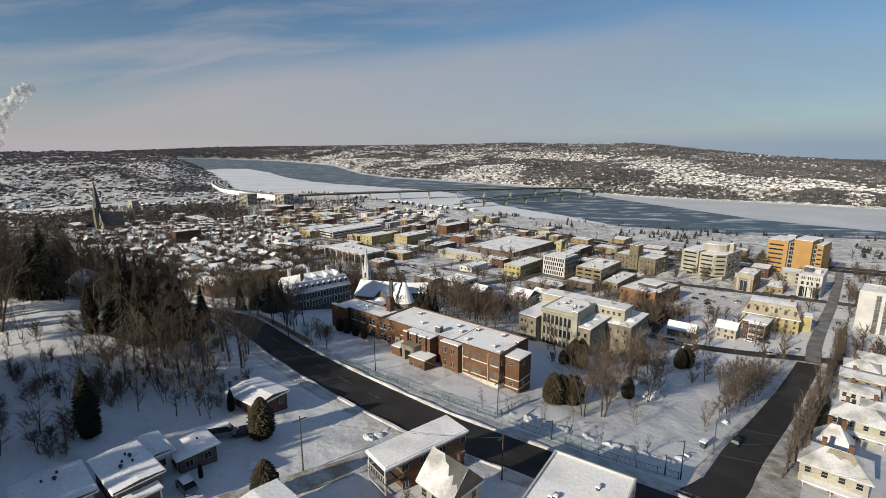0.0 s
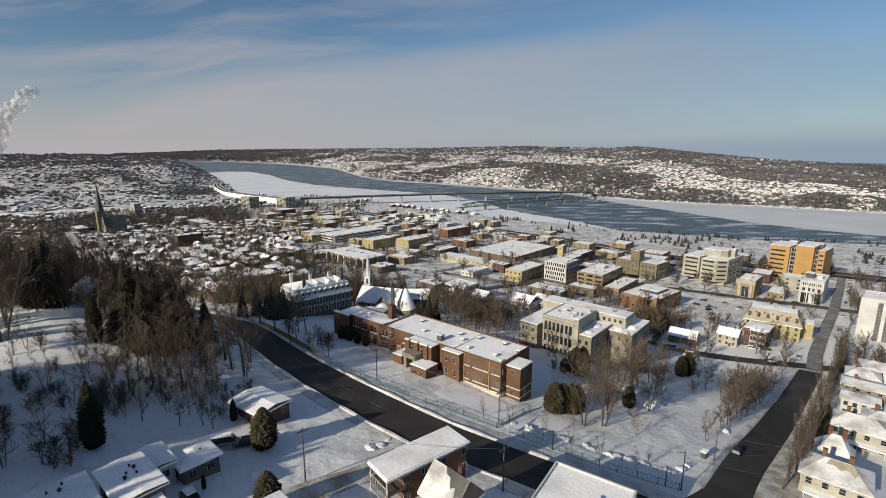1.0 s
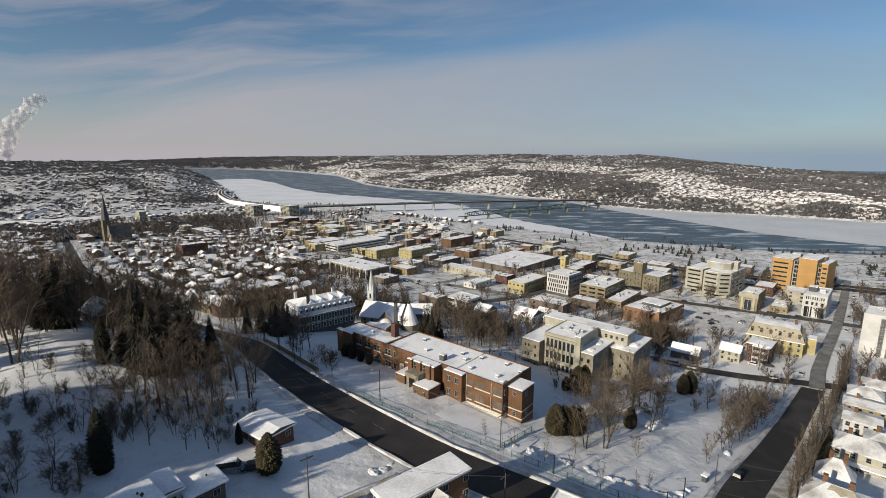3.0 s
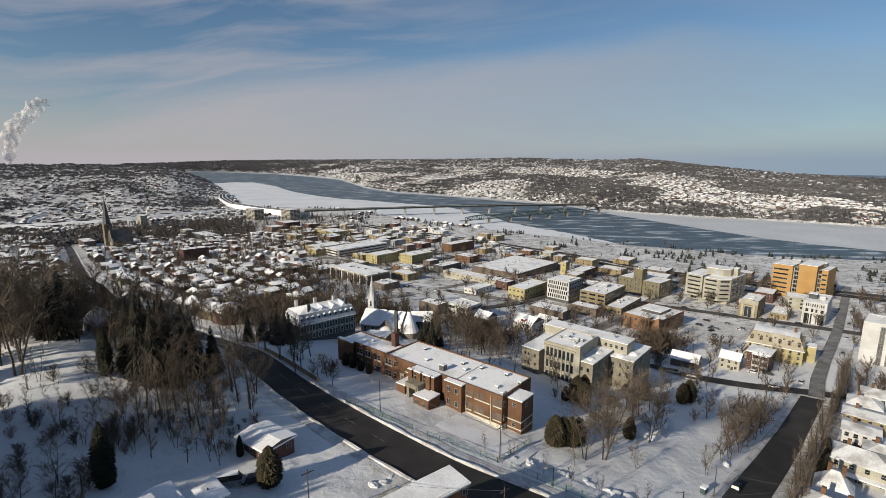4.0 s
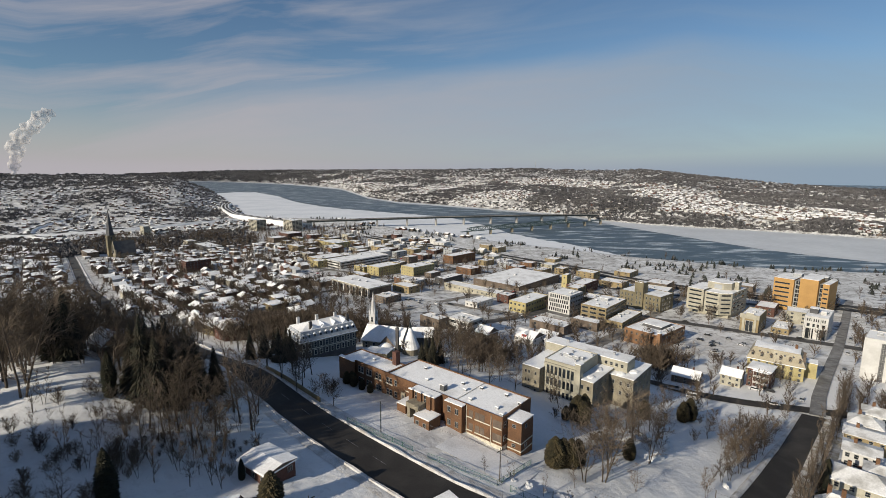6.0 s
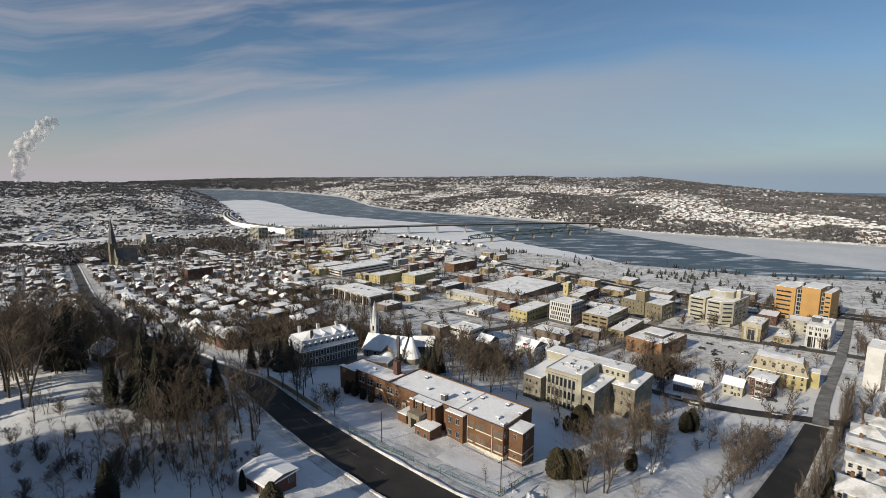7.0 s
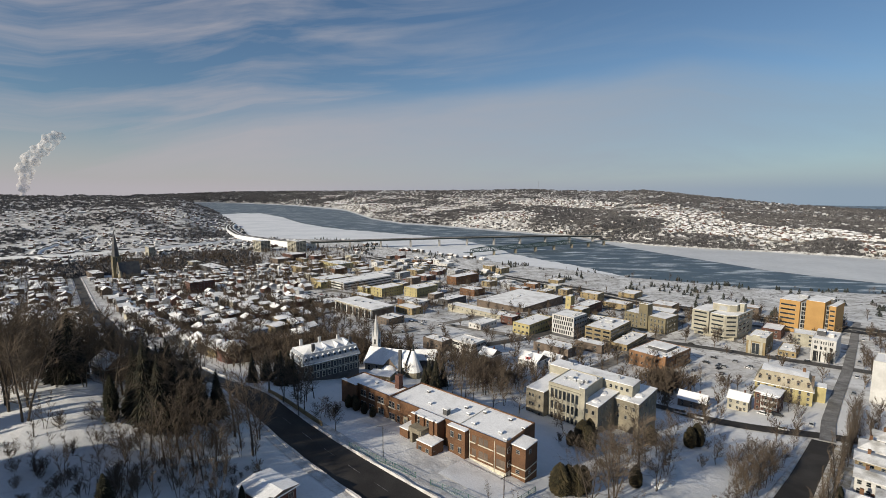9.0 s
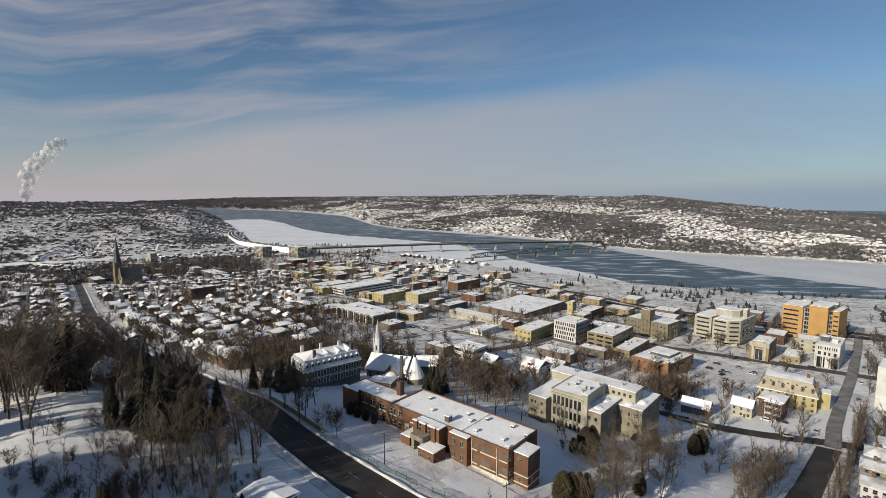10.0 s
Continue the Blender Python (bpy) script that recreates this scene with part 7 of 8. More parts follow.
for x, y, h in ((64.6, 105.3, 8.5), (74, 115, 8), (77.3, 116.6, 10), (80, 121, 10), (83, 122, 10.5), (86, 127, 11), (89, 127, 11), (92, 131, 11), (95, 133, 11.5), (97, 138, 11), (101, 139, 11), (104, 144, 11), (108, 147, 11), (98, 143, 11), (90, 134, 10), (84, 130, 10), (116, 155, 9), (130, 169, 8), (104, 150, 11), (94, 141, 10), (88, 138, 10), (100, 148, 10), (110, 153, 10)):
    tree("bare", x, y, h, 3)
grove("bare", 15, 34, 112, 134, 195, 8, 13, lambda x, y: side_of(x, y, SIDE) < -12, 3)
grove("shrub", 12, 34, 100, 120, 180, 2, 4, lambda x, y: side_of(x, y, SIDE) < -9, 2)
for x, y in ((39, 86.6), (21.5, 94.8), (15, 98), (27, 91), (33, 90), (9, 100), (43, 90)):
    tree("sapling", x, y, 5.5)
# the verge across the side street
for k in range(44):
    q = 0.02 + 0.96 * k / 43
    ax, ay = 70 + q * 92, 86 + q * 96
    tree("poplar", ax + random.uniform(-1, 1.5), ay + random.uniform(-1.5, 1.5), random.uniform(9, 17))
for x, y, h in ((103, 117, 9), (106, 120, 10), (109, 123, 9), (93, 107, 6)):
    tree("arbor", x, y, h)
grove("bare", 12, 150, 190, 165, 215, 8, 12, None, 3)
for x, y, h in ((148, 166, 14), (151, 169, 16), (154, 173, 15), (158, 176, 16), (161, 180, 14), (165, 183, 16), (169, 189, 15), (174, 194, 13), (180, 200, 14), (187, 208, 12)):
    tree("poplar", x, y, h)
grove("bare", 8, -10, 8, 55, 67, 3.5, 5, None, 1.0)
grove("bare", 10, 95, 150, 225, 290, 6, 10, None, 4)

# trees of the town and the flats, too many to count
def light_tree(seed, limbs, twigs, wide):
    """A leafless tree one high: a forked stem and a round crown of thin limbs."""
    rnd = random.Random(seed)
    v, f = [], []

    def blade(p, q, w):
        side = (q - p).cross(Vector((rnd.uniform(-1, 1), rnd.uniform(-1, 1), rnd.uniform(-1, 1)))).normalized() * w
        n = len(v)
        v.extend((tuple(p - side), tuple(p + side), tuple(q)))
        f.append((n, n + 1, n + 2))

    tube(v, f, Vector((0, 0, -0.05)), Vector((rnd.uniform(-0.03, 0.03), rnd.uniform(-0.03, 0.03), 0.75)), 0.019, 0.006, 3)
    for k in range(limbs):
        a, rise = rnd.uniform(0, 6.283), rnd.uniform(-0.35, 1.0)
        flat_r = wide * math.sqrt(max(0.05, 1 - rise * rise)) * rnd.uniform(0.75, 1.1)
        end = Vector((math.cos(a) * flat_r, math.sin(a) * flat_r, 0.62 + 0.38 * rise * rnd.uniform(0.85, 1.05)))
        start = Vector((0, 0, min(0.7, max(0.16, end.z - rnd.uniform(0.25, 0.42)))))
        blade(start, end, 0.014)
        for m in range(twigs):
            p = start.lerp(end, rnd.uniform(0.3, 0.95))
            d = (end - start).normalized() + Vector((rnd.uniform(-1, 1), rnd.uniform(-1, 1), rnd.uniform(-0.4, 0.9))) * 0.8
            blade(p, p + d.normalized() * rnd.uniform(0.10, 0.22), 0.0085)
    return v, f


def lot_free(x, y):
    return all(math.hypot(x - a, y - b) > q for a, b, q in ((167, 280, 25), (-160, 543, 46), (-35, 395, 30)))


near_rows, far_rows = ([], []), ([], [])
SPOTS = np.array(TAKEN)
GROVES = ((-165, 393, 34), (-233, 529, 40), (12, 204, 18), (112, 240, 8), (-49, 245, 26), (-78, 215, 26), (-75, 250, 24), (-271, 676, 30), (-88, 232, 16))
for k in range(21500):
    az = random.uniform(-47, 46)
    r = 175 + random.random() ** 0.8 * 1040
    if k >= 18500:
        gx, gy, gr = GROVES[k % len(GROVES)]
        az, r = math.degrees(math.atan2(gx, gy)), math.hypot(gx, gy)
    x, y = polar(az, r)
    if k >= 18500:
        x, y = x + random.gauss(0, 0.6) * gr, y + random.gauss(0, 0.6) * gr
    elif r < 215:
        continue
    shore = float(np.interp(az, NEAR_AZ, NEAR_R))
    if r > shore - 25 or segment_gap(x, y, MAIN) < 13 or segment_gap(x, y, UP) < 6 or not lot_free(x, y):
        continue
    if np.any(np.hypot(SPOTS[:, 0] - x, SPOTS[:, 1] - y) < SPOTS[:, 2] * 0.62):
        continue
    p = patches(x, y, 0.011, 3.0)
    chance = 0.75 if az < -10 else 0.015 if r > shore - 300 else 0.22
    chance = 0.22 if k >= 18500 else chance
    if -13 < az < -3 and r < 212:
        continue
    if random.random() > chance * (1.5 if p > 0.05 else 0.55):
        continue
    s = random.uniform(6, 13)
    kind = near_rows if r < 520 else far_rows
    kind[k % 2].append((x, y, gz(x, y), s * random.uniform(0.8, 1.2), s, random.uniform(0, 6.28)))
for k in range(2):
    scatter("town_trees", (*light_tree(31 + k, 24, 7, (0.34, 0.27)[k]), 0.0), near_rows[k], TOWN_TWIG, "leafless trees between the snowy houses", "trees")
    scatter("town_trees", (*light_tree(41 + k, 16, 4, (0.36, 0.30)[k]), 0.0), far_rows[k], TOWN_TWIG, "leafless trees between the snowy houses", "trees")


# ---- bridges and the elevated highway ----
def deck(root, name, mat, pts, width, thick, label=""):
    """A flat beam along points with heights."""
    bm = bmesh.new()
    rings = []
    for i, p in enumerate(pts):
        a, b = Vector(pts[max(i - 1, 0)]), Vector(pts[min(i + 1, len(pts) - 1)])
        d = (b - a).normalized()
        s = Vector((d.y, -d.x, 0)).normalized() * width / 2
        p = Vector(p)
        rings.append([bm.verts.new(q) for q in (p - s, p + s, p + s - Vector((0, 0, thick)), p - s - Vector((0, 0, thick)))])
    for a, b in zip(rings, rings[1:]):
        for k in range(4):
            bm.faces.new((a[k], a[(k + 1) % 4], b[(k + 1) % 4], b[k]))
    bm.faces.new(rings[0][::-1])
    bm.faces.new(rings[-1])
    bmesh.ops.recalc_face_normals(bm, faces=bm.faces)
    return part(name, bm, mat, root, label)


def long_bridge():
    root = new("road_bridge")
    tagged(root, "long concrete and steel road bridge over the icy river", "bridge")
    pts = [(-347, 1162, 21), (-200, 1209, 22.5), (0, 1270, 23.5), (222, 1334, 23), (440, 1405, 19)]
    deck(root, "deck", CONCRETE, pts, 14, 1.0, "grey concrete deck")
    deck(root, "girder", STEEL, [(x, y, z - 1.2) for x, y, z in pts], 13, 3.6, "dark green steel girder")
    deck(root, "roadway", ASPHALT, [(x, y, z + 0.05) for x, y, z in pts], 11, 0.05)
    for k in range(11):
        u = k / 10
        x, y = -330 + 750 * u, 1167 + 233 * u
        bm = bmesh.new()
        box(bm, -5.5, 5.5, -1.6, 1.6, -3, 17.0)
        bmesh.ops.rotate(bm, verts=bm.verts, cent=(0, 0, 0), matrix=Matrix.Rotation(radians(107), 3, "Z"))
        bmesh.ops.translate(bm, verts=bm.verts, vec=(x, y, 0))
        part("pier", bm, CONCRETE, root)
    return root


def truss_bridge():
    root = new("truss_bridge")
    tagged(root, "old green steel truss bridge on stone piers", "bridge")
    a, b = Vector((30, 1036, 11)), Vector((440, 1321, 12))
    deck(root, "deck", GREEN_STEEL, [a, a.lerp(b, 0.5), b], 7, 1.0)
    d = (b - a).normalized()
    s = Vector((d.y, -d.x, 0)) * 3.6
    bays = 26
    for side in (-1, 1):
        bm = bmesh.new()
        for k in range(bays):
            p, q = a.lerp(b, 0.04 + 0.68 * k / bays) + s * side, a.lerp(b, 0.04 + 0.68 * (k + 1) / bays) + s * side
            hump = 6.0 + 3.0 * abs(math.sin(math.pi * k / 6.5))
            hump2 = 6.0 + 3.0 * abs(math.sin(math.pi * (k + 1) / 6.5))
            up, uq = Vector((0, 0, hump)), Vector((0, 0, hump2))
            for m, n in ((p, p + up), (p + up, q + uq), (p, q + uq) if k % 2 else (p + up, q)):
                turn = (n - m).to_track_quat("Z", "Y").to_matrix().to_4x4()
                bmesh.ops.create_cone(bm, cap_ends=False, segments=4, radius1=0.6, radius2=0.6, depth=(n - m).length, matrix=Matrix.Translation((m + n) / 2) @ turn)
        part("truss", bm, GREEN_STEEL, root)
    for k in range(8):
        p = a.lerp(b, (k + 0.3) / 7.6)
        bm = bmesh.new()
        box(bm, p.x - 3, p.x + 3, p.y - 3, p.y + 3, -2, 10)
        part("pier", bm, STONE, root)
    return root


long_bridge()
truss_bridge()


def causeway():
    root = new("highway")
    tagged(root, "curving snowy highway embankment leading to the bridge", "road", kind="structure")
    pts = [(-900, 1950), (-850, 1809), (-780, 1660), (-717, 1550), (-640, 1420), (-561, 1341), (-480, 1265), (-387, 1192), (-345, 1163)]
    fine = resample(pts, 20)
    three = [(p.x, p.y, max(gz(p.x, p.y) + 1.5, 11.0) + 5 * (i / len(fine))) for i, p in enumerate(fine)]
    deck(root, "embankment", SNOW, three, 26, 16)
    deck(root, "lane", ASPHALT, [(x - 4, y - 4, z + 0.2) for x, y, z in three], 7, 0.15)
    deck(root, "lane", ASPHALT, [(x + 4, y + 4, z + 0.2) for x, y, z in three], 7, 0.15)


causeway()
strip("highway_bank", HIGHWAY, [(-15, 0.2), (-10, 4.6), (10, 4.6), (15, 0.2)], SNOW, "snowy highway embankment below the wooded hill", "embankment", 14)
strip("highway", HIGHWAY, flat_band(12, 4.8), DRY_ROAD, "cleared highway on its snowy embankment", "road", 14)
strip("ramp_bank", RAMP, [(-10, 0.2), (-6, 2.6), (6, 2.6), (10, 0.2)], SNOW, "snowy embankment of a curving ramp", "embankment", 12)
strip("ramp", RAMP, flat_band(7, 2.8), DRY_ROAD, "curving highway ramp cleared of snow", "road", 12)
strip("far_road", [(440, 1405), (505, 1440), (548, 1475), (556, 1545), (580, 1640), (603, 1730), (645, 1955), (616, 2093)], flat_band(14, 1.6), SLUSH, "road climbing the far bank", "road", 15)
strip("far_road", [(700, 1250), (572, 1335), (555, 1417), (560, 1527), (600, 1720)], flat_band(9, 1.8), PACKED, "snowy slip road below the far hill", "road", 12)
strip("shore_road", [(337, 1700), (437, 1529), (481, 1460), (600, 1400), (720, 1330), (837, 1180), (889, 1150), (1035, 1247)], flat_band(8, 1.2), SLUSH, "road along the far shore", "road", 15)

# ---- fences, poles and wires ----
FENCE_GREEN = material("green_fence_paint", (0.035, 0.11, 0.085), 0.6, (0.05, 0.13, 0.10), 0.4)


def fence(points, height, mat, label, step=2.8, offset=0.0):
    line = resample(points, step)
    root = new("fence")
    tagged(root, label, "fence")
    tops = []
    for p in line:
        z = gz(p.x, p.y)
        box_part("post", root, mat, p.x - 0.06, p.x + 0.06, p.y - 0.06, p.y + 0.06, z - 0.3, z + height)
        tops.append(Vector((p.x, p.y, z)))
    for a, b in zip(tops, tops[1:]):
        bm = bmesh.new()
        for k in range(1, 16):
            q = a.lerp(b, k / 16)
            box(bm, q.x - 0.012, q.x + 0.012, q.y - 0.012, q.y + 0.012, q.z + 0.2, q.z + height - 0.1)
        part("mesh_panel", bm, mat, root)
        for lift in (0.25, height - 0.08):
            ridge(root, "rail", mat, a + Vector((0, 0, lift)), b + Vector((0, 0, lift)), 0.045, 4)
    return root


fence([(-27, 117.2), (-19, 111.8), (-11.4, 107.6), (-8.5, 105.4)], 1.5, FENCE_GREEN, "dark green metal fence along the school sidewalk")
fence([(-4.7, 102.9), (6.8, 97.4), (11.2, 95.4)], 1.5, FENCE_GREEN, "dark green metal fence along the school sidewalk")
fence([(11.2, 95.4), (16.5, 102.0), (21.0, 107.5)], 1.5, FENCE_GREEN, "dark green metal fence closing the school yard")
fence([(14.1, 94.1), (24.9, 88.6), (34.2, 84.6), (45.4, 81.5)], 1.7, FENCE_GREEN, "green chain-link fence along the park", 3.0)


def pole(x, y, h, lamp_arm=False, arms=1, mat=None, label="weathered wooden utility pole in snow", turn=0):
    root = thing("street_lamp" if lamp_arm else "utility_pole", x, y, turn, label, "street lamp" if lamp_arm else "utility pole")
    bm = bmesh.new()
    bmesh.ops.create_cone(bm, cap_ends=True, segments=8, radius1=0.14, radius2=0.09, depth=h + 0.6, matrix=pose(0, 0, h / 2 - 0.3))
    part("shaft", bm, mat or WOOD, root)
    for k in range(arms):
        box_part("crossarm", root, WOOD, -1.1, 1.1, -0.06, 0.06, h - 0.7 - 0.9 * k, h - 0.55 - 0.9 * k)
    if lamp_arm:
        ridge(root, "arm", STEEL, (0, 0, h - 0.2), (1.9, 0, h + 0.25), 0.05, 6)
        box_part("lamp_head", root, GREY, 1.6, 2.3, -0.14, 0.14, h + 0.18, h + 0.34)
    return root


for x, y, h in ((-23.4, 69.8, 10), (9.8, 72.8, 8.8), (12.0, 97.3, 8.5), (-45, 131, 9), (-75, 160, 9), (-108, 197, 9), (60.5, 95.4, 8), (77, 91.5, 9), (104, 119, 9), (137, 153.5, 9)):
    pole(x, y, h, arms=1 if h > 8 else 0, turn=40)
for x, y, h in ((46.0, 81.8, 8.5), (-17.6, 114.3, 8.5), (43.2, 82.5, 4.5), (-52, 138, 8.5), (22.5, 89.8, 4.5)):
    pole(x, y, h, True, 0, STEEL, "slim dark steel street lamp beside the sidewalk", 200)


def wire(a, b, sag):
    a, b = Vector(a), Vector(b)
    side = (b - a).cross(Vector((0, 0, 1))).normalized() * 0.025
    verts, faces = [], []
    for k in range(11):
        q = a.lerp(b, k / 10) - Vector((0, 0, sag * 4 * (k / 10) * (1 - k / 10)))
        verts += [tuple(q - side), tuple(q + side), tuple(q + Vector((0, 0, 0.04)))]
        if k:
            n = 3 * k
            faces += [(n - 3 + m, n - 3 + (m + 1) % 3, n + (m + 1) % 3, n + m) for m in range(3)]
    ob = mesh_object("cable", verts, faces, DARK)
    return tagged(ob, "thin black overhead cable strung between poles", "cable", "overhead cables")


def top(x, y, h):
    return (x, y, gz(x, y) + h)


for a, b in (((-23.4, 69.8, 9.4), (9.8, 72.8, 8.2)), ((9.8, 72.8, 8.2), (12, 97.3, 8)), ((12, 97.3, 7.6), (46, 81.8, 7.6)), ((12, 97.3, 7.9), (-17.6, 114.3, 7.9)),
             ((60.5, 95.4, 7.4), (77, 91.5, 8.4)), ((46, 81.8, 7.8), (77, 91.5, 8.0)), ((77, 91.5, 8.4), (104, 119, 8.4)), ((104, 119, 8.4), (137, 153.5, 8.4)), ((46, 81.8, 7.2), (82, 80, 7))):
    wire(top(*a), top(*b), 0.7)


def garden_wall(points, height, mat, label):
    line = resample(points, 4.0)
    root = new("garden_wall")
    tagged(root, label, "wall")
    for a, b in zip(line, line[1:]):
        d = (b - a).normalized()
        n = Vector((d.y, -d.x)) * 0.15
        z0, z1 = gz(a.x, a.y), gz(b.x, b.y)
        bm = bmesh.new()
        v = [bm.verts.new(p) for p in ((*(a - n), z0 - 0.5), (*(b - n), z1 - 0.5), (*(b + n), z1 - 0.5), (*(a + n), z0 - 0.5), (*(a - n), z0 + height), (*(b - n), z1 + height), (*(b + n), z1 + height), (*(a + n), z0 + height))]
        for f in ((3, 2, 1, 0), (4, 5, 6, 7), (0, 1, 5, 4), (1, 2, 6, 5), (2, 3, 7, 6), (3, 0, 4, 7)):
            bm.faces.new([v[i] for i in f])
        bmesh.ops.recalc_face_normals(bm, faces=bm.faces)
        part("panel", bm, mat, root)


garden_wall([(-60, 146.5), (-48, 136.5), (-37, 127.0)], 1.5, BUFF, "yellowish masonry wall along the convent garden")


# ---- vehicles ----
PAINTS = {"white": material("white_car_paint", (0.7, 0.7, 0.7), 0.35, spec=0.6), "black": material("black_car_paint", (0.02, 0.02, 0.022), 0.3, spec=0.6),
          "grey": material("grey_car_paint", (0.22, 0.23, 0.25), 0.35, spec=0.6), "red": material("red_car_paint", (0.35, 0.04, 0.03), 0.35, spec=0.6)}
RUBBER = material("tyre_rubber", (0.02, 0.02, 0.02), 0.9)


def loft(rings):
    bm = bmesh.new()
    rows = [[bm.verts.new(p) for p in ring] for ring in rings]
    for a, b in zip(rows, rows[1:]):
        n = len(a)
        for k in range(n):
            bm.faces.new((a[k], a[(k + 1) % n], b[(k + 1) % n], b[k]))
    bm.faces.new(rows[0][::-1])
    bm.faces.new(rows[-1])
    bmesh.ops.recalc_face_normals(bm, faces=bm.faces)
    return bm


def car(x, y, yaw, colour, van=False, snowy=False):
    kind = "van" if van else "car"
    root = thing(kind, x, y, yaw, f"{colour} {kind} parked on the snowy roadside", kind, gz(x, y) + 0.2, "parked vehicles")
    length, top_z = (5.4, 2.1) if van else (4.5, 1.45)
    h = length / 2

    def ring(px, z0, z1, w):
        return [(px, -w, z0), (px, w, z0), (px, w, z1), (px, -w, z1)]

    waist = 1.1 if van else 0.85
    part("body", loft([ring(-h, 0.45, waist - 0.1, 0.8), ring(-h + 0.3, 0.3, waist, 0.88), ring(h - 1.0, 0.3, waist - 0.02, 0.88), ring(h - 0.15, 0.32, waist - 0.18, 0.82), ring(h, 0.45, waist - 0.3, 0.74)]), PAINTS[colour], root)
    c0, c1 = (-h + 0.1, h - 1.3) if van else (-h + 0.7, h - 1.5)
    bm = bmesh.new()
    v = [bm.verts.new(p) for p in ((c0, -0.84, waist), (c1 + 0.7, -0.84, waist), (c1 + 0.7, 0.84, waist), (c0, 0.84, waist), (c0 + 0.35, -0.68, top_z), (c1, -0.68, top_z), (c1, 0.68, top_z), (c0 + 0.35, 0.68, top_z))]
    for f in ((0, 1, 5, 4), (1, 2, 6, 5), (2, 3, 7, 6), (3, 0, 4, 7)):
        bm.faces.new([v[i] for i in f])
    part("glazing", bm, GLASS, root)
    bm = bmesh.new()
    box(bm, c0 + 0.33, c1 + 0.02, -0.7, 0.7, top_z - 0.01, top_z + (0.12 if snowy else 0.05))
    part("roof", bm, ROOF_SNOW if snowy else PAINTS[colour], root)
    for wx in (-h + 0.85, h - 0.85):
        for wy in (-0.82, 0.82):
            bm = bmesh.new()
            bmesh.ops.create_cone(bm, cap_ends=True, segments=14, radius1=0.33, radius2=0.33, depth=0.22, matrix=pose(wx, wy, 0.33, 90))
            wheel = part("wheel", bm, RUBBER, root)
            bm = bmesh.new()
            bmesh.ops.create_cone(bm, cap_ends=True, segments=10, radius1=0.2, radius2=0.2, depth=0.25, matrix=pose(wx, wy, 0.33, 90))
            part("rim", bm, GREY, wheel)
    for wy in (-0.6, 0.6):
        box_part("headlight", root, WHITE, h - 0.08, h + 0.02, wy - 0.16, wy + 0.16, waist - 0.42, waist - 0.3)
    return root


car(69.1, 100.8, 48, "black")
car(-40.2, 77.4, 15, "grey", True, True)
car(-38.4, 62.6, -40, "grey", snowy=True)
car(108.6, 195.5, -30, "white", True, True)
car(104.5, 204.5, -30, "white", True)
car(139.4, 188.6, -18, "white", snowy=True)
car(155.5, 194.2, 50, "white")
car(148.5, 205.0, -40, "black")
car(143.0, 207.0, -40, "white", snowy=True)
car(-36.3, 78.9, 20, "black")
car(163.9, 279, 20, "black")
random.seed(31)
for k in range(16):
    car(-175 + 9 * (k % 8) + random.uniform(-1, 1), 560 - 7 * (k % 8) + 14 * (k // 8), random.choice((48, 52)), random.choice(("black", "grey", "red", "white")), snowy=k % 3 == 0)
for q in (0.2, 0.33, 0.46, 0.6, 0.72):
    car(165 + q * 200 + 5, 197 + q * 222 - 4, 48, random.choice(("black", "grey", "white")))


def far_car(x, y, yaw, colour, snowy):
    """A parked car far below: body, cabin and wheels lofted into one mesh."""
    bm = loft([[(px, -w, z0), (px, w, z0), (px, w, z1), (px, -w, z1)] for px, z0, z1, w in ((-2.2, 0.45, 0.75, 0.8), (-1.9, 0.3, 0.85, 0.88), (1.3, 0.3, 0.83, 0.88), (2.2, 0.45, 0.6, 0.74))])
    v = [bm.verts.new(p) for p in ((-1.6, -0.82, 0.84), (1.1, -0.82, 0.84), (1.1, 0.82, 0.84), (-1.6, 0.82, 0.84), (-1.2, -0.68, 1.42), (0.5, -0.68, 1.42), (0.5, 0.68, 1.42), (-1.2, 0.68, 1.42))]
    for f in ((0, 1, 5, 4), (1, 2, 6, 5), (2, 3, 7, 6), (3, 0, 4, 7)):
        bm.faces.new([v[i] for i in f]).material_index = 1
    bm.faces.new(v[4:]).material_index = 2
    for wx in (-1.35, 1.35):
        for wy in (-0.8, 0.8):
            ring = bmesh.ops.create_cone(bm, cap_ends=True, segments=8, radius1=0.32, radius2=0.32, depth=0.2, matrix=pose(wx, wy, 0.32, 90))["verts"]
            for f in {f for q in ring for f in q.link_faces}:
                f.material_index = 3
    ob = link("car", bm, [PAINTS[colour], GLASS, ROOF_SNOW if snowy else PAINTS[colour], RUBBER])
    ob.matrix_world = pose(x, y, gz(x, y) + 0.34, 0, 0, yaw)
    return tagged(ob, f"{colour} car parked beside a slushy downtown street" if not snowy else f"{colour} car with a snowy roof in a parking lot", "car", "cars downtown")


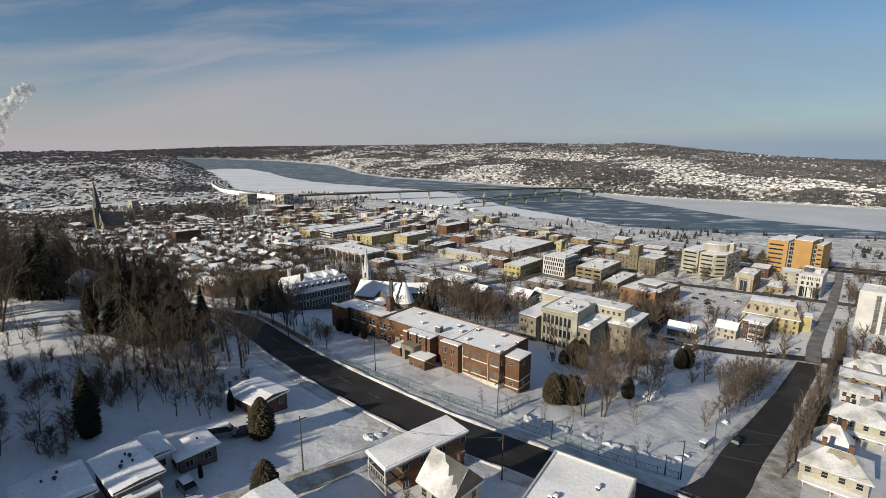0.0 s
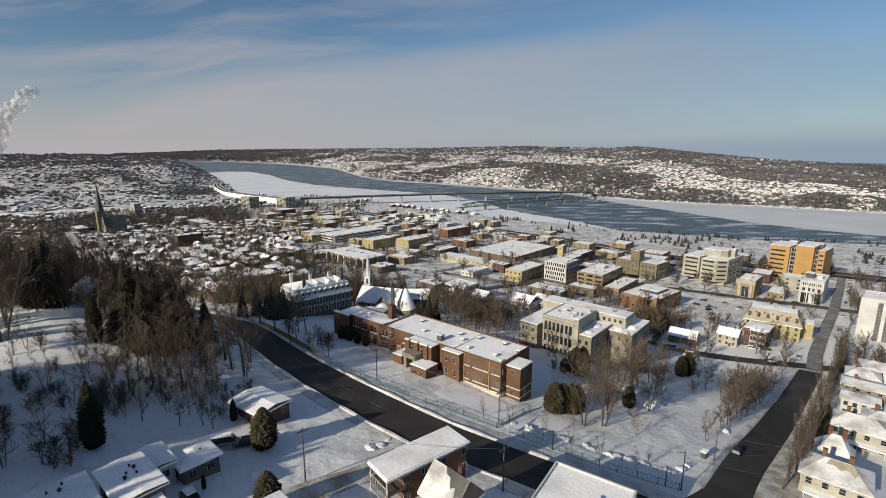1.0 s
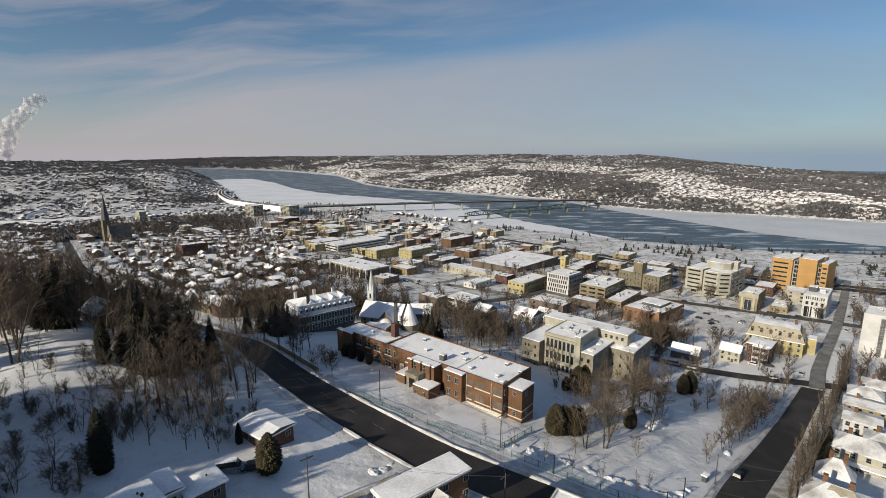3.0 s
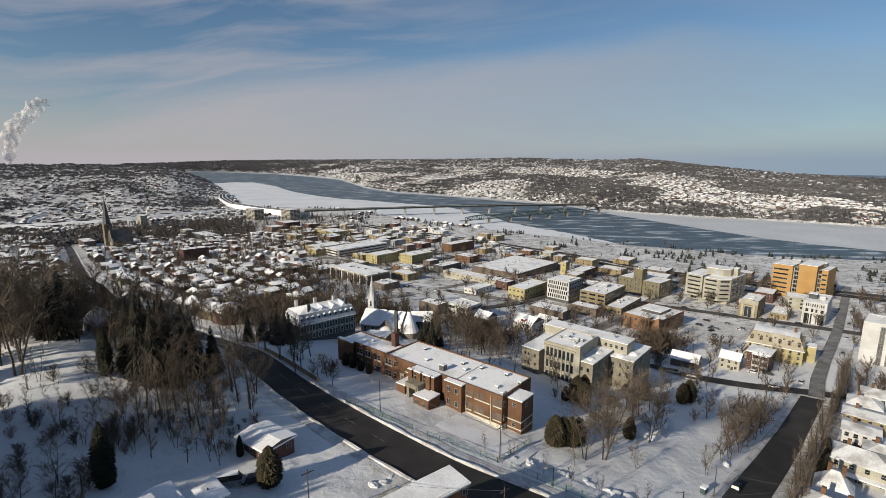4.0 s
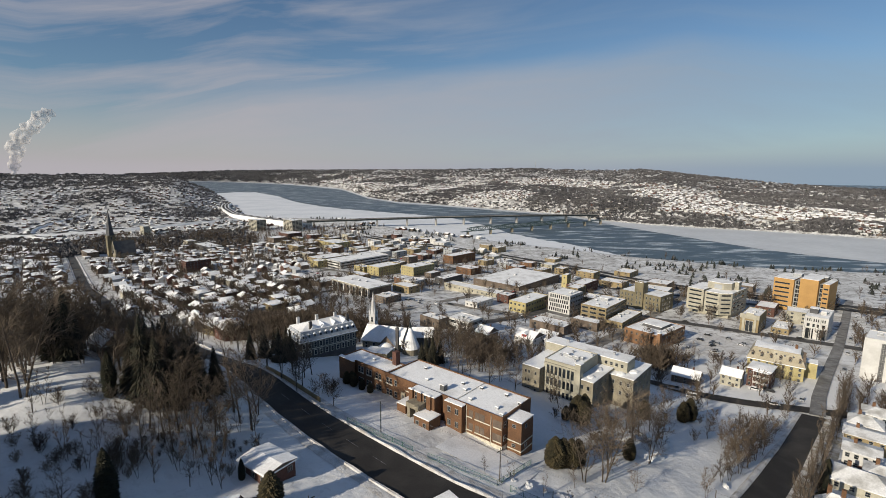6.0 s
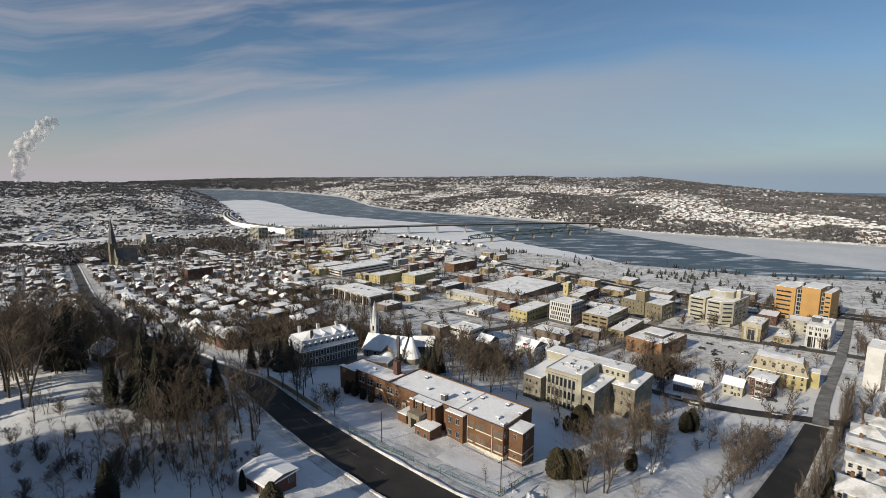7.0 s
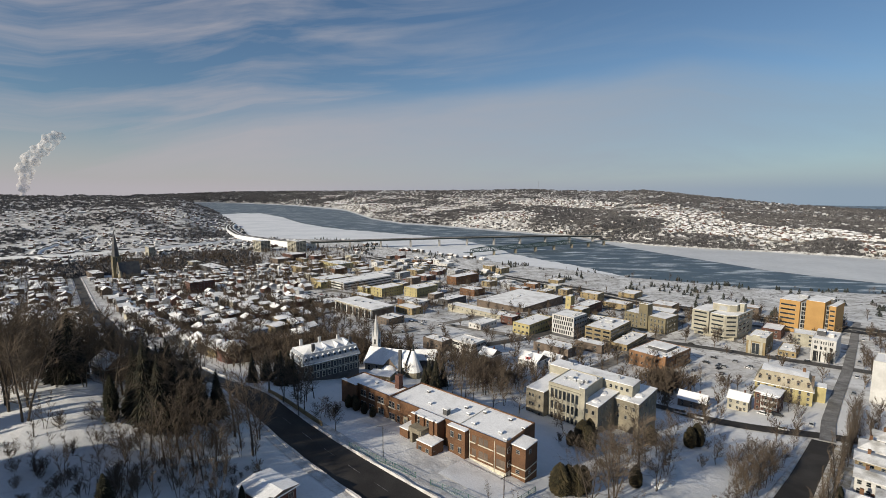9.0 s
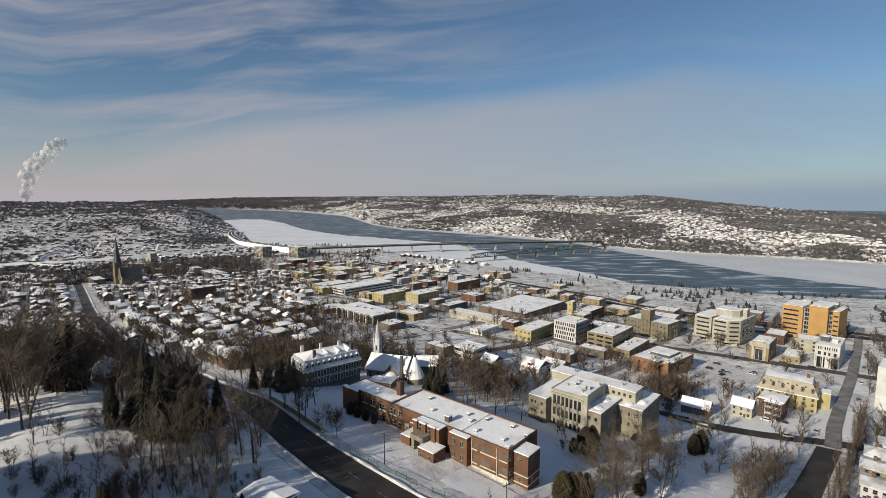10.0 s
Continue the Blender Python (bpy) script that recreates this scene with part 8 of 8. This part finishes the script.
for line in GRID:
    a, b = Vector(line[0]), Vector(line[1])
    turn = math.degrees(math.atan2((b - a).y, (b - a).x))
    side = Vector(((b - a).y, -(b - a).x)).normalized() * 3.0
    for k in range(7):
        q = a.lerp(b, random.uniform(0.04, 0.96)) + side * random.choice((-1, 1))
        far_car(q.x, q.y, turn, random.choice(("black", "grey", "black", "white", "red")), random.random() < 0.3)
for k in range(26):
    q = Vector((152, 264)).lerp(Vector((183, 296)), random.random()) if k % 2 else Vector((-58, 413)).lerp(Vector((-12, 377)), random.random())
    far_car(q.x + random.uniform(-11, 11), q.y + random.uniform(-9, 9), random.choice((48, -42)), random.choice(("black", "grey", "white")), random.random() < 0.4)


# ---- small things in the yards ----
def cabinet(x, y, yaw):
    root = thing("utility_cabinet", x, y, yaw, "dark green utility cabinet with snow on top", "utility cabinet")
    box_part("body", root, GREEN_STEEL, -0.8, 0.8, -0.5, 0.5, -0.2, 1.5)
    volume(root, "lid", GREY, -0.85, 0.85, -0.55, 0.55, 1.5, 1.6)


cabinet(59.1, 96.9, 40)


def snow_mound(x, y, r, h, seed):
    bm = bmesh.new()
    bmesh.ops.create_icosphere(bm, subdivisions=3, radius=1.0)
    for v in bm.verts:
        n = noise.noise(v.co * 2.3 + Vector((seed, 0, 0))) + 0.6 * noise.noise(v.co * 5.1 + Vector((0, seed, 0)))
        v.co = Vector((v.co.x * r * (1 + 0.35 * n), v.co.y * r * 0.7 * (1 + 0.3 * n), max(-0.3, v.co.z) * h * 0.55 * (1 + 0.7 * n)))
    ob = link("snow_mound", bm, SNOW, shade=True)
    ob.matrix_world = pose(x, y, gz(x, y) - 0.05, 0, 0, seed * 40)
    return tagged(ob, "lumpy mound of ploughed white snow", "snow mound", "snow mounds")


random.seed(12)
for k in range(16):
    u = k / 15
    snow_mound(14 + 34 * u + random.uniform(-1, 1), 99.5 - 12.5 * u + random.uniform(-0.6, 0.6), random.uniform(0.8, 2.0), random.uniform(0.5, 1.1), k)
for x, y, r, h in ((57, 127, 6.5, 4.2), (63, 132, 4.5, 2.6), (-14.5, 82, 1.5, 0.8), (-12.8, 83.2, 1.2, 0.9), (-31.0, 69.6, 1.6, 1.5), (-11.5, 85, 1.0, 0.7), (50, 90, 1.3, 0.7), (52.5, 92, 1.0, 0.6), (74, 113, 1.2, 1.5)):
    snow_mound(x, y, r, h, x)

# ---- far landmarks ----
def mast(x, y, h):
    root = thing("radio_mast", x, y, 0, "thin steel radio mast on the far hill", "mast")
    bm = bmesh.new()
    bmesh.ops.create_cone(bm, cap_ends=True, segments=4, radius1=1.2, radius2=0.5, depth=h, matrix=pose(0, 0, h / 2))
    part("lattice", bm, GREY, root)


mast(540, 2960, 55)


def steam():
    bm = bmesh.new()
    rnd = random.Random(8)
    for k in range(46):
        u = k / 45
        p = Vector((-3160 + 70 * u + 420 * max(0.0, u - 0.40) ** 1.1 + rnd.uniform(-1, 1) * (8 + 45 * u), 3480 + rnd.uniform(-30, 30), 90 + 470 * u ** 0.9))
        r = 12 + 66 * u * (1.22 - u) * rnd.uniform(0.5, 1.4)
        ball = bmesh.ops.create_icosphere(bm, subdivisions=3, radius=r, matrix=Matrix.Translation(p))
        for v in ball["verts"]:
            d = v.co - p
            v.co = p + d * (1 + 0.28 * noise.noise(v.co * 0.035) + 0.12 * noise.noise(v.co * 0.11))
    ob = link("steam_plume", bm, STEAM, shade=True)
    mod = ob.modifiers.new("one cloud", "REMESH")
    mod.mode, mod.voxel_size, mod.use_smooth_shade = "VOXEL", 7.0, True
    return tagged(ob, "white steam plume rising from a distant chimney", "steam")


STEAM = material("steam", (0.82, 0.79, 0.78), 1.0, (0.72, 0.70, 0.70), 0.004, fine=0.03)
st = STEAM.node_tree
veil = st.nodes.new("ShaderNodeBsdfTransparent")
thin = st.nodes.new("ShaderNodeMixShader")
grain = st.nodes.new("ShaderNodeTexNoise")
grain.inputs["Scale"].default_value, grain.inputs["Detail"].default_value = 0.022, 8
spot = st.nodes.new("ShaderNodeNewGeometry")
st.links.new(spot.outputs["Position"], grain.inputs["Vector"])
gap = st.nodes.new("ShaderNodeMapRange")
gap.inputs["From Min"].default_value, gap.inputs["From Max"].default_value = 0.35, 0.65
gap.inputs["To Min"].default_value, gap.inputs["To Max"].default_value = 0.40, 0.92
st.links.new(grain.outputs[0], gap.inputs["Value"])
st.links.new(gap.outputs[0], thin.inputs[0])
st.links.new(st.nodes["Principled BSDF"].outputs[0], thin.inputs[1])
st.links.new(veil.outputs[0], thin.inputs[2])
st.links.new(thin.outputs[0], st.nodes["Material Output"].inputs[0])
steam()
